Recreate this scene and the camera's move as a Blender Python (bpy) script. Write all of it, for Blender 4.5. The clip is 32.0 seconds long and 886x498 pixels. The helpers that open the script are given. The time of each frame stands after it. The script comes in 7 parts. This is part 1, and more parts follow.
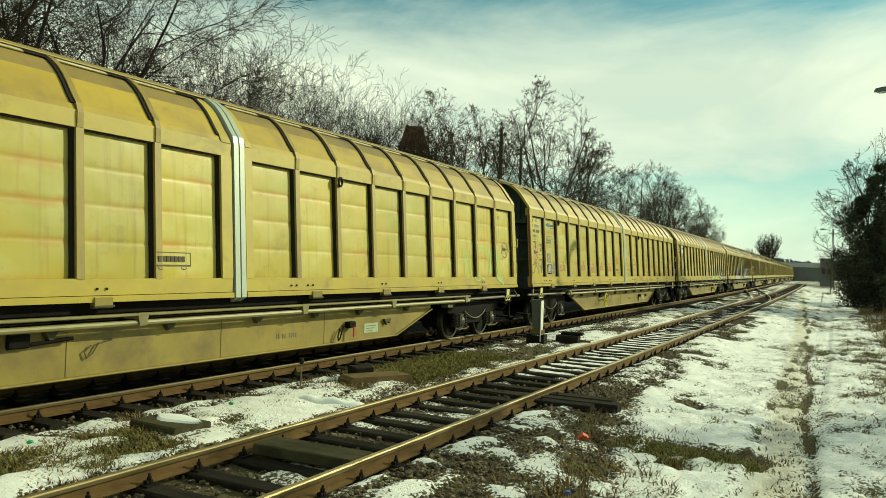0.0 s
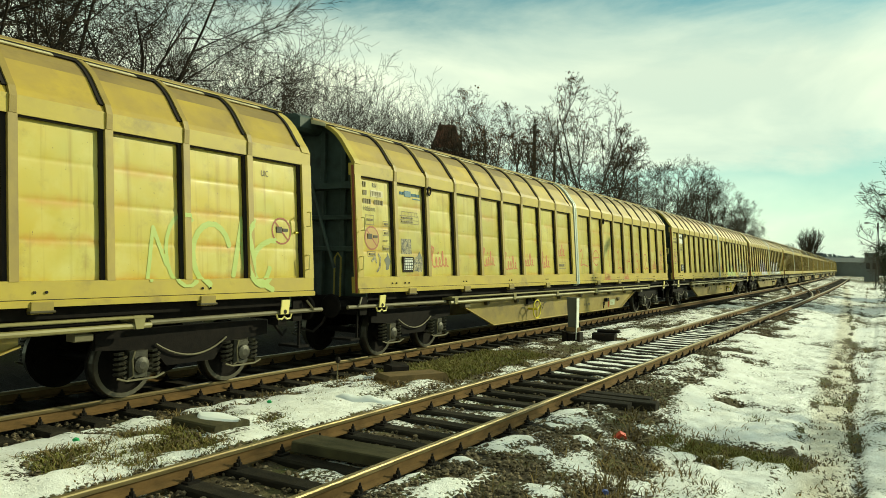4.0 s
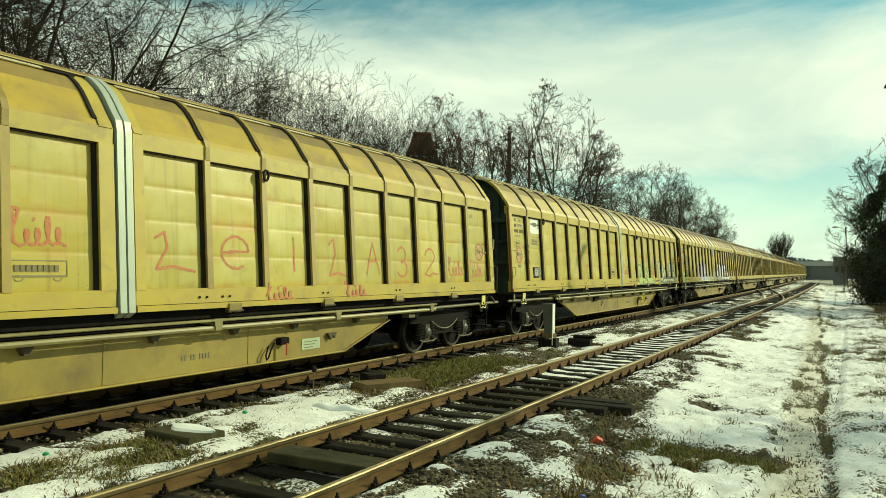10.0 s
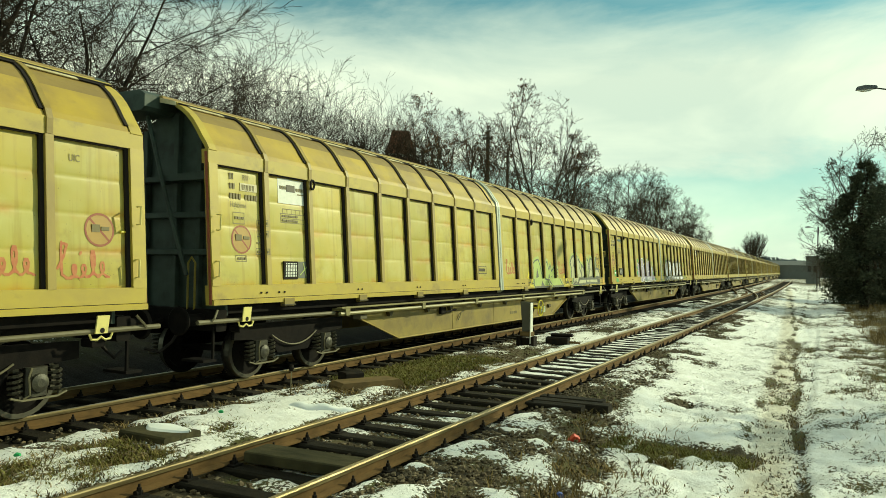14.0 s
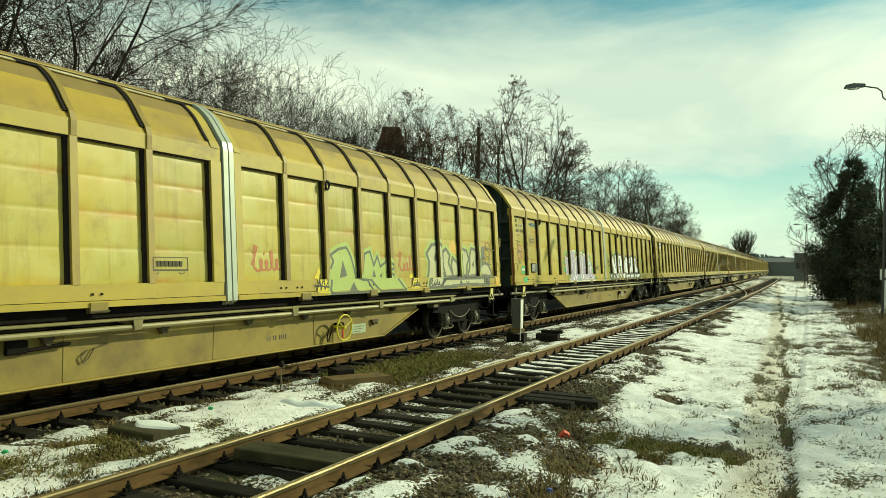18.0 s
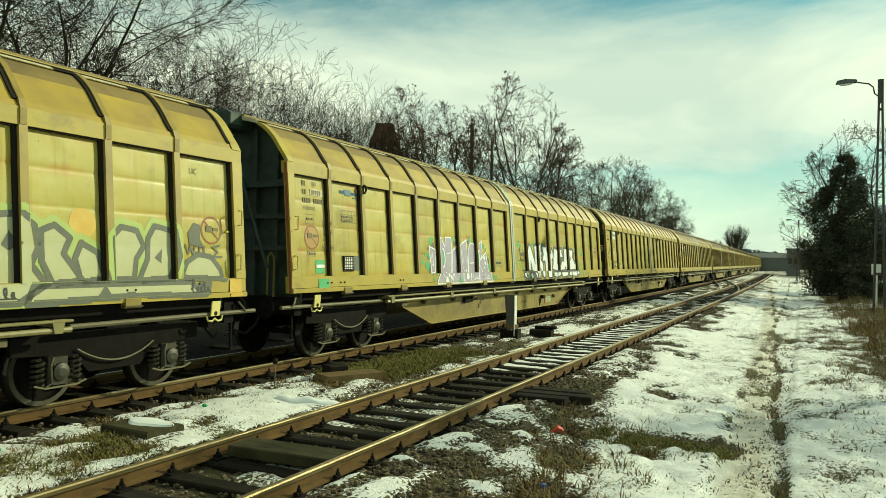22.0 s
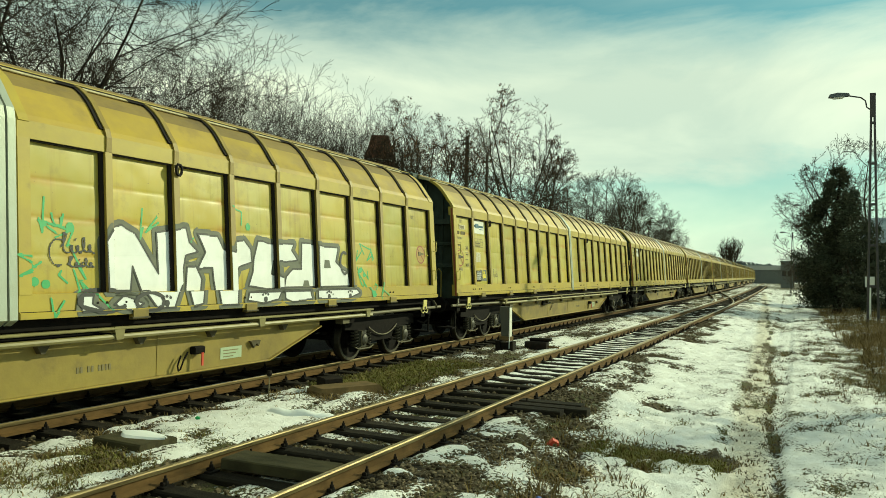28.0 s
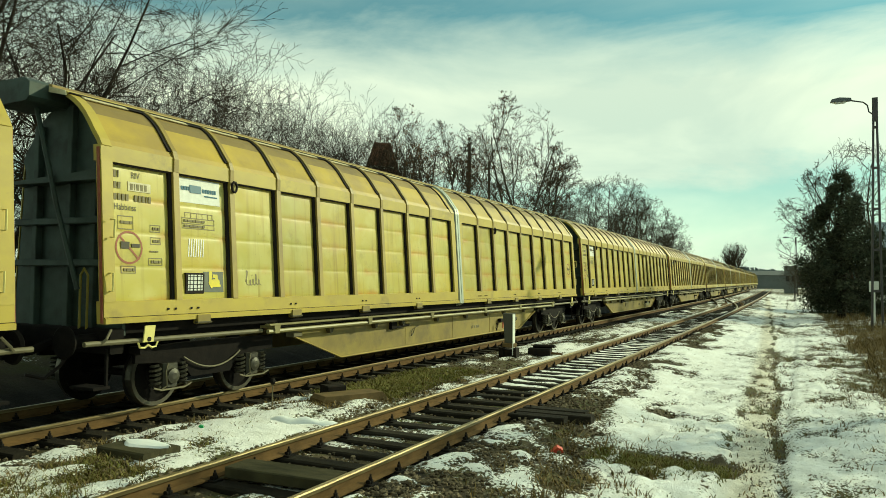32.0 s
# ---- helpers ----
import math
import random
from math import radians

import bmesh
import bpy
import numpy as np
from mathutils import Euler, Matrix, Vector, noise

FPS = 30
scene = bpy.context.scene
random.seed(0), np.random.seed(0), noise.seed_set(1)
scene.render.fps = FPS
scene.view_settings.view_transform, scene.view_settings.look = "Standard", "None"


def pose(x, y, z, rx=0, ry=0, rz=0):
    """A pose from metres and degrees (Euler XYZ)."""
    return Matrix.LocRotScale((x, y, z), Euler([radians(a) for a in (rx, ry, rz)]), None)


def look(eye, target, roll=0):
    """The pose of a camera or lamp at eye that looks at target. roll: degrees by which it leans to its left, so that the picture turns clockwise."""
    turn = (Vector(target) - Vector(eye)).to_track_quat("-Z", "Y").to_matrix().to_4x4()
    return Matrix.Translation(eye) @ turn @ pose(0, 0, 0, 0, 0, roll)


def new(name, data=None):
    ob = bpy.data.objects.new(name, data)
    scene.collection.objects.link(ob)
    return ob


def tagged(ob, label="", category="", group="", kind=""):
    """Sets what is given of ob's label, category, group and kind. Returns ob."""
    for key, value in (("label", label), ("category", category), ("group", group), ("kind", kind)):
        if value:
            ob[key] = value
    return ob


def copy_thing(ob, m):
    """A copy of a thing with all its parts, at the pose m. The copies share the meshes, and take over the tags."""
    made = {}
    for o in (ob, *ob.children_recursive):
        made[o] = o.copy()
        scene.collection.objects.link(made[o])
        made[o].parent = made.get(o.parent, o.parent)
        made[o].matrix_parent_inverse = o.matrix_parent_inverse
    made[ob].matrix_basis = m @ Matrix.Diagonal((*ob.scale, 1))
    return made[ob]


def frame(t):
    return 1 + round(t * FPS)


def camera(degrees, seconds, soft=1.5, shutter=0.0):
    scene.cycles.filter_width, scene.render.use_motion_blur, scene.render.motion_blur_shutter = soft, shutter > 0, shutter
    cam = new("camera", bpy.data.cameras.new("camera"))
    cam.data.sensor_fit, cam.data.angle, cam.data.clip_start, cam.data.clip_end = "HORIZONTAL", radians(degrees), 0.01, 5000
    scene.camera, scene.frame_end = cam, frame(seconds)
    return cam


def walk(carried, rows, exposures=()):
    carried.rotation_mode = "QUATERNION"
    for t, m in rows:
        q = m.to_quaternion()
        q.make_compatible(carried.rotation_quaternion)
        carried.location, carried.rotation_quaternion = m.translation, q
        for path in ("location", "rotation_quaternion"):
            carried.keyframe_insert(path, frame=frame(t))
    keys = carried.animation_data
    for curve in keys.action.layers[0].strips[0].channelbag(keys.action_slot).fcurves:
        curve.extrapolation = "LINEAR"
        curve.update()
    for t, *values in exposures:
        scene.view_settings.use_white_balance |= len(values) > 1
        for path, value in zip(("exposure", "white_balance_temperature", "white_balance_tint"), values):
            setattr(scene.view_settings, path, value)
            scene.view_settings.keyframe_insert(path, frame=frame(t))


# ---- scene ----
EYE_HEIGHT = 1.96
# seconds, turn left of the track, tilt up, lean
TURNS = (
    (0, 28.58, 1.02, 1.92), (0.5, 29.16, 0.94, 1.97), (1, 29.67, 0.88, 1.99), (1.5, 30.13, 0.85, 1.98), (2, 30.52, 0.83, 1.96),
    (2.5, 30.83, 0.82, 1.87), (3, 31.06, 0.82, 1.68), (3.5, 31.23, 0.80, 1.45), (5.5, 31.13, 0.90, 1.23), (6, 30.91, 0.95, 1.31),
    (6.5, 30.73, 1.04, 1.41), (7, 30.57, 1.15, 1.32), (7.5, 30.41, 1.23, 1.11), (8, 30.26, 1.29, 1.02), (8.5, 30.08, 1.35, 1.04),
    (9, 29.86, 1.39, 1.02), (9.5, 29.63, 1.41, 0.93), (10, 29.37, 1.42, 0.86), (10.5, 29.10, 1.42, 0.86), (11, 28.81, 1.42, 0.91),
    (11.5, 28.56, 1.45, 0.93), (12, 28.34, 1.47, 0.90), (12.5, 28.13, 1.47, 0.87), (13, 27.95, 1.44, 0.87), (13.5, 27.81, 1.40, 0.90),
    (14, 27.69, 1.34, 0.96), (14.5, 27.57, 1.28, 1.03), (16.5, 27.20, 1.18, 0.97), (17, 27.11, 1.16, 1.01), (17.5, 27.03, 1.12, 1.02),
    (18, 26.95, 1.08, 1.04), (18.5, 26.86, 1.03, 1.05), (19, 26.77, 0.98, 1.01), (19.5, 26.69, 0.93, 0.96), (20, 26.63, 0.89, 0.98),
    (20.5, 26.57, 0.83, 0.96), (21, 26.53, 0.79, 0.85), (21.5, 26.49, 0.77, 0.80), (22, 26.45, 0.80, 0.88), (22.5, 26.40, 0.87, 1.01),
    (23, 26.35, 0.96, 1.08), (23.5, 26.29, 1.05, 1.03), (24, 26.22, 1.11, 1.00), (24.5, 26.18, 1.17, 1.11), (25, 26.16, 1.25, 1.21),
    (25.5, 26.14, 1.34, 1.25), (27.5, 26.10, 1.64, 1.05), (28, 26.08, 1.74, 0.95), (28.5, 26.05, 1.82, 0.87), (29, 26.04, 1.91, 0.85),
    (29.5, 26.05, 2.00, 0.83), (30, 26.05, 2.08, 0.77), (30.5, 26.07, 2.16, 0.73), (31, 26.11, 2.23, 0.69), (31.5, 26.19, 2.26, 0.64),
    (32, 26.30, 2.28, 0.64),
)
cam = camera(62.19, 32.0, soft=0.6)
walk(cam, [(t, pose(0, 0, EYE_HEIGHT, 90 + tilt, 0, turn) @ pose(0, 0, 0, 0, 0, lean)) for t, turn, tilt, lean in TURNS],
     exposures=((0, 0.0, 6800, -13), (3.5, 0.06, 6800, -13), (6, 0.16, 6800, -13), (9, 0.10, 6780, -13), (14, 0.07, 6750, -14), (20, 0.0, 6720, -14), (25, -0.02, 6700, -15), (29, -0.05, 6680, -16), (32, 0.02, 6650, -16)))

# ---- light ----
SUN_TO = Vector((0.50, 0.70, 0.40)).normalized()
SUN_EL = math.asin(SUN_TO.z)
SUN_AZ = math.atan2(SUN_TO.x, SUN_TO.y)

world = bpy.data.worlds.new("world")
scene.world = world
world.use_nodes = True
wn, wl = world.node_tree.nodes, world.node_tree.links
wn.clear()


def wnode(kind, **values):
    n = wn.new(kind)
    for key, value in values.items():
        n.inputs[key].default_value = value
    return n


w_out = wn.new("ShaderNodeOutputWorld")
w_sky = wn.new("ShaderNodeTexSky")
w_sky.sky_type, w_sky.sun_disc = "NISHITA", False
w_sky.sun_elevation, w_sky.sun_rotation = SUN_EL, SUN_AZ
w_sky.air_density, w_sky.dust_density, w_sky.ozone_density = 1.0, 0.4, 2.5
w_co = wn.new("ShaderNodeTexCoord")
w_map = wn.new("ShaderNodeMapping")
w_map.inputs["Scale"].default_value = (1.0, 1.0, 3.4)
w_map.inputs["Location"].default_value = (0.3, 0.15, 0.35)
w_noise = wnode("ShaderNodeTexNoise", Scale=2.2, Detail=9.0, Roughness=0.60, Distortion=0.7)
w_fine = wnode("ShaderNodeTexNoise", Scale=2.4, Detail=7.0, Roughness=0.52, Distortion=0.4)
w_xyz = wn.new("ShaderNodeSeparateXYZ")
w_warp = wn.new("ShaderNodeMath")
w_warp.operation = "MULTIPLY_ADD"
w_warp.inputs[1].default_value = 0.16
w_ramp = wn.new("ShaderNodeValToRGB")
w_ramp.color_ramp.elements[0].position, w_ramp.color_ramp.elements[0].color = 0.0, (0.75, 0.75, 0.75, 1)
w_ramp.color_ramp.elements[1].position, w_ramp.color_ramp.elements[1].color = 1.0, (0.55, 0.55, 0.55, 1)
for _at, _v in ((0.09, 0.90), (0.15, 0.68), (0.20, 0.52), (0.232, 0.88), (0.33, 0.96), (0.37, 0.66), (0.41, 0.14), (0.47, 0.34), (0.56, 0.25)):
    _e = w_ramp.color_ramp.elements.new(_at)
    _e.color = (_v, _v, _v, 1)
w_sky_bg = wnode("ShaderNodeBackground", Strength=0.095)
w_tone = wn.new("ShaderNodeMix")
w_tone.data_type, w_tone.blend_type = "RGBA", "MULTIPLY"
w_tone.inputs["Factor"].default_value = 1.0
w_tone.inputs[7].default_value = (0.43, 1.0, 0.86, 1)
w_cloud = wnode("ShaderNodeBackground", Strength=1.08)
w_shade = wn.new("ShaderNodeValToRGB")
w_shade.color_ramp.elements[0].position, w_shade.color_ramp.elements[0].color = 0.36, (0.72, 0.76, 0.69, 1)
w_shade.color_ramp.elements[1].position, w_shade.color_ramp.elements[1].color = 0.60, (1.0, 0.98, 0.84, 1)
w_mix = wn.new("ShaderNodeMixShader")
wl.new(w_co.outputs["Generated"], w_map.inputs["Vector"])
wl.new(w_co.outputs["Generated"], w_xyz.inputs["Vector"])
wl.new(w_map.outputs["Vector"], w_noise.inputs["Vector"])
wl.new(w_map.outputs["Vector"], w_fine.inputs["Vector"])
wl.new(w_noise.outputs["Fac"], w_warp.inputs[0])
wl.new(w_xyz.outputs["Z"], w_warp.inputs[2])
wl.new(w_warp.outputs["Value"], w_ramp.inputs["Fac"])
wl.new(w_fine.outputs["Fac"], w_shade.inputs["Fac"])
wl.new(w_shade.outputs["Color"], w_cloud.inputs["Color"])
wl.new(w_sky.outputs["Color"], w_tone.inputs[6])
wl.new(w_tone.outputs[2], w_sky_bg.inputs["Color"])
wl.new(w_ramp.outputs["Color"], w_mix.inputs["Fac"])
wl.new(w_sky_bg.outputs["Background"], w_mix.inputs[1])
wl.new(w_cloud.outputs["Background"], w_mix.inputs[2])
wl.new(w_mix.outputs["Shader"], w_out.inputs["Surface"])

sun = new("sun", bpy.data.lights.new("sun", "SUN"))
sun.data.energy, sun.data.angle, sun.data.color = 4.2, radians(0.6), (1.0, 0.90, 0.66)
sun.matrix_world = look((0, 0, 30), Vector((0, 0, 30)) - SUN_TO)


# ---- materials ----
def material(name, colour, rough=0.7, metal=0.0, second=None, scale=6.0, amount=0.5, bump=0.15, bump_scale=40.0, stretch=(1, 1, 1),
             dirt=None, dirt_scale=1.5, dirt_at=(0.5, 0.7), vary=0.0, island=False, spec=0.5):
    """A procedural surface: a base colour, broken by a second colour at one scale and by dirt at a larger one, with fine relief."""
    m = bpy.data.materials.new(name)
    m.use_nodes = True
    n, l = m.node_tree.nodes, m.node_tree.links
    b = n["Principled BSDF"]
    b.inputs["Roughness"].default_value, b.inputs["Metallic"].default_value = rough, metal
    b.inputs["Specular IOR Level"].default_value = spec
    co = n.new("ShaderNodeTexCoord")
    mp = n.new("ShaderNodeMapping")
    mp.inputs["Scale"].default_value = stretch
    l.new(co.outputs["Object"], mp.inputs["Vector"])
    last = n.new("ShaderNodeRGB").outputs[0]
    last.default_value = (*colour, 1)

    def noise_node(sc, detail=5.0, rough_=0.6):
        t = n.new("ShaderNodeTexNoise")
        t.inputs["Scale"].default_value, t.inputs["Detail"].default_value, t.inputs["Roughness"].default_value = sc, detail, rough_
        l.new(mp.outputs["Vector"], t.inputs["Vector"])
        return t.outputs["Fac"]

    def ramp(fac, a, c):
        r = n.new("ShaderNodeMapRange")
        r.inputs["From Min"].default_value, r.inputs["From Max"].default_value = a, c
        l.new(fac, r.inputs["Value"])
        return r.outputs["Result"]

    def mix(fac, a, c, mode="MIX"):
        x = n.new("ShaderNodeMix")
        x.data_type, x.blend_type = "RGBA", mode
        if isinstance(fac, float):
            x.inputs["Factor"].default_value = fac
        else:
            l.new(fac, x.inputs["Factor"])
        for sock, v in ((x.inputs[6], a), (x.inputs[7], c)):
            if isinstance(v, tuple):
                sock.default_value = (*v, 1)
            else:
                l.new(v, sock)
        return x.outputs[2]

    def scaled(fac, k):
        q = n.new("ShaderNodeMath")
        q.operation = "MULTIPLY"
        q.inputs[1].default_value = k
        l.new(fac, q.inputs[0])
        return q.outputs[0]

    if second:
        last = mix(scaled(ramp(noise_node(scale), 0.35, 0.68), amount), last, second)
    if dirt:
        last = mix(ramp(noise_node(dirt_scale, 8.0, 0.65), *dirt_at), last, dirt)
    if vary:
        if island:
            ge = n.new("ShaderNodeNewGeometry")
            rnd = ge.outputs["Random Per Island"]
        else:
            oi = n.new("ShaderNodeObjectInfo")
            rnd = oi.outputs["Random"]
        hs = n.new("ShaderNodeHueSaturation")
        l.new(ramp_out(n, l, rnd, 1 - vary, 1 + vary), hs.inputs["Value"])
        l.new(last, hs.inputs["Color"])
        last = hs.outputs["Color"]
    l.new(last, b.inputs["Base Color"])
    if bump:
        bp = n.new("ShaderNodeBump")
        bp.inputs["Strength"].default_value, bp.inputs["Distance"].default_value = bump, 0.02
        l.new(noise_node(bump_scale, 3.0), bp.inputs["Height"])
        l.new(bp.outputs["Normal"], b.inputs["Normal"])
    return m


def ramp_out(n, l, value, low, high):
    r = n.new("ShaderNodeMapRange")
    r.inputs["To Min"].default_value, r.inputs["To Max"].default_value = low, high
    l.new(value, r.inputs["Value"])
    return r.outputs["Result"]


def panel_paint():
    """Faded yellow paint: orange rust bleeding along the pressed seams, thin runs, chalky patches and a slightly dented sheet."""
    m = bpy.data.materials.new("panel_paint")
    m.use_nodes = True
    n, l = m.node_tree.nodes, m.node_tree.links
    b = n["Principled BSDF"]
    co, info = n.new("ShaderNodeTexCoord"), n.new("ShaderNodeObjectInfo")

    def value(op, x, y, z=None):
        q = n.new("ShaderNodeMath")
        q.operation = op
        for sock, v in zip(q.inputs, (x, y, z)):
            if isinstance(v, (int, float)):
                sock.default_value = v
            elif v is not None:
                l.new(v, sock)
        return q.outputs[0]

    def span(v, lo, hi, out_lo=0.0, out_hi=1.0):
        r = n.new("ShaderNodeMapRange")
        for key, w in (("From Min", lo), ("From Max", hi), ("To Min", out_lo), ("To Max", out_hi)):
            r.inputs[key].default_value = w
        l.new(v, r.inputs["Value"])
        return r.outputs["Result"]

    spread = n.new("ShaderNodeVectorMath")
    spread.operation = "MULTIPLY_ADD"
    l.new(info.outputs["Random"], spread.inputs[0])
    spread.inputs[1].default_value = (31.0, 17.0, 23.0)
    l.new(co.outputs["Object"], spread.inputs[2])

    def cloud(scale, stretch=(1, 1, 1), detail=5.0, rough=0.55):
        mp = n.new("ShaderNodeMapping")
        mp.inputs["Scale"].default_value = stretch
        t = n.new("ShaderNodeTexNoise")
        t.inputs["Scale"].default_value, t.inputs["Detail"].default_value, t.inputs["Roughness"].default_value = scale, detail, rough
        l.new(spread.outputs[0], mp.inputs["Vector"])
        l.new(mp.outputs["Vector"], t.inputs["Vector"])
        return t.outputs["Fac"]

    def blend(fac, under, over):
        x = n.new("ShaderNodeMix")
        x.data_type = "RGBA"
        l.new(fac, x.inputs["Factor"])
        for sock, v in ((x.inputs[6], under), (x.inputs[7], over)):
            if isinstance(v, tuple):
                sock.default_value = (*v, 1)
            else:
                l.new(v, sock)
        return x.outputs[2]

    xyz = n.new("ShaderNodeSeparateXYZ")
    l.new(co.outputs["Object"], xyz.inputs["Vector"])
    height = value("ADD", xyz.outputs["Z"], span(cloud(3.0), 0, 1, -0.10, 0.10))
    seam = value("PINGPONG", value("MULTIPLY_ADD", height, 1 / 0.475, -1.60 / 0.475), 0.5)
    c = blend(span(cloud(0.8), 0.38, 0.64), (0.44, 0.385, 0.085), (0.475, 0.365, 0.050))
    c = blend(value("MULTIPLY", span(cloud(1.3), 0.50, 0.68), 0.5), c, (0.56, 0.52, 0.20))
    c = blend(value("MULTIPLY", value("MULTIPLY", span(seam, 0.0, 0.22, 1.0, 0.0), span(cloud(1.1), 0.46, 0.64)), 0.85), c, (0.45, 0.235, 0.025))
    c = blend(value("MULTIPLY", span(cloud(1.0, (1, 9, 0.5)), 0.54, 0.72), 0.55), c, (0.30, 0.20, 0.035))
    c = blend(value("MULTIPLY", span(cloud(1.7, (1, 1, 1), 8.0, 0.7), 0.56, 0.74), 0.6), c, (0.25, 0.175, 0.05))
    c = blend(span(cloud(34.0, (1, 1, 1), 2.0), 0.735, 0.76), c, (0.10, 0.06, 0.03))
    tone = n.new("ShaderNodeHueSaturation")
    l.new(span(info.outputs["Random"], 0, 1, 0.90, 1.10), tone.inputs["Value"])
    l.new(c, tone.inputs["Color"])
    l.new(tone.outputs["Color"], b.inputs["Base Color"])
    l.new(span(cloud(2.2), 0.35, 0.65, 0.30, 0.52), b.inputs["Roughness"])
    b.inputs["Specular IOR Level"].default_value = 0.45
    dent = n.new("ShaderNodeBump")
    dent.inputs["Strength"].default_value, dent.inputs["Distance"].default_value = 0.22, 0.05
    l.new(cloud(1.9, (1, 1, 1), 1.0), dent.inputs["Height"])
    l.new(dent.outputs["Normal"], b.inputs["Normal"])
    return m


PANEL = panel_paint()
RIBM = material("rib_paint", (0.37, 0.27, 0.050), 0.52, 0.0, (0.26, 0.18, 0.05), 2.2, 0.8, 0.05, 30.0, (1, 0.9, 0.5), (0.15, 0.10, 0.045), 1.6, (0.52, 0.80), 0.10)
FRAME = material("frame_paint", (0.46, 0.35, 0.045), 0.5, 0.0, (0.33, 0.24, 0.06), 2.0, 0.55, 0.05, 30.0, (1, 0.9, 1.2), (0.17, 0.12, 0.05), 1.6, (0.56, 0.82))
ROOFM = material("roof_paint", (0.45, 0.315, 0.032), 0.46, 0.0, (0.28, 0.19, 0.05), 1.5, 0.7, 0.05, 25.0, (1, 0.9, 1.2), (0.17, 0.115, 0.045), 1.2, (0.54, 0.82), 0.10)
ROOFRIB = material("roof_rib_paint", (0.30, 0.21, 0.035), 0.55, 0.0, (0.20, 0.14, 0.03), 4.0, 0.7)
CLIP = material("clip_steel", (0.085, 0.070, 0.035), 0.6, 0.0, (0.05, 0.04, 0.02), 6.0, 0.8, spec=0.3)
ROOFTOP = material("roof_crown", (0.26, 0.180, 0.040), 0.6, 0.0, (0.20, 0.135, 0.035), 2.0, 0.8, 0.05, 25.0, (1, 0.9, 1.2), (0.12, 0.08, 0.03), 1.4, (0.5, 0.8), 0.10)
MATTBLACK = material("matt_black", (0.02, 0.016, 0.014), 0.7, bump=0.05, spec=0.12)
POST = material("post_grey", (0.40, 0.44, 0.37), 0.45, 0.2, (0.36, 0.38, 0.30), 4.0, 0.6)
ENDM = material("end_wall_grey", (0.056, 0.080, 0.064), 0.55, 0.0, (0.028, 0.037, 0.030), 3.0, 0.8, 0.1, 30.0, (1, 1, 1), (0.028, 0.026, 0.022), 1.5, (0.52, 0.8), spec=0.3)
SOLE = material("sole_paint", (0.30, 0.225, 0.042), 0.55, 0.0, (0.17, 0.120, 0.030), 1.5, 0.8, 0.1, 20.0, (1, 0.9, 0.9), (0.10, 0.07, 0.03), 1.3, (0.52, 0.80))
LEVER = material("lever_cream", (0.72, 0.62, 0.20), 0.5, 0.0, (0.58, 0.50, 0.20), 8.0, 0.5)
DULLYELLOW = material("dull_yellow", (0.30, 0.24, 0.03), 0.6, 0.0, (0.16, 0.12, 0.03), 8.0, 0.6)
LEDGE = material("ledge_paint", (0.27, 0.235, 0.095), 0.5, 0.0, (0.17, 0.14, 0.06), 3.0, 0.8, 0.05, 30.0, (1, 0.6, 1), spec=0.4)
PIPE = material("pipe_steel", (0.15, 0.13, 0.07), 0.6, 0.0, (0.10, 0.085, 0.05), 5.0, 0.8, spec=0.3)
# grime taken to near-black, with the shade under the wagon put into it
GRIMESHADE = material("bogie_grime_shade", (0.006, 0.005, 0.0045), 0.85, 0.0, (0.013, 0.010, 0.008), 7.0, 0.8, 0.2, 50.0, spec=0.12)
BOXM = material("axle_box_steel", (0.060, 0.055, 0.034), 0.5, 0.3, (0.03, 0.026, 0.02), 9.0, 0.9, 0.2, 60.0)
# wheel discs near-black: shade of body and side frames put into the colour
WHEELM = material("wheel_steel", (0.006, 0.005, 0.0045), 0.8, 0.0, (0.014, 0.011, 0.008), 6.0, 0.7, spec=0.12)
TREADM = material("tread_steel", (0.13, 0.12, 0.09), 0.4, 0.8, (0.10, 0.08, 0.06), 12.0, 0.7)
YELLOW = material("safety_yellow", (0.75, 0.62, 0.03), 0.5, 0.0, (0.50, 0.40, 0.05), 8.0, 0.5)
WHITE = material("white_paint", (0.80, 0.80, 0.72), 0.5, 0.0, (0.6, 0.6, 0.5), 6.0, 0.5)
INK = material("ink_paint", (0.065, 0.052, 0.03), 0.6, bump=0)
INKGREY = material("ink_faded", (0.19, 0.155, 0.07), 0.6, bump=0)
CREAM = material("cream_strip", (0.62, 0.55, 0.34), 0.5, 0.0, (0.36, 0.30, 0.14), 5.0, 0.8)
RED = material("spray_red", (0.42, 0.105, 0.040), 0.6, 0.0, (0.48, 0.24, 0.06), 14.0, 0.6, 0)
SIGNRED = material("sign_red", (0.26, 0.06, 0.03), 0.6, 0.0, (0.34, 0.14, 0.05), 10.0, 0.5, 0)
BLUE = material("logo_blue", (0.03, 0.12, 0.18), 0.5, bump=0)
PATCH = material("grey_patch", (0.10, 0.11, 0.085), 0.6, 0.0, (0.16, 0.16, 0.10), 8.0, 0.5, 0)
STICKER = material("peeled_sticker", (0.075, 0.072, 0.045), 0.6, 0.0, (0.44, 0.38, 0.20), 30.0, 1.0, 0, 40.0, (1, 1, 1), (0.05, 0.05, 0.04), 12.0, (0.5, 0.58))
SPRAYW = material("spray_white", (0.85, 0.86, 0.86), 0.5, 0.0, (0.62, 0.63, 0.62), 3.0, 0.5, 0)
SPRAYK = material("spray_black", (0.03, 0.03, 0.03), 0.5, bump=0)
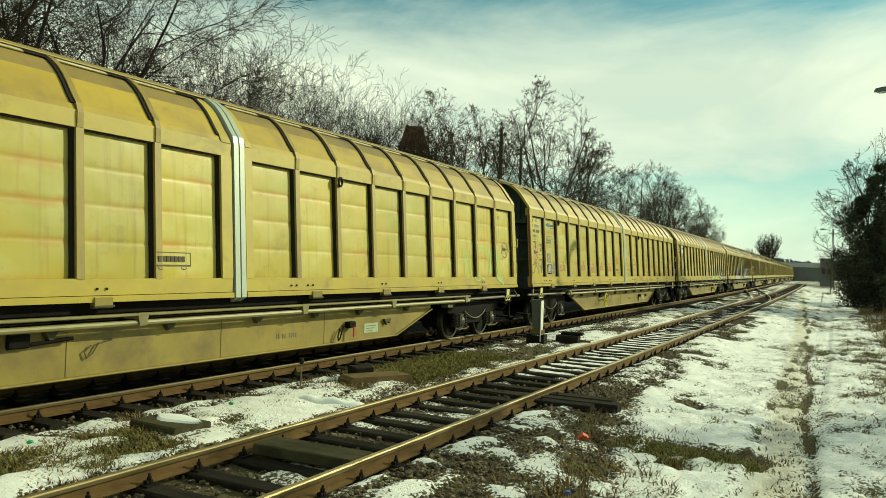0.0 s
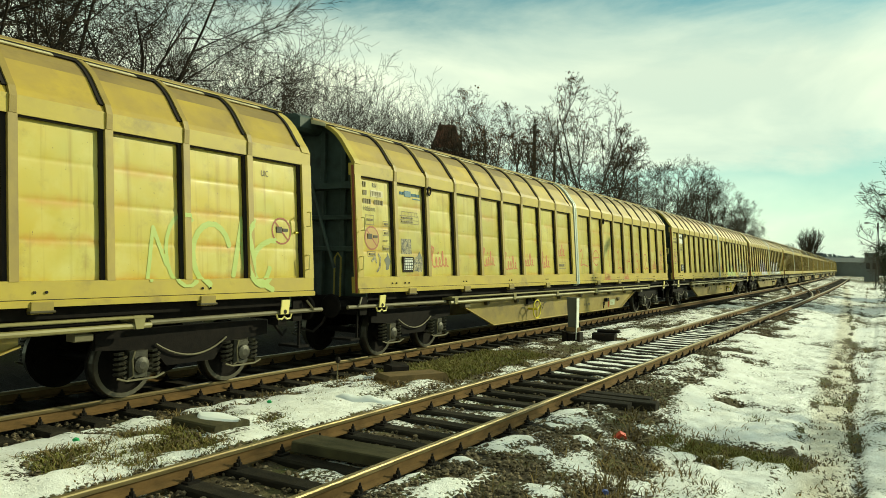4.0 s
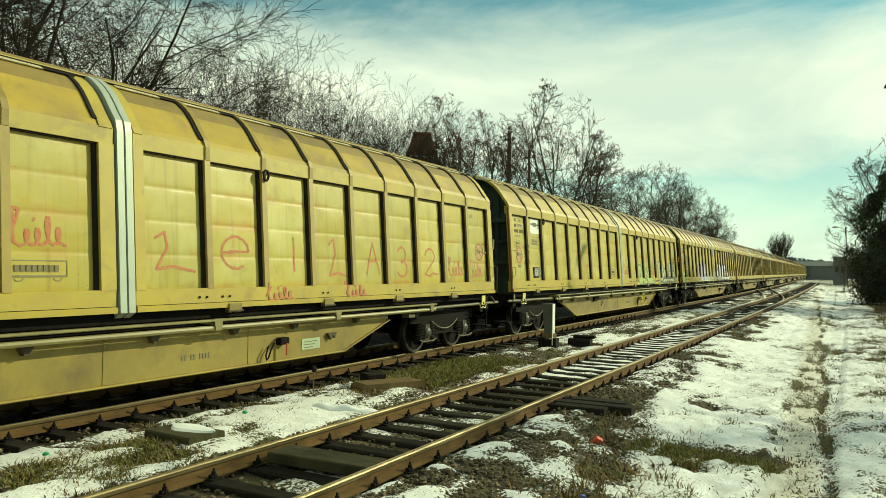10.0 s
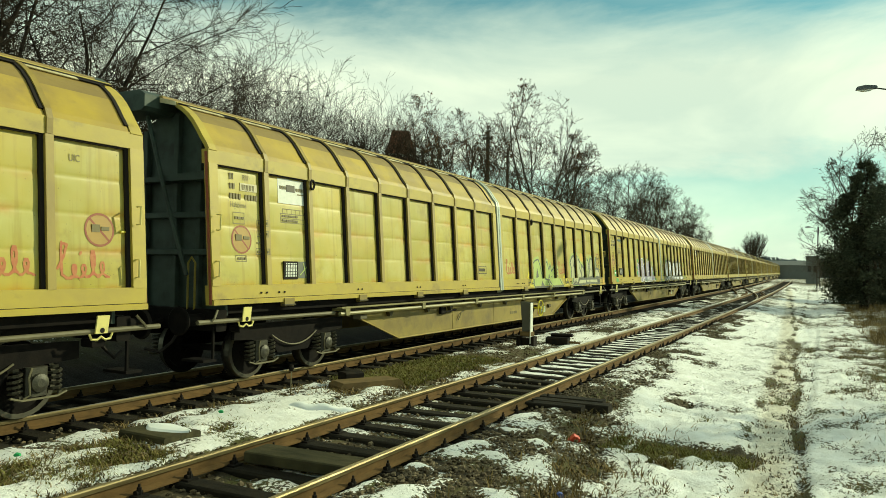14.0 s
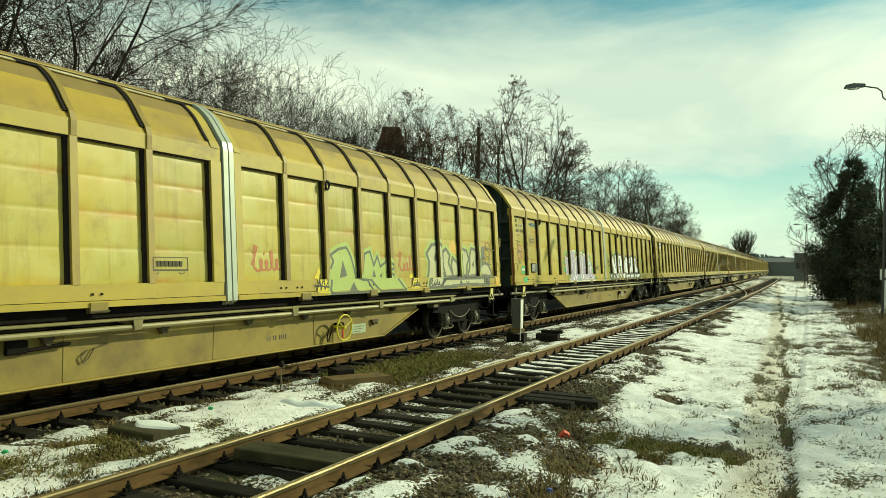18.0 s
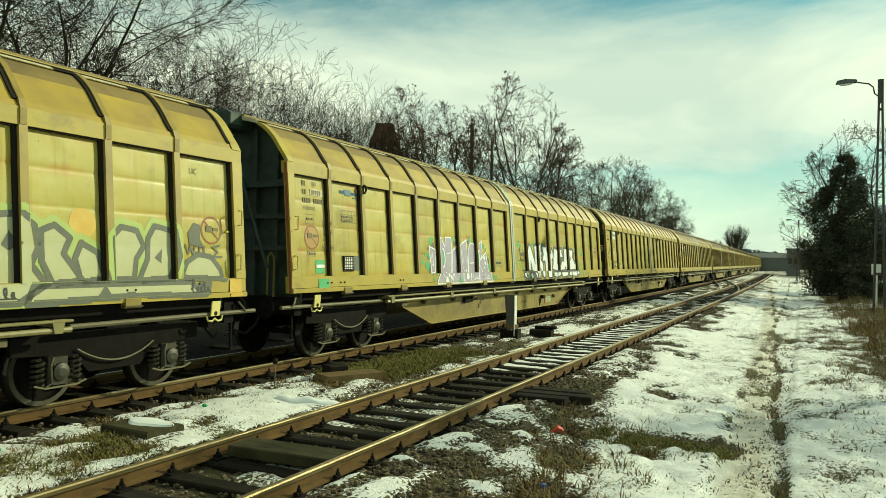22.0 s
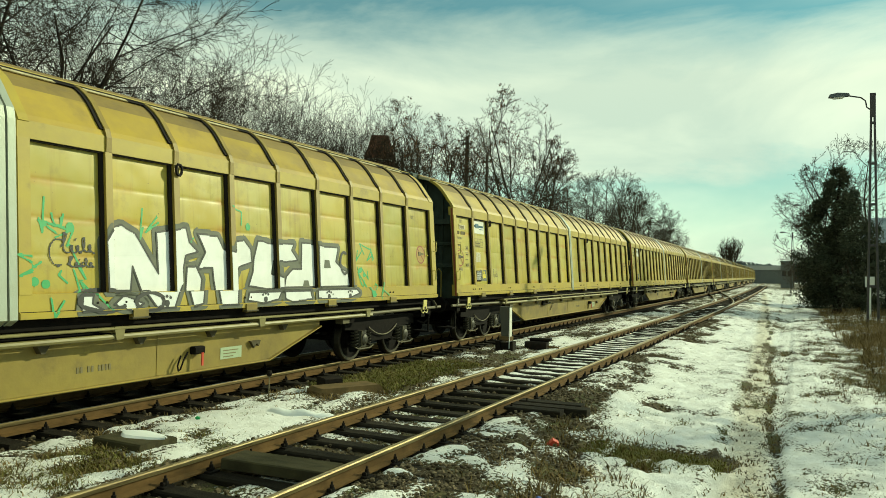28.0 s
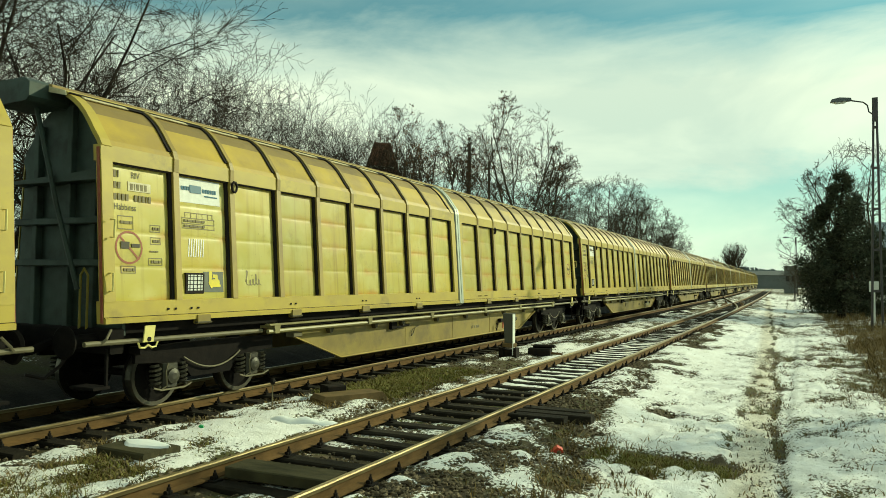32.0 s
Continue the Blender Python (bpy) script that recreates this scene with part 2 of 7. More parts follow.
SPRAYP = material("spray_pale", (0.50, 0.49, 0.29), 0.5, 0.0, (0.43, 0.41, 0.19), 3.0, 0.6, 0)
SPRAYL = material("spray_lilac", (0.36, 0.31, 0.42), 0.5, 0.0, (0.44, 0.39, 0.48), 2.5, 0.7, 0)
SPRAYG = material("spray_green", (0.06, 0.38, 0.12), 0.5, 0.0, (0.12, 0.46, 0.2), 5.0, 0.5, 0)
SPRAYM = material("spray_mint", (0.37, 0.46, 0.11), 0.5, 0.0, (0.44, 0.50, 0.16), 4.0, 0.6, 0)
SPRAYO = material("spray_orange", (0.6, 0.36, 0.04), 0.5, 0.0, (0.7, 0.5, 0.1), 4.0, 0.6, 0)
RAILTOP = material("rail_polished", (0.31, 0.245, 0.12), 0.36, 0.65, (0.15, 0.105, 0.05), 14.0, 0.85, 0.08, 60.0, (3, 0.05, 1), (0.10, 0.07, 0.035), 22.0, (0.56, 0.70))
RAILSIDE = material("rail_rust", (0.155, 0.092, 0.036), 0.8, 0.1, (0.075, 0.046, 0.019), 10.0, 0.8, 0.25, 60.0, (1, 0.4, 1), spec=0.12)
TIMBER = material("sleeper_timber", (0.020, 0.017, 0.012), 0.9, 0.0, (0.042, 0.035, 0.024), 5.0, 0.7, 0.4, 45.0, (1, 5, 3), (0.010, 0.009, 0.007), 2.0, (0.5, 0.75), 0.3, spec=0.12)
CONCRETE = material("old_concrete", (0.17, 0.115, 0.052), 0.9, 0.0, (0.09, 0.070, 0.036), 4.0, 0.8, 0.3, 50.0, spec=0.12)
BOARD = material("dark_board", (0.075, 0.066, 0.034), 0.85, 0.0, (0.03, 0.027, 0.016), 3.0, 0.8, 0.3, 40.0, (1, 4, 1), spec=0.12)
IRON = material("black_iron", (0.010, 0.009, 0.008), 0.7, 0.2, (0.03, 0.02, 0.012), 9.0, 0.6, spec=0.12)
STONE = material("ballast_stone", (0.180, 0.140, 0.086), 0.9, 0.0, (0.045, 0.036, 0.024), 20.0, 0.6, 0.3, 70.0, vary=0.6, island=True, spec=0.12)
SNOW = material("snow", (0.84, 0.86, 0.84), 0.6, 0.0, (0.76, 0.79, 0.79), 5.0, 0.6, 0.35, 25.0)
STRAW = material("dry_grass", (0.23, 0.16, 0.065), 0.9, 0.0, (0.11, 0.085, 0.035), 1.2, 0.9, 0, vary=0.5, island=True, spec=0.12)
MARKER = material("marker_grey", (0.085, 0.088, 0.07), 0.7, 0.0, (0.09, 0.085, 0.07), 6.0, 0.8)
PLASTICG = material("green_plastic", (0.03, 0.32, 0.10), 0.5, bump=0)
PLASTICB = material("blue_plastic", (0.06, 0.10, 0.32), 0.5, bump=0)
GRASS = material("green_grass", (0.16, 0.16, 0.042), 0.9, 0.0, (0.20, 0.165, 0.055), 2.0, 0.8, 0, vary=0.4, island=True, spec=0.12)
BARK = material("bark", (0.018, 0.014, 0.011), 0.95, 0.0, (0.045, 0.036, 0.025), 5.0, 0.8, 0.4, 20.0, (1, 1, 0.3), spec=0.12)
BROWNBARK = material("brown_bark", (0.045, 0.034, 0.023), 0.95, 0.0, (0.075, 0.056, 0.036), 5.0, 0.8, 0.4, 20.0, (1, 1, 0.3), spec=0.12)
BROWNTWIG = material("brown_twig", (0.062, 0.046, 0.029), 0.95, 0.0, (0.040, 0.032, 0.020), 0.6, 0.8, 0, spec=0.12)
TWIG = material("twig", (0.036, 0.027, 0.018), 0.95, bump=0, spec=0.12)
SEED = material("dry_seed", (0.15, 0.072, 0.03), 0.95, 0.0, (0.08, 0.045, 0.02), 3.0, 0.8, 0, vary=0.4, island=True, spec=0.12)
IVY = material("evergreen_leaf", (0.042, 0.052, 0.030), 0.8, 0.0, (0.075, 0.070, 0.038), 1.0, 0.7, 0, vary=0.5, island=True, spec=0.12)
TILE = material("roof_tile", (0.19, 0.075, 0.04), 0.85, 0.0, (0.12, 0.05, 0.03), 3.0, 0.8, 0.3, 12.0)
RENDERW = material("house_plaster", (0.55, 0.53, 0.45), 0.9, 0.0, (0.42, 0.40, 0.34), 2.0, 0.6)
WOODPOLE = material("pole_wood", (0.085, 0.065, 0.045), 0.9, 0.0, (0.05, 0.04, 0.03), 3.0, 0.7, 0.3, 30.0, (4, 4, 0.5))
STEELPOLE = material("pole_steel", (0.06, 0.055, 0.06), 0.6, 0.5, (0.10, 0.09, 0.08), 4.0, 0.7)
LAMPGREY = material("lamp_grey", (0.10, 0.11, 0.115), 0.5, 0.3)
SLATE = material("slate_snow", (0.20, 0.25, 0.28), 0.8, 0.0, (0.55, 0.60, 0.62), 1.2, 0.8, 0.2, 8.0)
FARWALL = material("far_wall", (0.16, 0.17, 0.16), 0.9, 0.0, (0.12, 0.13, 0.12), 0.8, 0.6)
WOODS = material("far_woods", (0.105, 0.125, 0.125), 0.95, 0.0, (0.075, 0.092, 0.092), 0.15, 0.8, 0, spec=0.12)
GLASSK = material("dark_pane", (0.02, 0.022, 0.025), 0.15)
PAPERW = material("paper_label", (0.75, 0.75, 0.68), 0.6, 0.0, (0.55, 0.55, 0.48), 12.0, 0.5, 0)
RUSTDISC = material("rust_disc", (0.40, 0.25, 0.055), 0.55, 0.0, (0.36, 0.20, 0.045), 6.0, 0.7, 0)
MINTP = material("mint_plate", (0.42, 0.50, 0.34), 0.5, 0.0, (0.34, 0.40, 0.24), 9.0, 0.6, 0)
REDBIT = material("red_plastic", (0.55, 0.06, 0.03), 0.5, bump=0)


# ---- mesh helpers ----
class Shape:
    """Gathers vertices and faces of one mesh."""

    def __init__(self):
        self.v, self.f = [], []

    def add(self, verts, faces):
        k = len(self.v)
        self.v += [tuple(p) for p in verts]
        self.f += [tuple(i + k for i in q) for q in faces]
        return self

    def box(self, x0, x1, y0, y1, z0, z1, c=0.0):
        """A box; c chamfers its edges along the longest side."""
        x0, x1, y0, y1, z0, z1 = min(x0, x1), max(x0, x1), min(y0, y1), max(y0, y1), min(z0, z1), max(z0, z1)
        if c <= 0:
            return self.add([(x, y, z) for z in (z0, z1) for y in (y0, y1) for x in (x0, x1)],
                            [(0, 2, 3, 1), (4, 5, 7, 6), (0, 1, 5, 4), (1, 3, 7, 5), (3, 2, 6, 7), (2, 0, 4, 6)])
        d = (x1 - x0, y1 - y0, z1 - z0)
        ax = d.index(max(d))
        lo, hi = [x0, y0, z0], [x1, y1, z1]
        a, b = [i for i in range(3) if i != ax]
        c = min(c, d[a] * 0.45, d[b] * 0.45)
        ring = [(lo[a] + c, lo[b]), (hi[a] - c, lo[b]), (hi[a], lo[b] + c), (hi[a], hi[b] - c), (hi[a] - c, hi[b]), (lo[a] + c, hi[b]), (lo[a], hi[b] - c), (lo[a], lo[b] + c)]
        vs = []
        for e in (lo[ax], hi[ax]):
            for p, q in ring:
                w = [0, 0, 0]
                w[ax], w[a], w[b] = e, p, q
                vs.append(w)
        flip = ax == 1
        fs = [(i, (i + 1) % 8, 8 + (i + 1) % 8, 8 + i) for i in range(8)] + [tuple(range(7, -1, -1)), tuple(range(8, 16))]
        if flip:
            fs = [tuple(reversed(q)) for q in fs]
        return self.add(vs, fs)

    def prism(self, outline, axis, a, b):
        """Sweeps a closed outline along axis from a to b. The outline gives the other two axes in order."""
        n = len(outline)
        vs = []
        for e in (a, b):
            for p, q in outline:
                w = [p, q]
                w.insert(axis, e)
                vs.append(w)
        fs = [(i, (i + 1) % n, n + (i + 1) % n, n + i) for i in range(n)] + [tuple(range(n - 1, -1, -1)), tuple(range(n, 2 * n))]
        return self.add(vs, fs)

    def tube(self, pts, radii, sides=6, cap=True):
        pts = [Vector(p) for p in pts]
        if not hasattr(radii, "__len__"):
            radii = [radii] * len(pts)
        k = len(self.v)
        up = None
        for i, p in enumerate(pts):
            d = (pts[min(i + 1, len(pts) - 1)] - pts[max(i - 1, 0)]).normalized()
            if up is None:
                up = d.orthogonal().normalized()
            up = (up - d * up.dot(d)).normalized()
            s = d.cross(up)
            for j in range(sides):
                a = 2 * math.pi * j / sides
                self.v.append(tuple(p + (up * math.cos(a) + s * math.sin(a)) * radii[i]))
        for i in range(len(pts) - 1):
            for j in range(sides):
                a, b = k + i * sides + j, k + i * sides + (j + 1) % sides
                self.f.append((a, b, b + sides, a + sides))
        if cap:
            self.f.append(tuple(k + j for j in reversed(range(sides))))
            self.f.append(tuple(k + (len(pts) - 1) * sides + j for j in range(sides)))
        return self

    def lathe(self, profile, centre, axis=0, sides=20, cap=True):
        """Turns a profile of (along, radius) about an axis through centre."""
        k = len(self.v)
        for al, r in profile:
            for j in range(sides):
                t = 2 * math.pi * j / sides
                w = [r * math.cos(t), r * math.sin(t)]
                w.insert(axis, al)
                self.v.append((w[0] + centre[0], w[1] + centre[1], w[2] + centre[2]))
        for i in range(len(profile) - 1):
            for j in range(sides):
                a, b = k + i * sides + j, k + i * sides + (j + 1) % sides
                self.f.append((a, b, b + sides, a + sides))
        if cap:
            self.f.append(tuple(k + j for j in reversed(range(sides))))
            self.f.append(tuple(k + (len(profile) - 1) * sides + j for j in range(sides)))
        return self

    def mesh(self, name, mat, smooth=False):
        me = bpy.data.meshes.new(name)
        me.from_pydata(self.v, [], self.f)
        me.materials.append(mat)
        bm = bmesh.new()
        bm.from_mesh(me)
        if len(bm.faces) < 4000:
            bmesh.ops.recalc_face_normals(bm, faces=bm.faces)
        bm.to_mesh(me)
        bm.free()
        if smooth:
            me.polygons.foreach_set("use_smooth", [True] * len(me.polygons))
        me.update()
        return me


def part(name, shape, mat, parent, label="", at=None, smooth=False):
    """Links a shape, or a mesh that already stands, as one mesh object under a thing or a part."""
    me = shape if isinstance(shape, bpy.types.Mesh) else shape.mesh(name, mat, smooth)
    ob = new(name, me)
    ob.parent = parent
    if at is not None:
        ob.matrix_basis = at
    return tagged(ob, label)


def thing(name, label, category, group="", kind="", at=None):
    ob = new(name)
    ob.empty_display_size = 0.3
    if at is not None:
        ob.matrix_basis = at
    return tagged(ob, label, category, group, kind)


def solid(name, shape, mat, label, category, group="", kind="", at=None, smooth=False):
    ob = new(name, shape if isinstance(shape, bpy.types.Mesh) else shape.mesh(name, mat, smooth))
    if at is not None:
        ob.matrix_basis = at
    return tagged(ob, label, category, group, kind)


# ---- the line of the tracks ----
TRAIN_X, NEAR_X = -9.60, -4.865
GAUGE = 1.507


def bend(y):
    """Sideways shift of both tracks at y along the line."""
    y = max(y, 0.0)
    return -0.0001 * min(y, 140.0) ** 2 - 0.028 * max(0.0, y - 140.0)


# ---- ground ----
def ground_height(x, y):
    """Height of the ground, with the tracks' beds, the ditch and the bank; x is taken off the bend."""
    if x < -7.9:
        z = -0.24
    elif x < -6.3:
        z = -0.24 + 0.06 * math.sin((x + 7.9) / 1.6 * math.pi)
    elif x < -4.08:
        z = -0.235
    elif x < -3.45:
        z = -0.235 + 0.075 * min(1.0, (x + 4.08) / 0.2) - 0.03 * (0.5 + 0.5 * math.sin(y * 0.9))
    elif x < -2.0:
        z = -0.175 - 0.23 * (x + 3.45) / 1.45
    elif x < 1.4:
        z = -0.405 + 0.02 * math.sin(x * 2.1)
    elif x < 6:
        z = -0.405 + 0.55 * ((x - 1.4) / 4.6) ** 1.3 * min(1.0, max(0.0, (y - 8) / 25))
    else:
        z = 0.145 * min(1.0, max(0.0, (y - 8) / 25)) - 0.405 * (1 - min(1.0, max(0.0, (y - 8) / 25)))
    if x < -11.5:
        z += min(0.7, (-11.5 - x) * 0.25)
    return z


def gravel_edge(y):
    """Where the ballast shoulder ends and the snowfield begins."""
    return -1.95 - 0.75 * min(1.0, max(0.0, (y - 8.5) / 3.5)) + 0.18 * math.sin(y * 1.3)


def snow_bias(x, y):
    """How much snow lies at a place: 0 none, 1 closed."""
    n = noise.noise((x * 0.45, y * 0.30, 3.7)) * 0.30 + noise.noise((x * 1.4, y * 1.1, 9.1)) * 0.26
    if x < -8.3:
        b = 0.02
    elif x < -6.3:
        b = 0.455 + 0.13 * min(1.0, max(0.0, (9.0 - y) / 1.5)) - 0.18 * math.exp(-((x + 6.75) / 0.5) ** 2 - ((y - 5.2) / 0.7) ** 2)
        b += 0.34 * math.exp(-((x + 7.3) / 0.5) ** 2 - ((y - 8.4) / 0.9) ** 2)
        b -= 0.50 * math.exp(-((x + 7.6) / 0.9) ** 2 - ((y - 13.6) / 1.9) ** 2)
        if y > 16:
            b += 0.02 - 0.16 * max(0.0, noise.noise((x * 5.1, y * 1.3, 8.8)))
        if y < 12 and x > -6.75:
            b += 0.07
        if y < 8:
            b += 0.05
    elif x < -4.15:
        b = 0.30 if y < 11 else 0.30 + 0.40 * min(1.0, (y - 11) / 6)
    elif x < gravel_edge(y):
        b = 0.36 + 0.20 * max(0.0, 1 - (gravel_edge(y) - x) / 0.35) + 0.10 * min(1.0, max(0.0, (y - 11.5) / 3.0))
        for sx, sy, rx, ry in ((-3.80, 6.76, 0.16, 0.10), (-3.70, 7.44, 0.14, 0.09), (-3.72, 8.10, 0.12, 0.09), (-3.33, 7.65, 0.13, 0.10), (-3.95, 6.05, 0.15, 0.09), (-3.70, 9.03, 0.16, 0.08), (-2.85, 6.6, 0.2, 0.12), (-3.1, 8.6, 0.10, 0.08)):
            b += 0.42 * math.exp(-((x - sx) / rx) ** 2 - ((y - sy) / ry) ** 2)
    elif x < 1.3:
        b = (0.72 if y < 11 else 0.68) if x < -1.1 else 0.66 if x < -0.45 else 0.66 - 0.05 * x
        if y > 11:
            b -= 0.20 * max(0.0, noise.noise((x * 4.1, y * 1.9, 6.6)) - 0.05)
        b -= 0.62 * math.exp(-((y - 9.9 - 0.25 * (x + 1.8)) / 0.40) ** 2) * (1 if x < -0.95 else math.exp(-((x + 0.95) / 0.2) ** 2))
        b -= 0.45 * math.exp(-((y - 13.2) / 0.35) ** 2 - ((x + 2.3) / 0.5) ** 2)
        b -= 0.50 * math.exp(-((x + 0.30 + 0.035 * (y - 10) - 0.06 * math.sin(y * 0.8)) / 0.07) ** 2) * (0.62 + 0.38 * math.sin(y * 1.7))
        b -= 0.34 * math.exp(-((x + 1.05) / 0.08) ** 2) * (0.5 + 0.5 * math.sin(y * 2.3))
        b -= 0.10 * max(0.0, math.sin(x * 2.3 + 1.2 * math.sin(y * 0.9)) * math.sin(y * 1.1 + 0.7 * x))
    elif x < 3.0:
        b = 0.52 - 0.09 * (x - 1.3)
    else:
        b = 0.36
    if x > 0.0:
        b -= 0.26 * max(0.0, noise.noise((x * 2.1, y * 2.4, 12.3)) - 0.02)
    if -6.3 < x < gravel_edge(y):
        n += 0.34 * max(0.0, noise.noise((x * 2.2, y * 1.9, 7.7)) - 0.05)
    n += (0.30 if -8.3 < x < -6.2 else 0.16) * noise.noise((x * 3.3, y * 2.2, 4.4))
    return b + n


def axis_steps(stops):
    """Coordinates whose step changes at the stops: (to, step)."""
    out = [stops[0][0]]
    for to, step in stops[1:]:
        k = max(1, round((to - out[-1]) / step))
        a = out[-1]
        out += [a + (to - a) * (i + 1) / k for i in range(k)]
    return out


def build_ground():
    xs = axis_steps([(-1500, 0), (-400, 220), (-100, 60), (-30, 14), (-12, 3), (-8.6, 0.5), (-6.2, 0.09), (-4.3, 0.21), (2.2, 0.075), (5, 0.25), (12, 1), (40, 7), (150, 30), (1500, 220)])
    ys = axis_steps([(-300, 0), (-40, 60), (-4, 9), (3.5, 0.8), (14, 0.085), (26, 0.17), (50, 0.5), (100, 1.6), (220, 8), (600, 50), (3000, 400)])
    verts, snow, bed_shade, trod = [], [], [], []
    for y in ys:
        sh = bend(min(y, 190.0)) if y < 600 else bend(190.0)
        for x in xs:
            near = -12 <= x <= 12 and -20 < y < 110
            xx = x + (sh if abs(x) < 150 else 0)
            s = snow_bias(x, y) if near else (0.45 + 0.3 * noise.noise((x * 0.03, y * 0.02, 1)))
            z = ground_height(x, y)
            if near:
                rough = 0.050 if x > -2.2 else 0.028
                if -0.95 < x < -0.25:
                    z -= 0.05
                z += rough * noise.noise((xx * 2.6, y * 2.6, 0)) + (0.044 if x > -2.4 else 0.02) * noise.noise((xx * 6.5, y * 5.5, 5)) + (0.024 if x > -2.4 else 0.014) * noise.noise((xx * 13, y * 11, 2))
                z += 0.045 * min(1.0, max(0.0, (s - 0.42) / 0.16))
            verts.append((xx, y, z))
            snow.append(s)
            trod.append(math.exp(-((x + 0.62 + 0.03 * (y - 10)) / 0.30) ** 4) if near else 0.0)
            # strip under and behind the train whose shade is painted into the ground
            bed_shade.append(min(1.0, max(0.0, (-8.35 - x) / 0.35)) * min(1.0, max(0.0, (x + 14.6) / 0.5)))
    w = len(xs)
    faces = [(j * w + i, j * w + i + 1, (j + 1) * w + i + 1, (j + 1) * w + i) for j in range(len(ys) - 1) for i in range(w - 1)]
    me = bpy.data.meshes.new("ground")
    me.from_pydata(verts, [], faces)
    at = me.attributes.new("snow", "FLOAT", "POINT")
    at.data.foreach_set("value", snow)
    at = me.attributes.new("trod", "FLOAT", "POINT")
    at.data.foreach_set("value", trod)
    at = me.attributes.new("bed_shade", "FLOAT", "POINT")
    at.data.foreach_set("value", bed_shade)
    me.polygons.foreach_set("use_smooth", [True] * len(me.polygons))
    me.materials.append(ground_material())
    return tagged(new("ground", me), "trackside ground of patchy melting snow, earth and gravel", "ground", kind="structure")


def ground_material():
    m = bpy.data.materials.new("ground_mix")
    m.use_nodes = True
    n, l = m.node_tree.nodes, m.node_tree.links
    b = n["Principled BSDF"]
    co = n.new("ShaderNodeTexCoord")

    def tex(scale, detail=6.0, rough=0.6):
        t = n.new("ShaderNodeTexNoise")
        t.inputs["Scale"].default_value, t.inputs["Detail"].default_value, t.inputs["Roughness"].default_value = scale, detail, rough
        l.new(co.outputs["Object"], t.inputs["Vector"])
        return t.outputs["Fac"]

    def rng(fac, a, c, lo=0.0, hi=1.0):
        r = n.new("ShaderNodeMapRange")
        for key, v in (("From Min", a), ("From Max", c), ("To Min", lo), ("To Max", hi)):
            r.inputs[key].default_value = v
        l.new(fac, r.inputs["Value"])
        return r.outputs["Result"]

    def mix(fac, a, c):
        x = n.new("ShaderNodeMix")
        x.data_type = "RGBA"
        l.new(fac, x.inputs["Factor"])
        for sock, v in ((x.inputs[6], a), (x.inputs[7], c)):
            if isinstance(v, tuple):
                sock.default_value = (*v, 1)
            else:
                l.new(v, sock)
        return x.outputs[2]

    def math_(op, a, c):
        q = n.new("ShaderNodeMath")
        q.operation = op
        for sock, v in ((q.inputs[0], a), (q.inputs[1], c)):
            if isinstance(v, float):
                sock.default_value = v
            else:
                l.new(v, sock)
        return q.outputs[0]

    at = n.new("ShaderNodeAttribute")
    at.attribute_name = "snow"
    edge = math_("ADD", at.outputs["Fac"], rng(tex(7.0, 8.0, 0.7), 0, 1, -0.34, 0.34))
    edge = math_("ADD", edge, rng(tex(24.0, 4.0, 0.6), 0.32, 0.56, -0.28, 0.05))
    mask = rng(edge, 0.44, 0.51)
    earth = mix(rng(tex(2.2), 0.35, 0.65), (0.070, 0.054, 0.032), (0.150, 0.118, 0.064))
    earth = mix(rng(tex(1.1, 4.0), 0.46, 0.62), earth, (0.095, 0.095, 0.030))
    earth = mix(rng(tex(38.0, 3.0), 0.5, 0.75), earth, (0.014, 0.011, 0.008))
    # near-black earth that stands in for the shade beneath the wagons
    shade_fac = n.new("ShaderNodeAttribute")
    shade_fac.attribute_name = "bed_shade"
    earth = mix(shade_fac.outputs["Fac"], earth, mix(rng(tex(30.0, 3.0), 0.4, 0.7), (0.006, 0.005, 0.004), (0.016, 0.013, 0.010)))
    white = mix(rng(tex(3.0), 0.4, 0.75), (0.93, 0.93, 0.90), (0.76, 0.75, 0.69))
    path = n.new("ShaderNodeAttribute")
    path.attribute_name = "trod"
    white = mix(path.outputs["Fac"], white, mix(rng(tex(5.0), 0.35, 0.65), (0.80, 0.76, 0.66), (0.62, 0.57, 0.46)))
    white = mix(rng(tex(46.0, 3.0, 0.6), 0.63, 0.74), white, (0.50, 0.46, 0.36))
    l.new(mix(mask, earth, white), b.inputs["Base Color"])
    b.inputs["Roughness"].default_value = 0.8
    b.inputs["Specular IOR Level"].default_value = 0.15
    height = math_("ADD", math_("MULTIPLY", mask, 0.6), math_("MULTIPLY", tex(17.0, 8.0, 0.75), 1.1))
    bp = n.new("ShaderNodeBump")
    bp.inputs["Strength"].default_value, bp.inputs["Distance"].default_value = 0.7, 0.055
    l.new(height, bp.inputs["Height"])
    l.new(bp.outputs["Normal"], b.inputs["Normal"])
    return m


ground = build_ground()

# ---- tracks ----
RAIL_FOOT = [(-0.065, -0.165), (0.065, -0.165), (0.065, -0.150), (0.012, -0.128), (0.009, -0.045), (-0.009, -0.045), (-0.012, -0.128), (-0.065, -0.150)]
RAIL_HEAD = [(-0.034, -0.045), (0.034, -0.045), (0.036, -0.012), (0.026, 0.0), (-0.026, 0.0), (-0.036, -0.012)]


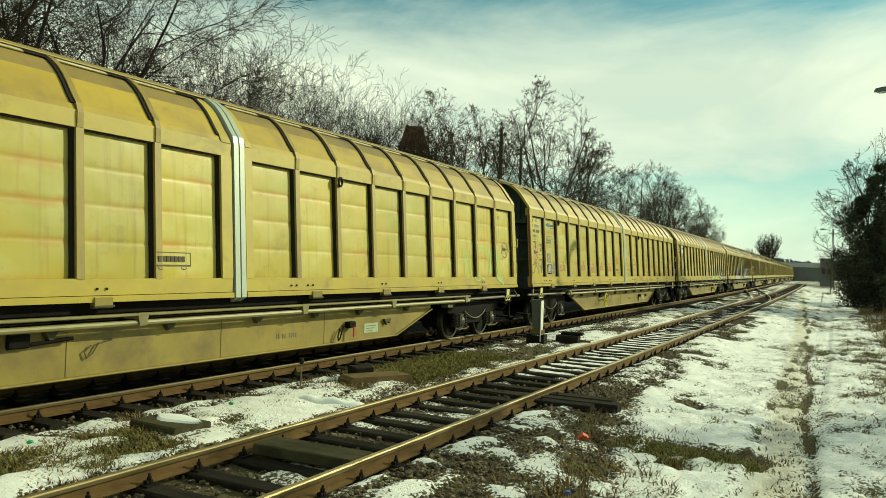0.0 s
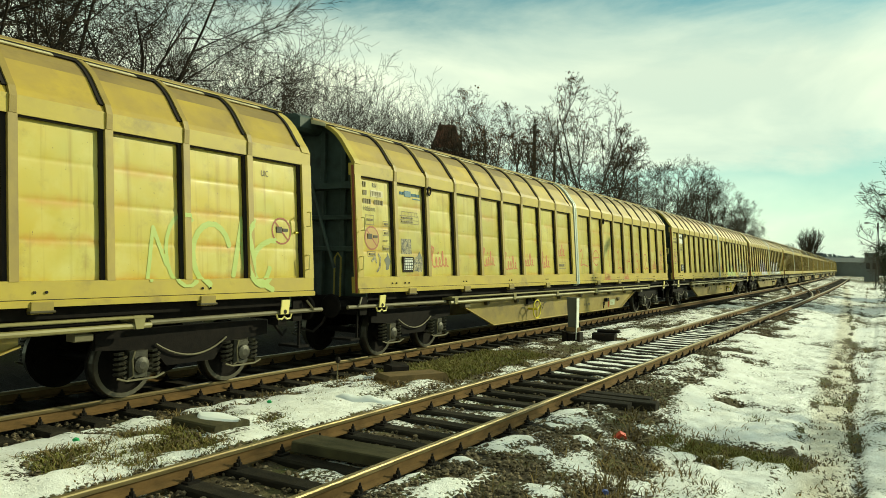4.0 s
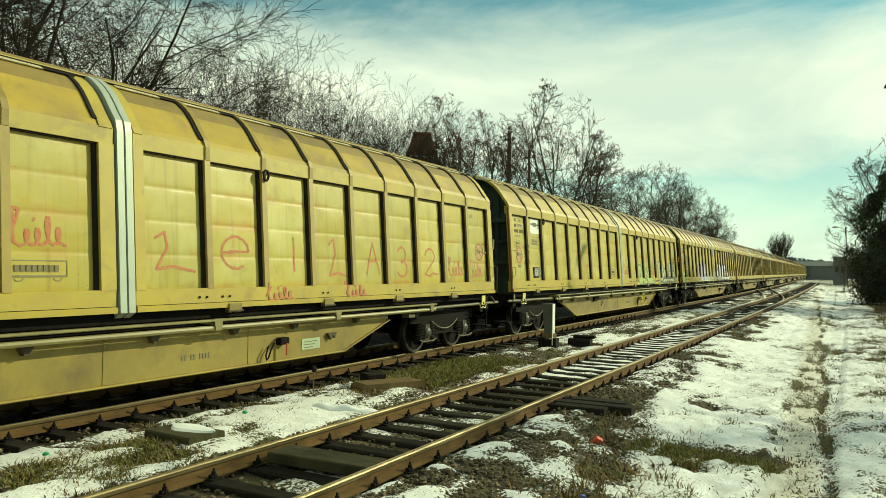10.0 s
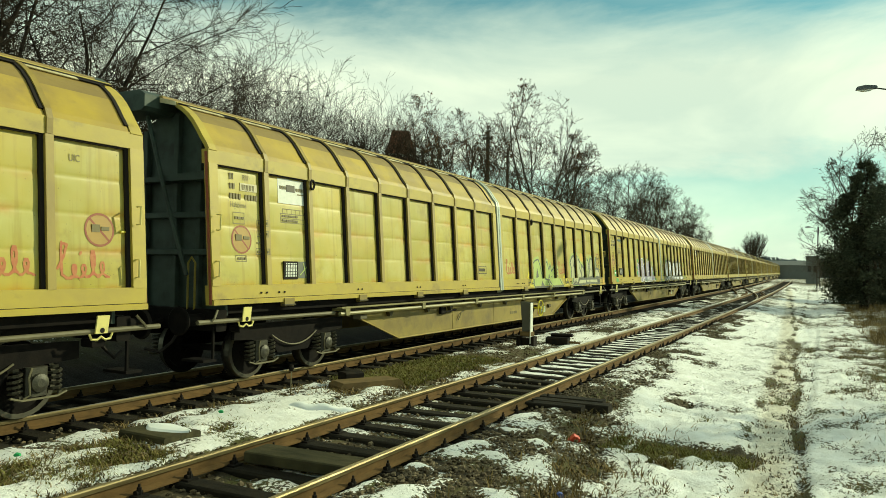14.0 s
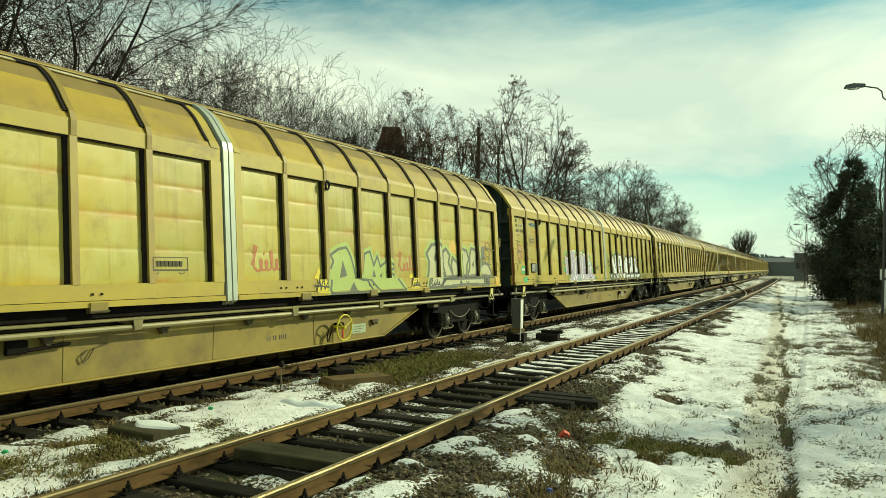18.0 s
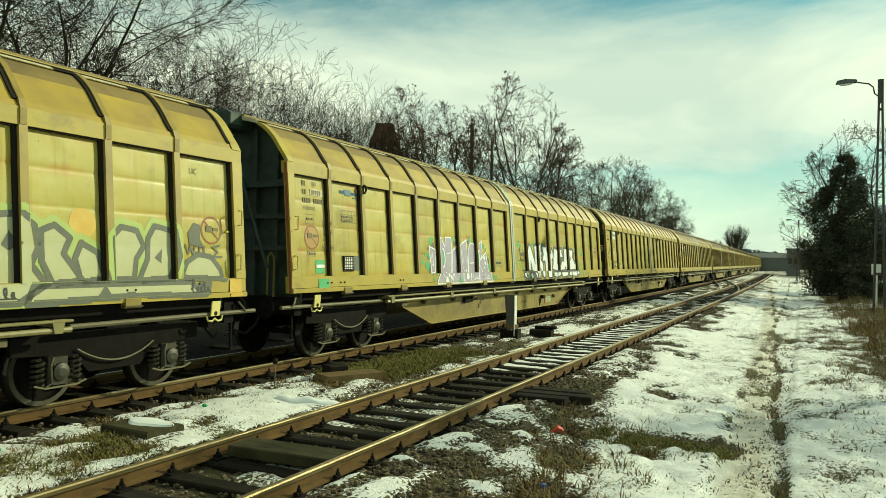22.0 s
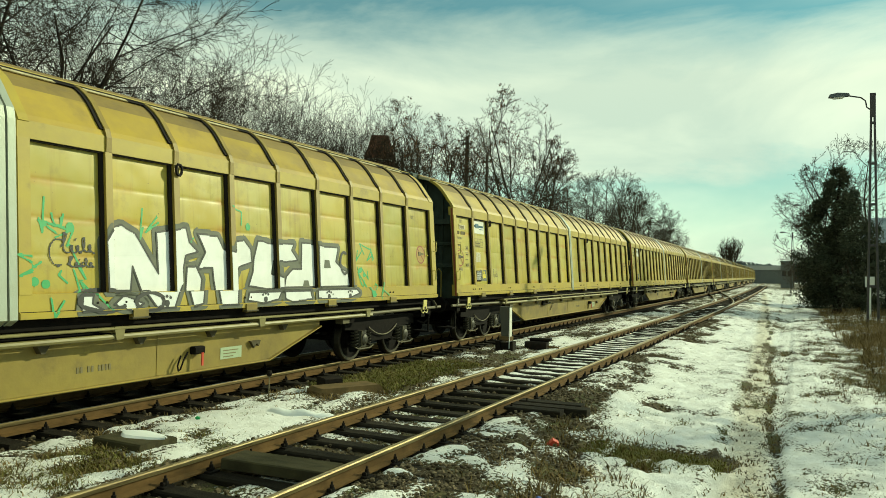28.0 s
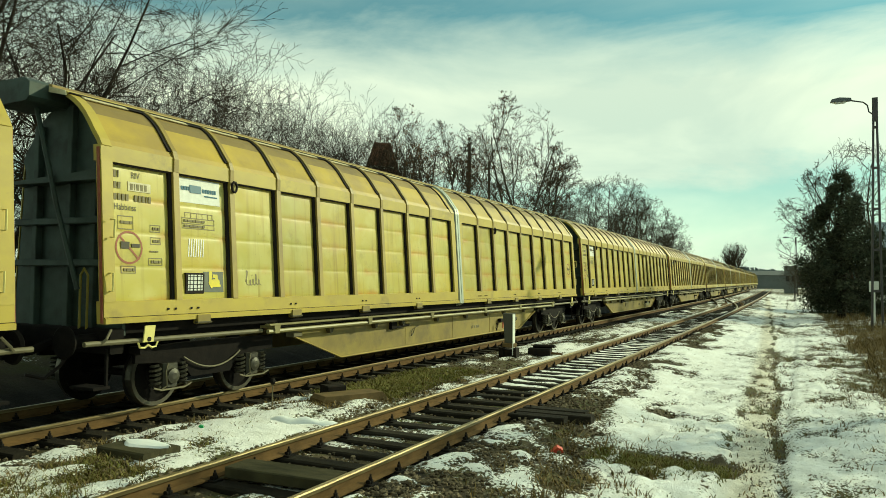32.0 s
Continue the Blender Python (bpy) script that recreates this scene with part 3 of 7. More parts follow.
def swept(outline, line):
    """Sweeps an outline (across, up) along a line of points."""
    s = Shape()
    n = len(outline)
    for i, p in enumerate(line):
        a, c = line[max(i - 1, 0)], line[min(i + 1, len(line) - 1)]
        d = (Vector(c) - Vector(a)).normalized()
        side = Vector((d.y, -d.x, 0))
        for u, v in outline:
            q = Vector(p) + side * u
            s.v.append((q.x, q.y, q.z + v))
    for i in range(len(line) - 1):
        for j in range(n):
            a, b = i * n + j, i * n + (j + 1) % n
            s.f.append((a, b, b + n, a + n))
    s.f.append(tuple(reversed(range(n))))
    s.f.append(tuple((len(line) - 1) * n + j for j in range(n)))
    return s


def along(x, y0, y1, step=2.0, z=0.0):
    k = max(1, round((y1 - y0) / step))
    return [(x + bend(y0 + (y1 - y0) * i / k), y0 + (y1 - y0) * i / k, z) for i in range(k + 1)]


def build_rail(parent, line):
    r = part("rail", swept(RAIL_FOOT, line), RAILSIDE, parent, "rust-brown steel rail")
    part("rail_head", swept(RAIL_HEAD, line), RAILTOP, r, "worn polished rail head")


def sleeper_mesh(seed):
    rnd = random.Random(seed)
    s = Shape().box(-1.27, 1.27, -0.12, 0.12, -0.34, -0.170, 0.018)
    s.v = [(x + rnd.uniform(-0.02, 0.02) * (abs(x) > 1), y + rnd.uniform(-0.006, 0.006), z + rnd.uniform(-0.006, 0.003)) for x, y, z in s.v]
    return s.mesh("sleeper", TIMBER)


SLEEPERS = [sleeper_mesh(k) for k in range(5)]
CHAIR = Shape().box(-0.16, 0.16, -0.07, 0.07, -0.170, -0.150, 0.006)
for _sx in (-1, 1):
    CHAIR.box(_sx * 0.07, _sx * 0.12, -0.035, 0.035, -0.150, -0.115, 0.008)
    CHAIR.lathe([(-0.150, 0.022), (-0.085, 0.022), (-0.080, 0.012), (-0.055, 0.012)], (_sx * 0.105, 0, 0), 2, 6)
CHAIR_MESH = CHAIR.mesh("rail_fastening", IRON)


def build_track(name, label, centre, y0, y1, first, last, seed):
    track = tagged(new(name), label, "railway track", kind="structure")
    for side in (-1, 1):
        build_rail(track, along(centre + side * GAUGE / 2, y0, y1))
    rnd = random.Random(seed)
    y = first
    far = Shape()
    while y < last:
        m = pose(centre + bend(y) + rnd.uniform(-0.03, 0.03), y, rnd.uniform(-0.008, 0.004), 0, 0, rnd.uniform(-0.8, 0.8))
        if y < 62:
            ob = part("sleeper", rnd.choice(SLEEPERS), TIMBER, track, at=m)
            if y < 34:
                for side in (-1, 1):
                    part("rail_fastening", CHAIR_MESH, IRON, ob, at=pose(side * GAUGE / 2, 0, 0))
        else:
            x = centre + bend(y)
            far.box(x - 1.27, x + 1.27, y - 0.12, y + 0.12, -0.34, -0.175)
        y += 0.61 + rnd.uniform(-0.02, 0.02)
    tagged(part("sleeper_row", far, TIMBER, track), kind="stuff")
    return track


build_track("near_track", "timber-sleepered siding with rusty worn rails and snow between them", NEAR_X, -30, 240, -7.0, 180, 1)
build_track("train_track", "timber-sleepered main track that carries the goods train", TRAIN_X, -30, 260, -9.0, 180, 2)

# turnout far down the siding: two closure rails, two check rails, a lever box
turnout = tagged(new("turnout"), "turnout linking the two tracks, rails half under snow", "railway switch", kind="structure")
for dx in (-GAUGE / 2, GAUGE / 2):
    line = []
    for i in range(21):
        u = i / 20
        y = 52 + 60 * u
        line.append((NEAR_X + dx + (TRAIN_X - NEAR_X) * (3 * u * u - 2 * u ** 3) + bend(y), y, 0.003))
    build_rail(turnout, line)
for cx, y0 in ((NEAR_X + GAUGE / 2 - 0.10, 60), (NEAR_X - GAUGE / 2 - 0.22, 64)):
    line = [(cx + bend(y0 + 14 * u) - 1.5 * max(0.0, u - 0.35) ** 1.6, y0 + 14 * u, 0.02) for u in [k / 16 for k in range(17)]]
    part("check_rail", swept(RAIL_FOOT[:4] + [(0.03, 0.02), (-0.03, 0.02)] + RAIL_FOOT[6:], line), RAILSIDE, turnout, "bent rusty check rail")

# ---- slabs and boxes on the ground beside the rails ----
BOARDSHAPE = Shape().box(-0.62, 0.62, -0.20, 0.20, -0.155, -0.035, 0.012)
solid("crossing_board", BOARDSHAPE, BOARD, "dark worn crossing board lying between the siding's rails", "board", at=pose(-4.86, 6.2, 0, 0, 0, 3))
for _x, _y, _l in ((-3.62, 11.42, 0.52), (-3.52, 11.08, 0.60), (-3.68, 10.76, 0.44)):
    solid("old_timber", Shape().box(-_l, _l, -0.125, 0.125, -0.34, -0.10, 0.015), TIMBER, "black old sleeper end sticking out beside the siding's rail", "timber", group="old timbers by the siding", at=pose(_x, _y, 0, 0, 0, 2))
SLAB = Shape().box(-0.40, 0.40, -0.27, 0.27, -0.30, -0.065, 0.02)
slab = thing("cover_slab", "mossy concrete cover slab with snow on top between tracks", "concrete slab", at=pose(-7.15, 6.34, -0.01, 0, 0, -2))
part("slab_body", SLAB, BOARD, slab)
SNOWCAP = Shape()
for _i in range(12):
    _u = _i / 11
    _w = 0.13 * math.sin(math.pi * min(0.995, max(0.005, _u))) ** 0.7 * (1 + 0.16 * math.sin(_u * 7))
    SNOWCAP.v += [(-0.34 + 0.74 * _u, 0.10 + 1.5 * _w * math.cos(math.pi * _q / 4), -0.066 + 0.03 * math.sin(math.pi * _q / 4)) for _q in range(5)]
    if _i:
        SNOWCAP.f += [(_i * 5 - 5 + _q, _i * 5 - 4 + _q, _i * 5 + 1 + _q, _i * 5 + _q) for _q in range(4)]
part("snow_cap", SNOWCAP, SNOW, slab, "strip of melting snow")
BLOCK = Shape().prism([(-0.62, -0.28), (0.62, -0.28), (0.62, -0.09), (0.55, -0.03), (-0.55, -0.03), (-0.62, -0.09)], 0, -0.24, 0.24)
BLOCK.v = [(y, x, z) for x, y, z in BLOCK.v]
block = thing("cable_cover", "weathered brown concrete cable cover beside a dark iron box", "cable cover", at=pose(-7.2, 10.9, -0.03, 0, 0, 62))
part("cover", BLOCK, CONCRETE, block)
part("iron_box", Shape().box(-0.25, 0.1, 0.28, 0.62, -0.26, 0.06, 0.02), IRON, block, "dark iron box")
part("base_plate", Shape().box(-0.75, 0.75, -0.42, 0.40, -0.30, -0.20, 0.02), IRON, block)
mould = Shape()
for _i in range(17):
    _u = _i / 16
    _w, _h = 0.17 * math.sin(math.pi * min(1, max(0.02, _u))) ** 0.6 * (1 + 0.3 * math.sin(_u * 17)), 0.10 * math.sin(math.pi * min(0.98, max(0.02, _u))) ** 0.5 + 0.015 * math.sin(_u * 23)
    mould.v += [(-0.75 + 1.5 * _u, _w * math.cos(math.pi * _q / 6) + 0.05 * math.sin(_u * 6), -0.25 + _h * 1.5 * math.sin(math.pi * _q / 6)) for _q in range(7)]
    if _i:
        mould.f += [(_i * 7 - 7 + _q, _i * 7 - 6 + _q, _i * 7 + 1 + _q, _i * 7 + _q) for _q in range(6)]
solid("snow_ridge", mould, SNOW, "bluish ridge of old snow between the tracks", "snow", at=pose(-6.75, 8.8, 0, 0, 0, 25), smooth=True)

# white-painted marker post with a point motor at its foot
marker = thing("marker_post", "grey and white marker post on black iron feet beside the track", "marker post", at=pose(-7.25, 18.9, -0.2))
part("post", Shape().prism([(-0.20, 1.22), (0.10, 1.22), (0.10, 0.62), (0.06, 0.42), (-0.14, 0.42), (-0.15, 0.62)], 1, -0.09, 0.09), MARKER, marker, "grey enamelled post")
part("edge_strip", Shape().box(0.104, 0.125, -0.16, 0.02, 0.10, 1.20, 0.006), WHITE, marker, "white-painted edge")
part("collar", Shape().box(-0.19, 0.13, -0.13, 0.13, 0.30, 0.415, 0.02), CONCRETE, marker)
for _x in (-0.24, 0.14):
    part("foot", Shape().box(_x - 0.06, _x + 0.07, -0.14, 0.14, -0.08, 0.29, 0.02), IRON, marker)
part("foot_bar", Shape().box(-0.17, 0.07, -0.09, 0.09, -0.02, 0.24, 0.03), IRON, marker)
motor = thing("point_motor", "black iron point motor box lying by the marker post", "switch motor", at=pose(-6.75, 19.9, -0.2, 0, 0, 8))
part("housing", Shape().box(-0.30, 0.32, -0.20, 0.20, -0.02, 0.22, 0.04), IRON, motor)
part("lid", Shape().box(-0.20, 0.40, 0.02, 0.26, 0.225, 0.31, 0.03), IRON, motor)
part("rod", Shape().tube([(0.3, 0, 0.1), (0.62, 0.1, 0.06)], 0.03), RAILSIDE, motor)

for _x, _y, _s in ((-7.5, 44, 1.0), (-7.3, 51, 0.8), (-7.6, 57, 0.9)):
    heap = thing("earth_heap", "dark heap of old timber and earth between tracks", "heap", "heaps between the tracks", at=pose(_x + bend(_y), _y, 0))
    for _k in range(14):
        _a = _k * 2.4
        _u, _v = math.cos(_a) * 0.06 * _k * _s, math.sin(_a) * 0.06 * _k * _s
        part("timber_lump", Shape().box(_u - 0.16, _u + 0.16, _v - 0.15, _v + 0.15, -0.26, -0.05 - 0.008 * _k, 0.05), TIMBER, heap)

rod = thing("sounding_rod", "thin upright rod with a small dark cap beside the rail", "rod", at=pose(-7.95, 9.75, -0.25))
part("shaft", Shape().tube([(0, 0, 0), (0.01, 0, 0.42)], 0.010, 5), PIPE, rod)
part("cap", Shape().lathe([(0.42, 0.03), (0.47, 0.05), (0.52, 0.03)], (0.01, 0, 0), 2, 8), IRON, rod)
for _x, _y, _m, _l in ((-7.75, 4.95, PLASTICG, "crumpled green plastic scrap on the snow"), (-7.55, 7.75, PLASTICG, "crumpled green plastic scrap on the snow"), (-2.35, 7.05, PLASTICB, "small blue plastic scrap on the snow")):
    solid("plastic_scrap", Shape().prism([(-0.035, 0.0), (0.012, -0.02), (0.04, 0.006), (0.02, 0.032), (-0.02, 0.026)], 1, -0.022, 0.016), _m, _l, "litter", at=pose(_x, _y, ground_height(_x, _y) + 0.06, 10, 25, 40))


# ---- goods wagons ----
BODY, PITCH = 22.35, 23.77
BAY = 1.2022
FRONT_BASE, REAR_BASE = 0.02, 11.447
BOGIES = (2.12, 20.10)
HALF = 1.30


def side_x(z):
    return HALF - 0.075 * (z - 1.29)


ROOF = [(1.115, 3.70), (1.06, 3.80), (0.96, 3.93), (0.87, 4.06), (0.77, 4.19), (0.66, 4.30), (0.54, 4.39), (0.41, 4.46)]
CROWN = [(0.41, 4.46), (0.26, 4.530), (0.12, 4.572), (0.0, 4.590)]


def rib_positions(base, n=9):
    return [base + BAY * i for i in range(n + 1)]


def skin(profile, y0, y1, thick=0.03):
    """A bent sheet between y0 and y1 with the given (x, z) profile."""
    s = Shape()
    n = len(profile)
    for y in (y0, y1):
        for x, z in profile:
            s.v.append((x, y, z))
    for y in (y0, y1):
        for x, z in profile:
            s.v.append((x - thick, y, z - thick * 0.6))
    for i in range(n - 1):
        s.f += [(i, i + 1, n + i + 1, n + i), (2 * n + i, 3 * n + i, 3 * n + i + 1, 2 * n + i + 1), (i, 2 * n + i, 2 * n + i + 1, i + 1), (n + i, n + i + 1, 3 * n + i + 1, 3 * n + i)]
    s.f += [(0, n, 3 * n, 2 * n), (n - 1, 3 * n - 1, 4 * n - 1, 2 * n - 1)]
    return s


def panel_relief(u):
    """How far a pressed band stands out at u, from seam (0) to seam (1)."""
    d = min(u, 1 - u)
    return 0.012 + 0.004 * min(1.0, d / 0.07) + 0.003 * math.sin(math.pi * u)


def panel_shape(y0, y1):
    """A door panel of four shallow pressed bands between the ribs."""
    z0, z1 = 1.60, 3.50
    rows = []
    for band in range(4):
        for u in (0.0, 0.05, 0.10, 0.25, 0.5, 0.75, 0.90, 0.95):
            rows.append((z0 + (z1 - z0) * (band + u) / 4, panel_relief(u)))
    rows.append((z1, panel_relief(0.0)))
    prof = [(side_x(z) - 0.105 + e, z) for z, e in rows]
    s = Shape()
    n = len(prof)
    s.v = [(x, y, z) for y in (y0, y1) for x, z in prof]
    s.f = [(i, i + 1, n + i + 1, n + i) for i in range(n - 1)]
    s.v += [(x - 0.03, y, z) for y in (y0, y1) for x, z in prof]
    s.f += [(2 * n + i, 3 * n + i, 3 * n + i + 1, 2 * n + i + 1) for i in range(n - 1)]
    return s


def build_door(parent, base, y0, y1, inner0, inner1):
    """One sliding wall from y0 to y1: sill, head, stiles, nine panels, ribs, roof sheets."""
    door = part("sliding_wall", Shape().prism([(side_x(1.29) - 0.16, 1.30), (side_x(1.29) + 0.012, 1.30), (side_x(1.29) + 0.012, 1.37), (side_x(1.38) - 0.015, 1.385), (side_x(1.6) - 0.008, 1.60), (side_x(1.6) - 0.16, 1.60)], 1, y0, y1),
                FRAME, parent, "yellow-painted sliding side wall with pressed panels")
    part("sill_groove", Shape().box(side_x(1.38) - 0.02, side_x(1.38) - 0.004, y0, y1, 1.374, 1.388), MATTBLACK, door)
    part("head_beam", Shape().prism([(side_x(3.5) - 0.15, 3.50), (side_x(3.5) - 0.012, 3.50), (1.115, 3.72), (0.97, 3.72)], 1, y0, y1), FRAME, door)
    ribs = rib_positions(base)
    w, d = 0.055, 0.105
    for i, y in enumerate(ribs):
        a, b = (y0, inner0) if i == 0 else (inner1, y1) if i == 9 else (y - w, y + w)
        s = Shape().prism([(side_x(1.6) - d, 1.595), (side_x(1.6), 1.595), (side_x(3.5), 3.505), (side_x(3.5) - d, 3.505)], 1, a, b)
        part("rib" if 0 < i < 9 else "stile", s, RIBM if 0 < i < 9 else FRAME, door)
        outer = [(side_x(3.5) + 0.006, 3.507), (1.138, 3.70)] + [(x + 0.032, z + 0.026) for x, z in ROOF[1:]]
        if i in (0, 9):
            outer = [(x + 0.012, z + 0.010) for x, z in ROOF]
        part("roof_rib", skin(outer, a + 0.012, b - 0.012, 0.06), ROOFRIB if 0 < i < 9 else FRAME, door, "darker pressed roof rib" if 0 < i < 9 else "")
        if i < 9:
            far_edge = ribs[i + 1] - w if i < 8 else inner1
            part("panel", panel_shape(b, far_edge), PANEL, door, smooth=True)
            part("roof_panel", skin(ROOF[:5], b, far_edge, 0.02), ROOFM, door)
            part("upper_roof_panel", skin(ROOF[4:], b, far_edge, 0.02), ROOFTOP, door, "browner upper roof sheet")
            part("ridge_plate", skin([(0.525, 4.428), (0.455, 4.470)], b + 0.02, b + 0.76, 0.016), CREAM, door, "pale worn strip under the ridge")
            part("ridge_seal", skin([(0.52, 4.432), (0.455, 4.470)], b + 0.765, far_edge + 0.06, 0.014), MATTBLACK, door)
    # black strips on the -y side of each rib, on wall and roof
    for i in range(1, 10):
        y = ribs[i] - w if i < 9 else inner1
        part("seal", Shape().prism([(side_x(1.6) - d, 1.603), (side_x(1.6) - 0.045, 1.603), (side_x(3.5) - 0.045, 3.497), (side_x(3.5) - d, 3.497)], 1, y - 0.055, y - 0.001), MATTBLACK, door, "black strip along the rib's near side")
        part("roof_seal", skin([(x + 0.018, z + 0.016) for x, z in ROOF[1:]], y - 0.045, y + 0.011, 0.03), MATTBLACK, door)
    # the head beam's shade on the panel tops, put in as a black strip
    part("head_seal", Shape().box(side_x(3.5) - 0.09, side_x(3.5) - 0.035, y0 + 0.1, y1 - 0.1, 3.478, 3.499), MATTBLACK, door)
    bolts = Shape()
    for y in ribs[1:-1:2] + [ribs[1] - 0.45]:
        for e in (-0.07, 0.07):
            bolts.lathe([(0, 0.018), (0.02, 0.018)], (side_x(1.47) - 0.015, y + 0.3 + e, 1.47), 0, 6)
    tagged(part("bolts", bolts, MATTBLACK, door), kind="stuff")
    ring_y = ribs[2] + 0.02
    ring = Shape()
    ring.tube([(side_x(3.4) + 0.03, ring_y + 0.06 * math.cos(a), 3.42 + 0.085 * math.sin(a)) for a in [2 * math.pi * k / 10 for k in range(11)]], 0.022, 5)
    part("lifting_ring", ring, MATTBLACK, door, "dark round lifting eye")
    for y in (ribs[1] + 0.45, ribs[3] + 0.35, ribs[5] + 0.3, ribs[7] + 0.3):
        clip = part("guide_clip", Shape().box(HALF - 0.06, HALF + 0.035, y - 0.13, y + 0.13, 1.225, 1.365, 0.012), SOLE, door)
        part("clip_lip", Shape().box(HALF - 0.02, HALF + 0.05, y - 0.15, y + 0.15, 1.235, 1.262, 0.006), CLIP, clip)
    return door


def handle(parent, y, z0, z1, mat, out=0.09, x=None, r=0.014):
    x = HALF - 0.03 if x is None else x
    part("grab_handle", Shape().tube([(x - 0.03, y, z1), (x + out, y, z1), (x + out, y, z0), (x - 0.03, y, z0)], r, 5), mat, parent)


def build_bogie(parent, yc):
    """A two-axle bogie; gives back its wheelsets."""
    bogie = part("bogie", Shape().box(-0.9, 0.9, yc - 0.22, yc + 0.22, 0.50, 0.86, 0.04), GRIMESHADE, parent, "grimy two-axle bogie")
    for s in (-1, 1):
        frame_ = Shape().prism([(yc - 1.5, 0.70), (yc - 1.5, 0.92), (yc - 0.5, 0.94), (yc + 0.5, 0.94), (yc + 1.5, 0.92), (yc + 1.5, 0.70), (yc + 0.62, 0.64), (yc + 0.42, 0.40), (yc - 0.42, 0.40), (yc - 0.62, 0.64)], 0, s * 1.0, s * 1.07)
        part("side_frame", frame_, GRIMESHADE, bogie)
        for e in (-0.9, 0.9):
            y = yc + e
            box_ = part("axle_box", Shape().box(s * 0.98, s * 1.17, y - 0.14, y + 0.14, 0.31, 0.66, 0.05).lathe([(s * 1.17, 0.12), (s * 1.20, 0.11), (s * 1.22, 0.05)], (0, y, 0.47), 0, 16), BOXM, bogie)
            for q in (-0.23, 0.23):
                spring = Shape().tube([(s * 1.09 + 0.075 * math.cos(a), y + q * 1.1 + 0.075 * math.sin(a), 0.32 + 0.33 * a / 31.4) for a in [31.4 * k / 40 for k in range(41)]], 0.019, 4)
                part("coil_spring", spring, BOXM, box_)
            strap = Shape().tube([(s * 1.18, y - 0.36, 0.33), (s * 1.19, y - 0.22, 0.285), (s * 1.19, y + 0.22, 0.285), (s * 1.18, y + 0.36, 0.33)], 0.016, 5)
            strap.tube([(s * 1.18, y - 0.10, 0.66), (s * 1.2, y - 0.15, 0.55), (s * 1.2, y - 0.13, 0.34), (s * 1.18, y - 0.2, 0.30)], 0.014, 5)
            part("safety_strap", strap, PIPE, box_)
        part("brake_hose", Shape().tube([(s * (1.12 - 0.02 * q * q), yc + 0.62 * q, 0.52 + 0.20 * q * q) for q in [k / 6 - 1 for k in range(13)]], 0.014, 6), PIPE, bogie)
    sets = []
    for e in (-0.9, 0.9):
        prof = [(-0.06, 0.10), (-0.06, 0.14), (-0.02, 0.16), (-0.015, 0.37), (-0.07, 0.40), (-0.07, 0.455), (0.055, 0.462), (0.065, 0.49), (0.075, 0.485), (0.075, 0.40), (0.03, 0.37), (0.02, 0.16), (0.06, 0.10)]
        axle = Shape().lathe([(-1.0, 0.06), (1.0, 0.06)], (0, 0, 0), 0, 10)
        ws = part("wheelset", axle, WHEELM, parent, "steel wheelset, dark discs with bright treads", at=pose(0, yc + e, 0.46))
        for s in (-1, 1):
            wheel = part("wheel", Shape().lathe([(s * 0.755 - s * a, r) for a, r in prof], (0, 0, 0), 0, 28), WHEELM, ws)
            part("tread", Shape().lathe([(s * 0.755 + s * 0.074, 0.395), (s * 0.755 + s * 0.076, 0.455), (s * 0.755 + s * 0.05, 0.464), (s * 0.755 - s * 0.05, 0.464)], (0, 0, 0), 0, 28, False), TREADM, wheel, "bright worn tread")
        sets.append(ws)
    return sets


REAR_A, REAR_B = 4.75, 6.3


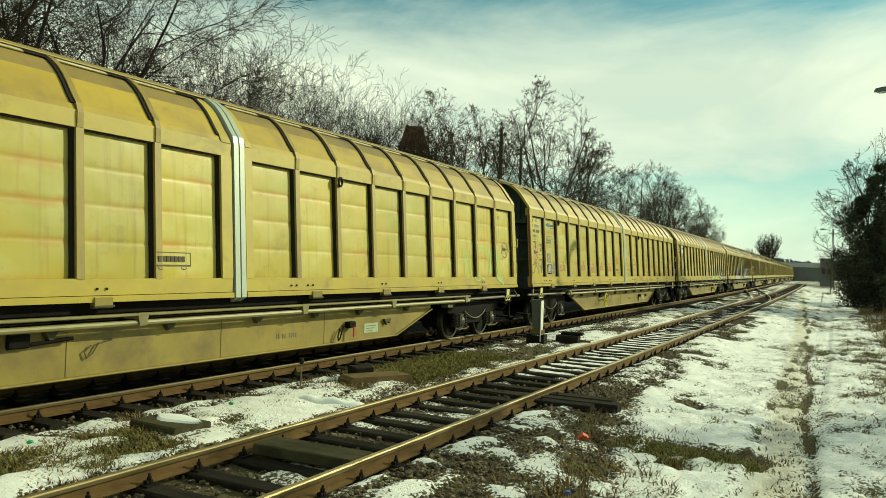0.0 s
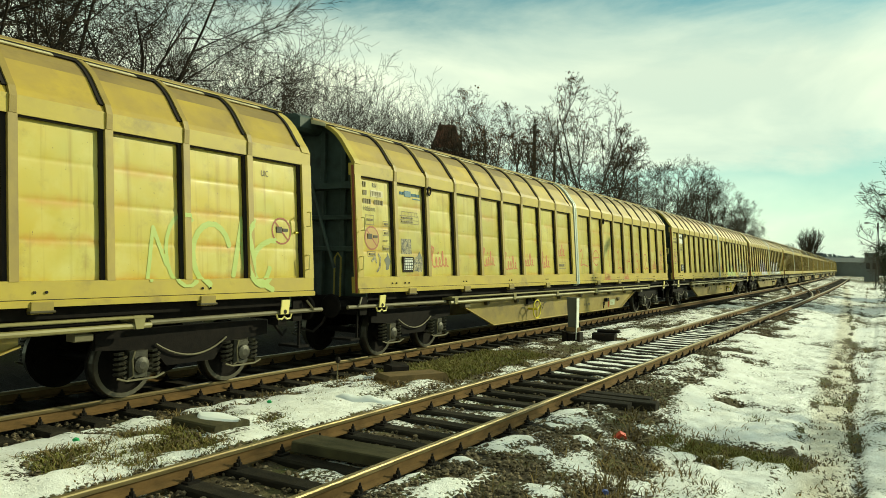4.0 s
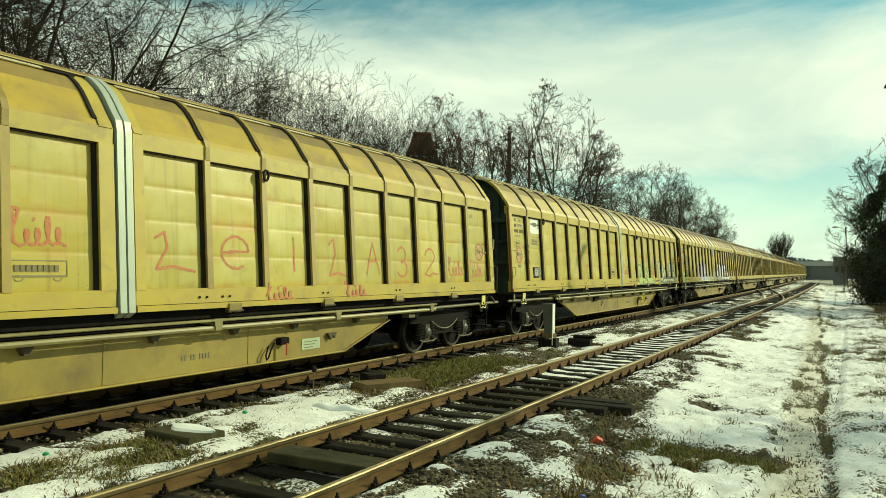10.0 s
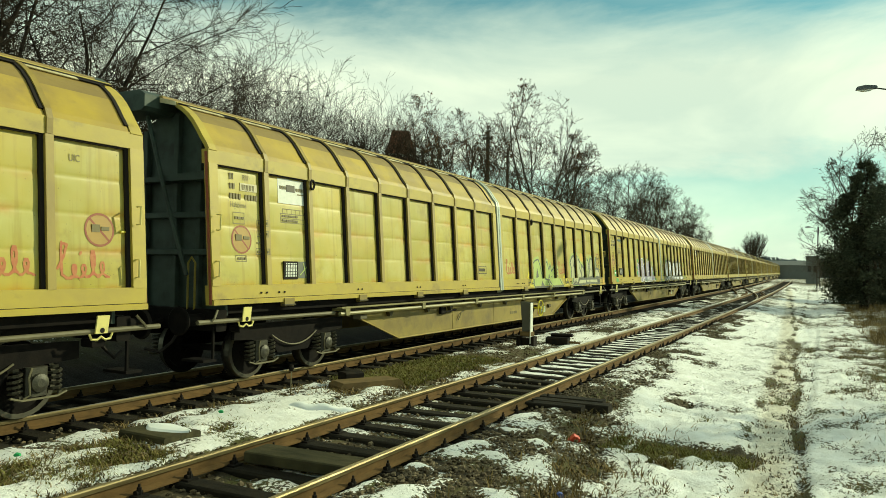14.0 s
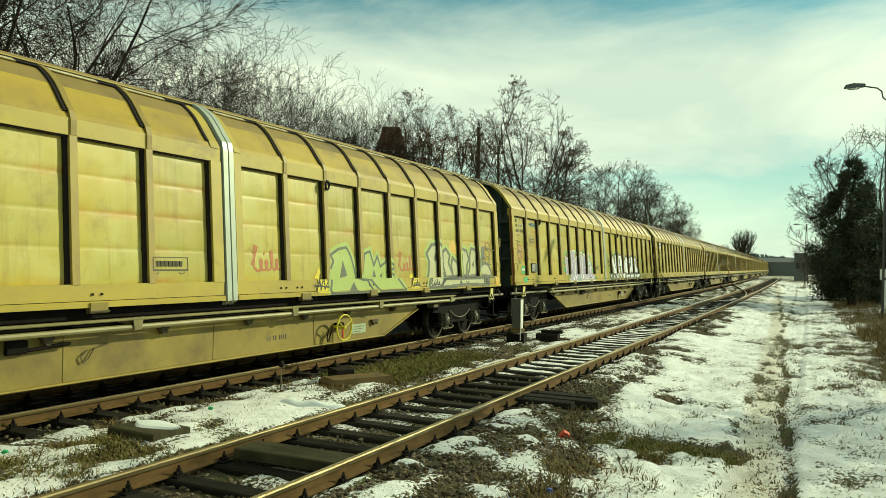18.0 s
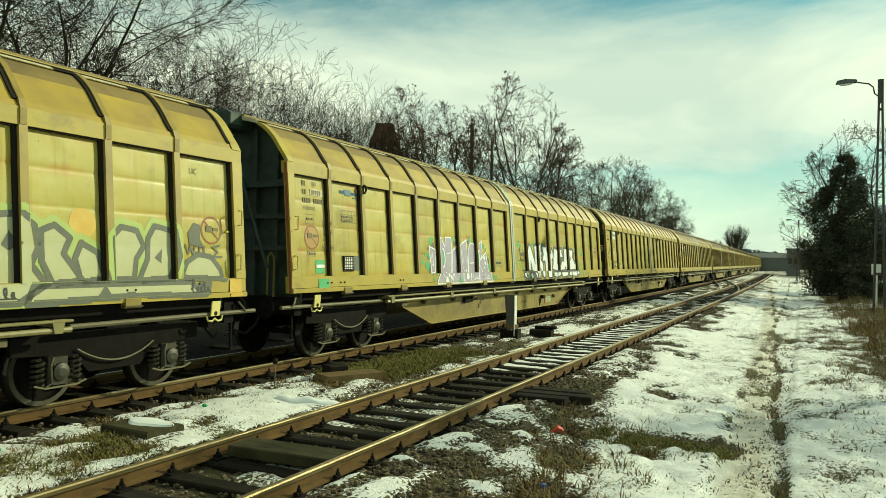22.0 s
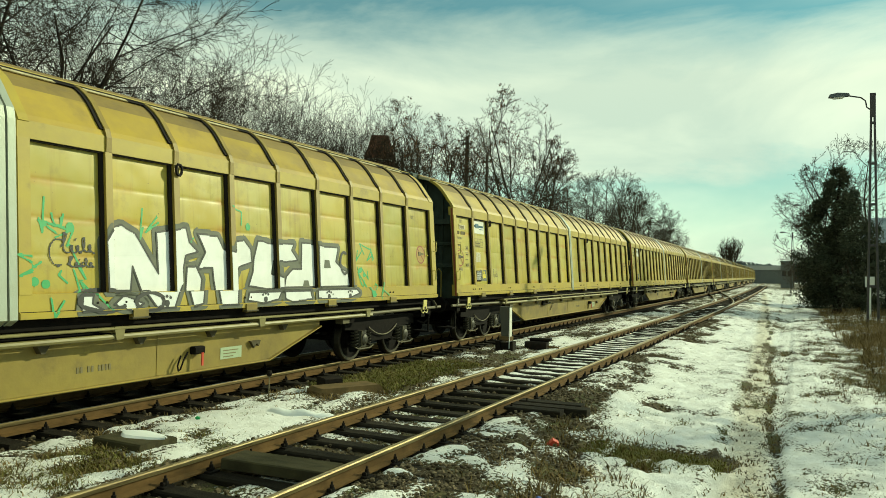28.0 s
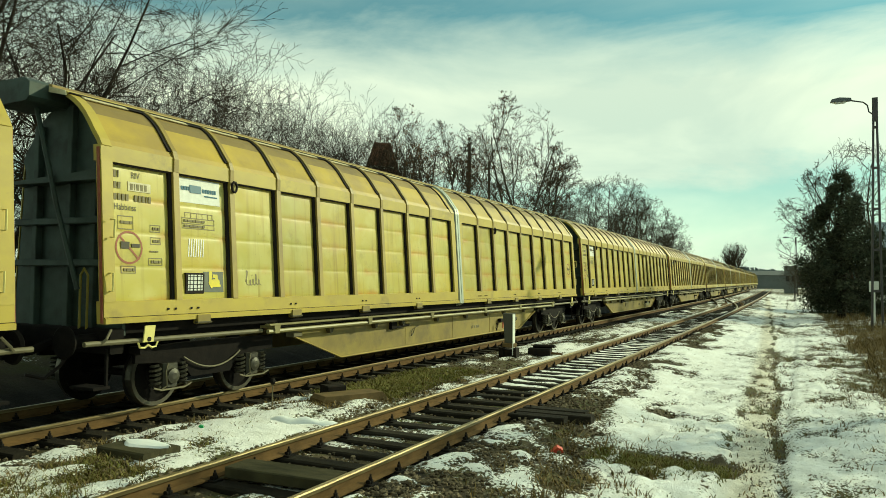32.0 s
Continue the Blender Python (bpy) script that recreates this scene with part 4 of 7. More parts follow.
def build_wagon():
    w = thing("goods_wagon", "long yellow sliding-wall goods wagon with ribbed sides and curved roof", "railway wagon", "wagons of the goods train")
    build_door(w, FRONT_BASE, -0.09, 11.05, 0.09, 10.83)
    build_door(w, REAR_BASE, 11.35, BODY + 0.11, 11.51, 22.24)
    # centre post over wall and roof
    cp = [(side_x(1.3) + 0.02, 1.30), (side_x(3.7) + 0.025, 3.70)] + [(x + 0.05, z + 0.04) for x, z in ROOF[1:]]
    part("centre_post", skin(cp, 11.085, 11.185, 0.12), POST, w, "light grey centre post")
    part("centre_post", skin(cp, 11.215, 11.315, 0.12), POST, w, "light grey centre post")
    # far side and crown
    far = [(-x, z) for x, z in [(side_x(1.3) - 0.02, 1.3), (side_x(3.5), 3.5)] + ROOF + CROWN]
    part("far_side_wall", skin(far, 0.37, BODY - 0.37, 0.02), FRAME, w)
    part("roof_crown", skin(CROWN, -0.09, BODY + 0.11, 0.02), ROOFTOP, w)
    part("ridge_edge", skin([(0.45, 4.474), (0.425, 4.495), (0.385, 4.520)], -0.10, BODY + 0.12, 0.03), FRAME, w, "yellow-olive ridge edge strip")
    part("ridge_lip", skin([(0.455, 4.476), (0.452, 4.488)], -0.095, BODY + 0.115, 0.02), MATTBLACK, w)
    part("ridge_rail", Shape().box(-0.08, 0.08, -0.08, BODY + 0.10, 4.585, 4.64, 0.015), ROOFTOP, w)
    # ends
    outline = [(-side_x(1.2) + 0.14, 1.12), (side_x(1.2) - 0.14, 1.12), (side_x(3.5) - 0.14, 3.5)] + [(max(0.0, x - 0.06), z - 0.03) for x, z in ROOF + CROWN] + [(-max(0.01, x - 0.06), z - 0.03) for x, z in reversed(ROOF + CROWN)] + [(-side_x(3.5) + 0.14, 3.5)]
    for a, b, sgn in ((0.30, 0.36, -1), (BODY - 0.36, BODY - 0.30, 1)):
        e = part("end_wall", Shape().prism(outline, 1, a, b), ENDM, w, "dark grey-green steel end wall")
        y = a if sgn < 0 else b
        for z in (2.72, 2.12):
            part("end_beam", Shape().box(-1.0, side_x(z) - 0.20, y, y + sgn * 0.14, z - 0.05, z + 0.05, 0.015), ENDM, e)
        for x in (-0.62, 0.10, 0.62):
            part("end_stanchion", Shape().box(x - 0.05, x + 0.05, y, y + sgn * 0.10, 1.2, 4.38 - 0.55 * max(0.0, abs(x) - 0.2), 0.01), ENDM, e)
        part("end_brace", Shape().tube([(-0.30, y + sgn * 0.34, 4.34), (0.2, y + sgn * 0.34, 2.9), (0.62, y + sgn * 0.30, 1.75)], 0.036, 6), ENDM, e)
        cap = Shape().prism([(-0.78, 4.34), (-0.05, 4.36), (0.02, 4.42), (0.02, 4.62), (-0.10, 4.69), (-0.70, 4.69), (-0.82, 4.60)], 1, y + sgn * 0.05, y + sgn * 0.68)
        part("end_cap", cap, ENDM, e, "grey-green steel hood over the coupling gap")
        part("ridge_tip", Shape().prism([(0.06, 4.52), (0.42, 4.44), (0.40, 4.51), (0.06, 4.60)], 1, -0.12 if sgn < 0 else BODY + 0.11, -0.10 if sgn < 0 else BODY + 0.13), CREAM, e, "pale ridge end plate")
        part("end_shelf", Shape().prism([(-1.0, 3.26), (0.98, 3.26), (0.97, 3.40), (-1.0, 3.30)], 1, y, y + sgn * 0.30), ENDM, e, "sloping grey-green end shelf")
        part("end_headstock", Shape().box(-1.2, 1.2, y, y + sgn * 0.22, 0.88, 1.22, 0.02), GRIMESHADE, e)
        for x in (-0.875, 0.875):
            part("buffer", Shape().lathe([(y + sgn * 0.2, 0.10), (y + sgn * 0.62, 0.09), (y + sgn * 0.63, 0.20), (y + sgn * 0.67, 0.225), (y + sgn * 0.69, 0.20)], (x, 0, 1.06), 1, 16), GRIMESHADE, e)
        part("coupling", Shape().tube([(0, y + sgn * 0.2, 1.0), (0, y + sgn * 0.5, 0.9), (0, y + sgn * 0.95, 0.86)], 0.06, 6), GRIMESHADE, e)
        part("air_hose", Shape().tube([(0.45, y + sgn * 0.2, 0.95), (0.45, y + sgn * 0.4, 0.7), (0.4, y + sgn * 0.6, 0.55), (0.3, y + sgn * 0.8, 0.62)], 0.025, 6), MATTBLACK, e)
        part("step", Shape().box(0.72, 1.18, y + sgn * 0.18, y + sgn * 0.45, 0.42, 0.46, 0.01).box(1.12, 1.16, y + sgn * 0.2, y + sgn * 0.24, 0.46, 0.95, 0.006), GRIMESHADE, e, "grimy foot step")
        if sgn > 0:
            part("handrail", Shape().tube([(1.14, y + sgn * 0.06, 2.35), (1.14, y + sgn * 0.42, 2.35), (1.14, y + sgn * 0.42, 1.48), (1.14, y + sgn * 0.06, 1.48)], 0.020, 6), YELLOW, e, "yellow handrail")
        part("handrail", Shape().tube([(0.55, y + sgn * 0.2, 1.2), (0.55, y + sgn * 0.2, 1.95), (0.62, y + sgn * 0.2, 2.04), (0.70, y + sgn * 0.2, 1.95), (0.70, y + sgn * 0.2, 1.2)], 0.018, 6), DULLYELLOW, e, "dull yellow hooped handrail")
        part("hook_bar", Shape().tube([(1.26, y + sgn * 0.26, 1.22), (1.30, y + sgn * 0.36, 1.10), (1.27, y + sgn * 0.42, 1.04)], 0.02, 5), PIPE, e)
        # corner stile in rust red
        part("corner_edge", Shape().prism([(side_x(1.3) - 0.07, 1.31), (side_x(1.3) - 0.025, 1.31), (side_x(3.68) - 0.025, 3.68), (side_x(3.68) - 0.07, 3.68)], 1, -0.108 if sgn < 0 else BODY + 0.113, -0.093 if sgn < 0 else BODY + 0.128), SIGNRED, e, "rusty red corner edge")
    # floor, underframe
    part("underframe", Shape().box(-1.05, 1.05, 0.36, BODY - 0.36, 1.02, 1.26, 0.02), GRIMESHADE, w)
    part("floor_edge", Shape().box(1.05, 1.17, 0.36, BODY - 0.36, 1.14, 1.29, 0.01), GRIMESHADE, w)
    sole = [(4.1, 1.02), (BODY - REAR_A, 1.02), (BODY - REAR_A, 0.86), (BODY - REAR_B, 0.36), (5.65, 0.36), (4.1, 0.86)]
    part("sole_beam", Shape().prism(sole, 0, 1.10, 1.14), SOLE, w, "deep fish-bellied side beam, dusty yellow")
    part("sole_flange", Shape().box(1.02, 1.20, 5.65, BODY - REAR_B, 0.335, 0.358, 0.006), RIBM, w, "brown worn bottom flange")
    part("sole_flange", Shape().prism([(4.1, 0.845), (5.65, 0.335), (5.65, 0.358), (4.1, 0.868)], 0, 1.141, 1.20), RIBM, w)
    part("sole_flange", Shape().prism([(BODY - REAR_A, 0.845), (BODY - REAR_B, 0.335), (BODY - REAR_B, 0.358), (BODY - REAR_A, 0.868)], 0, 1.141, 1.20), RIBM, w)
    part("sole_beam", Shape().prism(sole, 0, -1.14, -1.10), SOLE, w)
    for y in (8.4, 11.0, 13.6):
        part("seam_plate", Shape().box(1.142, 1.147, y - 0.03, y + 0.03, 0.37, 1.0), SOLE, w)
    part("ledge_rail", Shape().box(1.28, 1.40, 3.15, BODY - 3.15, 1.105, 1.14, 0.010), LEDGE, w, "long dull yellow ledge rail")
    part("ledge_rail", Shape().tube([(1.345, 3.15, 1.012), (1.345, BODY - 3.15, 1.012)], 0.038, 8), LEDGE, w, "long dull yellow ledge tube")
    for y in (3.35, 6.4, 9.3, 12.7, 15.6, BODY - 3.35):
        part("ledge_bracket", Shape().box(1.05, 1.395, y - 0.055, y + 0.055, 1.055, 1.104, 0.01).box(1.30, 1.37, y - 0.07, y + 0.07, 0.97, 1.054, 0.012).prism([(y - 0.09, 1.15), (y + 0.09, 1.15), (y + 0.06, 0.975), (y - 0.05, 0.975)], 0, 1.384, 1.396), LEDGE, w)
    for y in (5.2, 6.9, 8.1, 9.9, 11.7, 13.2, 14.6, 16.4):
        part("gusset", Shape().prism([(y - 0.10, 1.0), (y + 0.12, 1.0), (y + 0.03, 0.86), (y - 0.02, 0.86)], 0, 1.145, 1.24), CLIP, w)
    part("draw_tube", Shape().tube([(1.25, -0.36, 1.05), (1.25, 3.1, 1.03)], 0.036, 8), PIPE, w, "long steel actuating tube")
    part("draw_tube", Shape().tube([(1.25, BODY - 3.1, 1.03), (1.25, BODY + 0.36, 1.05)], 0.036, 8), PIPE, w, "long steel actuating tube")
    for y in (0.62, BODY - 0.62):
        lever = part("release_lever", Shape().prism([(y - 0.09, 1.02), (y + 0.09, 1.02), (y + 0.12, 1.25), (y - 0.06, 1.25)], 0, 1.30, 1.32), LEVER, w, "pale yellow release lever plate")
        part("lever_hole", Shape().lathe([(1.319, 0.035), (1.325, 0.035)], (0, y + 0.01, 1.06), 0, 10), MATTBLACK, lever)
        part("release_hook", Shape().tube([(1.31, y - 0.17, 1.02), (1.31, y - 0.14, 0.95), (1.31, y - 0.06, 0.94), (1.31, y, 0.98), (1.31, y + 0.06, 0.94), (1.31, y + 0.14, 0.95), (1.31, y + 0.17, 1.02)], 0.016, 5), LEVER, lever)
        part("lever_bracket", Shape().box(1.05, 1.27, y - 0.1, y + 0.1, 0.84, 0.95, 0.02), GRIMESHADE, w)
    for y in (4.05, BODY - 4.05):
        part("end_step_plate", Shape().box(1.12, 1.30, y - 0.12, y + 0.12, 0.86, 0.95, 0.01), PIPE, w)
    brake = part("brake_gear", Shape().box(1.15, 1.22, 7.6, 7.85, 0.78, 0.95, 0.02), GRIMESHADE, w)
    part("brake_rod", Shape().tube([(1.2, 7.86, 0.82), (1.22, 8.4, 0.86)], 0.025, 6), GRIMESHADE, w)
    part("pull_ring", Shape().tube([(1.16, 9.0, 0.80), (1.17, 8.8, 0.76), (1.17, 8.72, 0.64), (1.17, 8.64, 0.58), (1.17, 8.60, 0.66), (1.17, 8.70, 0.74)], 0.010, 5), PIPE, w)
    plate_ = part("data_plate", Shape().box(1.141, 1.147, 14.88, 15.38, 0.47, 0.66), MINTP, w, "small pale green data plate")
    for k in range(3):
        part("text_bar", Shape().box(1.147, 1.149, 14.94, 15.30 - 0.06 * k, 0.60 - 0.05 * k, 0.615 - 0.05 * k), INKGREY, plate_)
    cock = part("brake_cock", Shape().box(1.14, 1.26, 14.22, 14.42, 0.62, 0.74, 0.02), GRIMESHADE, w)
    part("cock_lever", Shape().box(1.25, 1.275, 14.34, 14.385, 0.44, 0.64, 0.008), REDBIT, cock, "red hanging brake lever")
    part("hose_loop", Shape().tube([(1.2, 14.12, 0.66), (1.22, 14.02, 0.55), (1.22, 13.96, 0.42), (1.22, 13.92, 0.40), (1.22, 13.90, 0.48), (1.2, 13.98, 0.62)], 0.014, 5), GRIMESHADE, w)
    part("brake_lever_box", Shape().prism([(15.55, 0.72), (15.80, 0.72), (15.76, 0.62), (15.70, 0.68), (15.64, 0.60)], 0, 1.145, 1.20), CLIP, w)
    part("air_tank", Shape().lathe([(6.5, 0.15), (6.6, 0.22), (8.1, 0.22), (8.2, 0.15)], (0.2, 0, 0.78), 1, 12), GRIMESHADE, w)
    part("brake_cylinder", Shape().lathe([(13.5, 0.12), (13.6, 0.2), (14.6, 0.2), (15.0, 0.05)], (0, 0, 0.8), 1, 12), GRIMESHADE, w)
    for y in (0.0, BODY - 0.06):
        handle(w, y, 1.74, 1.98, LEVER, out=0.05, r=0.014)
        handle(w, y, 2.46, 2.70, LEVER, out=0.05, r=0.014)
    for yc in BOGIES:
        build_bogie(w, yc)
    return w


def wagon_front(t):
    """Where the second wagon's leading end stands at t."""
    return 21.2287 - 2.592775 * t - 0.000621 * t * t - 0.000064 * t ** 3


def wagon_pose(k, t):
    y = wagon_front(t) + (k - 1) * PITCH
    a, b = y + BOGIES[0], y + BOGIES[1]
    xa, xb = TRAIN_X + bend(a), TRAIN_X + bend(b)
    ang = math.atan2(-(xb - xa), b - a)
    d = Vector((-math.sin(ang), math.cos(ang), 0))
    p = Vector((xa, a, 0)) - d * BOGIES[0]
    return pose(p.x, p.y, 0, 0, 0, math.degrees(ang))


WAGONS = [build_wagon()]
for _k in range(1, 14):
    WAGONS.append(copy_thing(WAGONS[0], wagon_pose(_k, 0)))
WAGONS[0].matrix_basis = wagon_pose(0, 0)


# ---- paint and lettering on the wagons ----
def relief_x(y, z):
    """The outermost surface of a wagon's side at (y, z)."""
    if z < 1.60:
        return side_x(1.29) + 0.012 if z < 1.375 else side_x(z) - 0.006
    u = (y - (FRONT_BASE if y < 11.2 else REAR_BASE)) / BAY
    if abs(u - round(u)) * BAY < 0.056 or z > 3.5 or y < 0.09 or 10.83 < y < 11.51 or y > 22.24:
        return side_x(z)
    f = ((z - 1.60) / 0.475) % 1.0
    return side_x(z) - 0.105 + max(0.016, panel_relief(f))


def near_line(p, line):
    """Distance of a point from a line of points."""
    best = 9e9
    for (ax, ay), (bx, by) in zip(line, line[1:]):
        dx, dy = bx - ax, by - ay
        q = dx * dx + dy * dy
        t = 0.0 if q == 0 else max(0.0, min(1.0, ((p[0] - ax) * dx + (p[1] - ay) * dy) / q))
        best = min(best, math.hypot(p[0] - ax - t * dx, p[1] - ay - t * dy))
    return best


def inside(p, poly):
    hit = False
    n = len(poly)
    for i in range(n):
        (ax, ay), (bx, by) = poly[i], poly[(i + 1) % n]
        if (ay > p[1]) != (by > p[1]) and p[0] < (bx - ax) * (p[1] - ay) / (by - ay) + ax:
            hit = not hit
    return hit


def paint(wagon, name, mat, lines=(), width=0.05, polys=(), cell=0.020, lift=0.004, label="", dots=()):
    """Paint on the side of a wagon that follows its ribs and panels: strokes along lines, filled outlines and dots."""
    pts = [p for l in lines for p in l] + [p for l in polys for p in l] + [(y + s * r, z + s * r) for y, z, r in dots for s in (-1, 1)]
    y0, y1 = min(p[0] for p in pts) - width, max(p[0] for p in pts) + width
    z0, z1 = max(1.305, min(p[1] for p in pts) - width), max(p[1] for p in pts) + width
    s = Shape()

    def covered(y, z):
        return any(inside((y, z), q) for q in polys) or any(near_line((y, z), l) < width / 2 for l in lines) or any(math.hypot(y - a, z - b) < r for a, b, r in dots)

    def edge(off, on, z):
        """Where the paint begins between a bare and a painted place, at height z."""
        if covered(off, z) or not covered(on, z):
            return None
        for _ in range(5):
            mid = (off + on) / 2
            if covered(mid, z):
                on = mid
            else:
                off = mid
        return on

    for j in range(int((z1 - z0) / cell) + 1):
        z = z0 + (j + 0.5) * cell
        za, zb = z - cell / 2, z + cell / 2
        run, row = None, []
        for i in range(int((y1 - y0) / cell) + 2):
            y = y0 + (i + 0.5) * cell
            on = -0.08 < y < BODY + 0.10 and not 11.05 < y < 11.35 and covered(y, z)
            x = relief_x(y, z) if on else None
            if run and (not on or abs(x - run[2]) > 0.001):
                row.append((*run, on))
                run = None
            if on:
                run = (run[0], y, x, run[3]) if run else (y, y, x, bool(row) and row[-1][4] and abs(row[-1][1] - y) < cell * 1.5)
        if run:
            row.append((*run, False))
        for a, b, x, joined, cut in row:
            k = 0.075 * cell / 2
            mid = (a - cell / 2, b + cell / 2)
            ends = []
            for h in (za, zb):
                p = mid[0] if joined else None
                q = mid[1] if cut else None
                for f in (1.7, 5.0):
                    p = edge(a - cell * f, a + cell * (f - 1), h) if p is None else p
                    q = edge(b + cell * f, b - cell * (f - 1), h) if q is None else q
                ends.append((mid[0] if p is None else p, mid[1] if q is None else q))
            s.add([(x + lift + k, ends[0][0], za), (x + lift + k, ends[0][1], za), (x + lift - k, ends[1][1], zb), (x + lift - k, ends[1][0], zb)], [(0, 1, 2, 3)])
    me = s.mesh(name, mat)
    bm = bmesh.new()
    bm.from_mesh(me)
    bmesh.ops.remove_doubles(bm, verts=bm.verts, dist=0.0045)
    bmesh.ops.recalc_face_normals(bm, faces=bm.faces)
    bm.to_mesh(me)
    bm.free()
    ob = part(name, me, mat, wagon, label)
    if len(lines) + len(polys) + len(dots) > 2:
        tagged(ob, kind="stuff")
    return ob


REAR_SHIFT = 0.347


def rear(lines):
    """Moves lines or outlines along to the rear wall's bays."""
    return [[(p[0] + REAR_SHIFT, *p[1:]) for p in l] for l in lines]


def arc(cy, cz, ry, rz, a, b, n=12):
    return [(cy + ry * math.cos(math.radians(a + (b - a) * i / n)), cz + rz * math.sin(math.radians(a + (b - a) * i / n))) for i in range(n + 1)]


def scribble(y, z, w=0.72, h=0.42, seed=0):
    """A looping handwritten scrawl: a tall looped initial, then small loops."""
    r = random.Random(seed)
    a = y - w / 2
    line = [(a + 0.02 * w, z - 0.05 * h), (a + 0.14 * w, z + 0.3 * h), (a + 0.20 * w, z + 0.62 * h), (a + 0.10 * w, z + 0.66 * h), (a + 0.09 * w, z + 0.3 * h), (a + 0.10 * w, z - 0.2 * h), (a + 0.20 * w, z - 0.30 * h)]
    u, n = 0.24, 4
    for k in range(n):
        tall = 0.75 if k == 2 else r.uniform(0.34, 0.44)
        for q in range(9):
            t = q / 9 * 2 * math.pi
            line.append((a + w * (u + 0.18 * (k + q / 9)) - w * 0.075 * math.sin(t) * -1, z - 0.30 * h + h * tall * (1 - math.cos(t)) / 2 + 0.05 * h * k * 0.3))
    line.append((a + w * 1.0, z - 0.28 * h))
    return [line, [(a + 0.44 * w, z + 0.36 * h), (a + 0.46 * w, z + 0.40 * h)]]


def ring(y, z, r, squash=1.0):
    return arc(y, z, r, r * squash, 0, 360, 20)


def bars(wagon, rows, mat=INKGREY, lift=0.012):
    """Rows of short flat bars that stand for small lettering: (y, z, height, lengths)."""
    for y, z, h, lengths in rows:
        s = Shape()
        for ln in lengths:
            if ln > 0:
                x = relief_x(y + ln / 2, z)
                s.box(x, x + lift, y, y + ln, z - h / 2, z + h / 2)
            y += abs(ln) + h * 0.25
        tagged(part("lettering", s, mat, wagon), kind="stuff")


def plate(wagon, name, y0, y1, z0, z1, mat, lift=0.006, label=""):
    x0, x1 = relief_x((y0 + y1) / 2, z0), relief_x((y0 + y1) / 2, z1)
    s = Shape().add([(x0 + lift, y0, z0), (x0 + lift, y1, z0), (x1 + lift, y1, z1), (x1 + lift, y0, z1), (x0 - 0.01, y0, z0), (x0 - 0.01, y1, z0), (x1 - 0.01, y1, z1), (x1 - 0.01, y0, z1)],
                    [(0, 1, 2, 3), (0, 4, 5, 1), (1, 5, 6, 2), (2, 6, 7, 3), (3, 7, 4, 0)])
    return part(name, s, mat, wagon, label)


def words(wagon, text, y, z, size, mat=INK, wide=1.0):
    cu = bpy.data.curves.new("words", "FONT")
    cu.body, cu.size = text, size
    ob = bpy.data.objects.new("words", cu)
    me = bpy.data.meshes.new_from_object(ob)
    bpy.data.objects.remove(ob)
    bpy.data.curves.remove(cu)
    me.materials.clear()
    me.materials.append(mat)
    x = max(relief_x(y + 0.1, z + size * q / 4) + 0.075 * size * q / 4 for q in range(5)) + 0.006
    me.transform(Matrix(((0, -0.075, 1, x), (wide, 0, 0, y), (0, 1, 0, z), (0, 0, 0, 1))))
    return part("lettering", me, mat, wagon)


def frame_box(y0, y1, z0, z1):
    return [(y0, z0), (y1, z0), (y1, z1), (y0, z1), (y0, z0)]


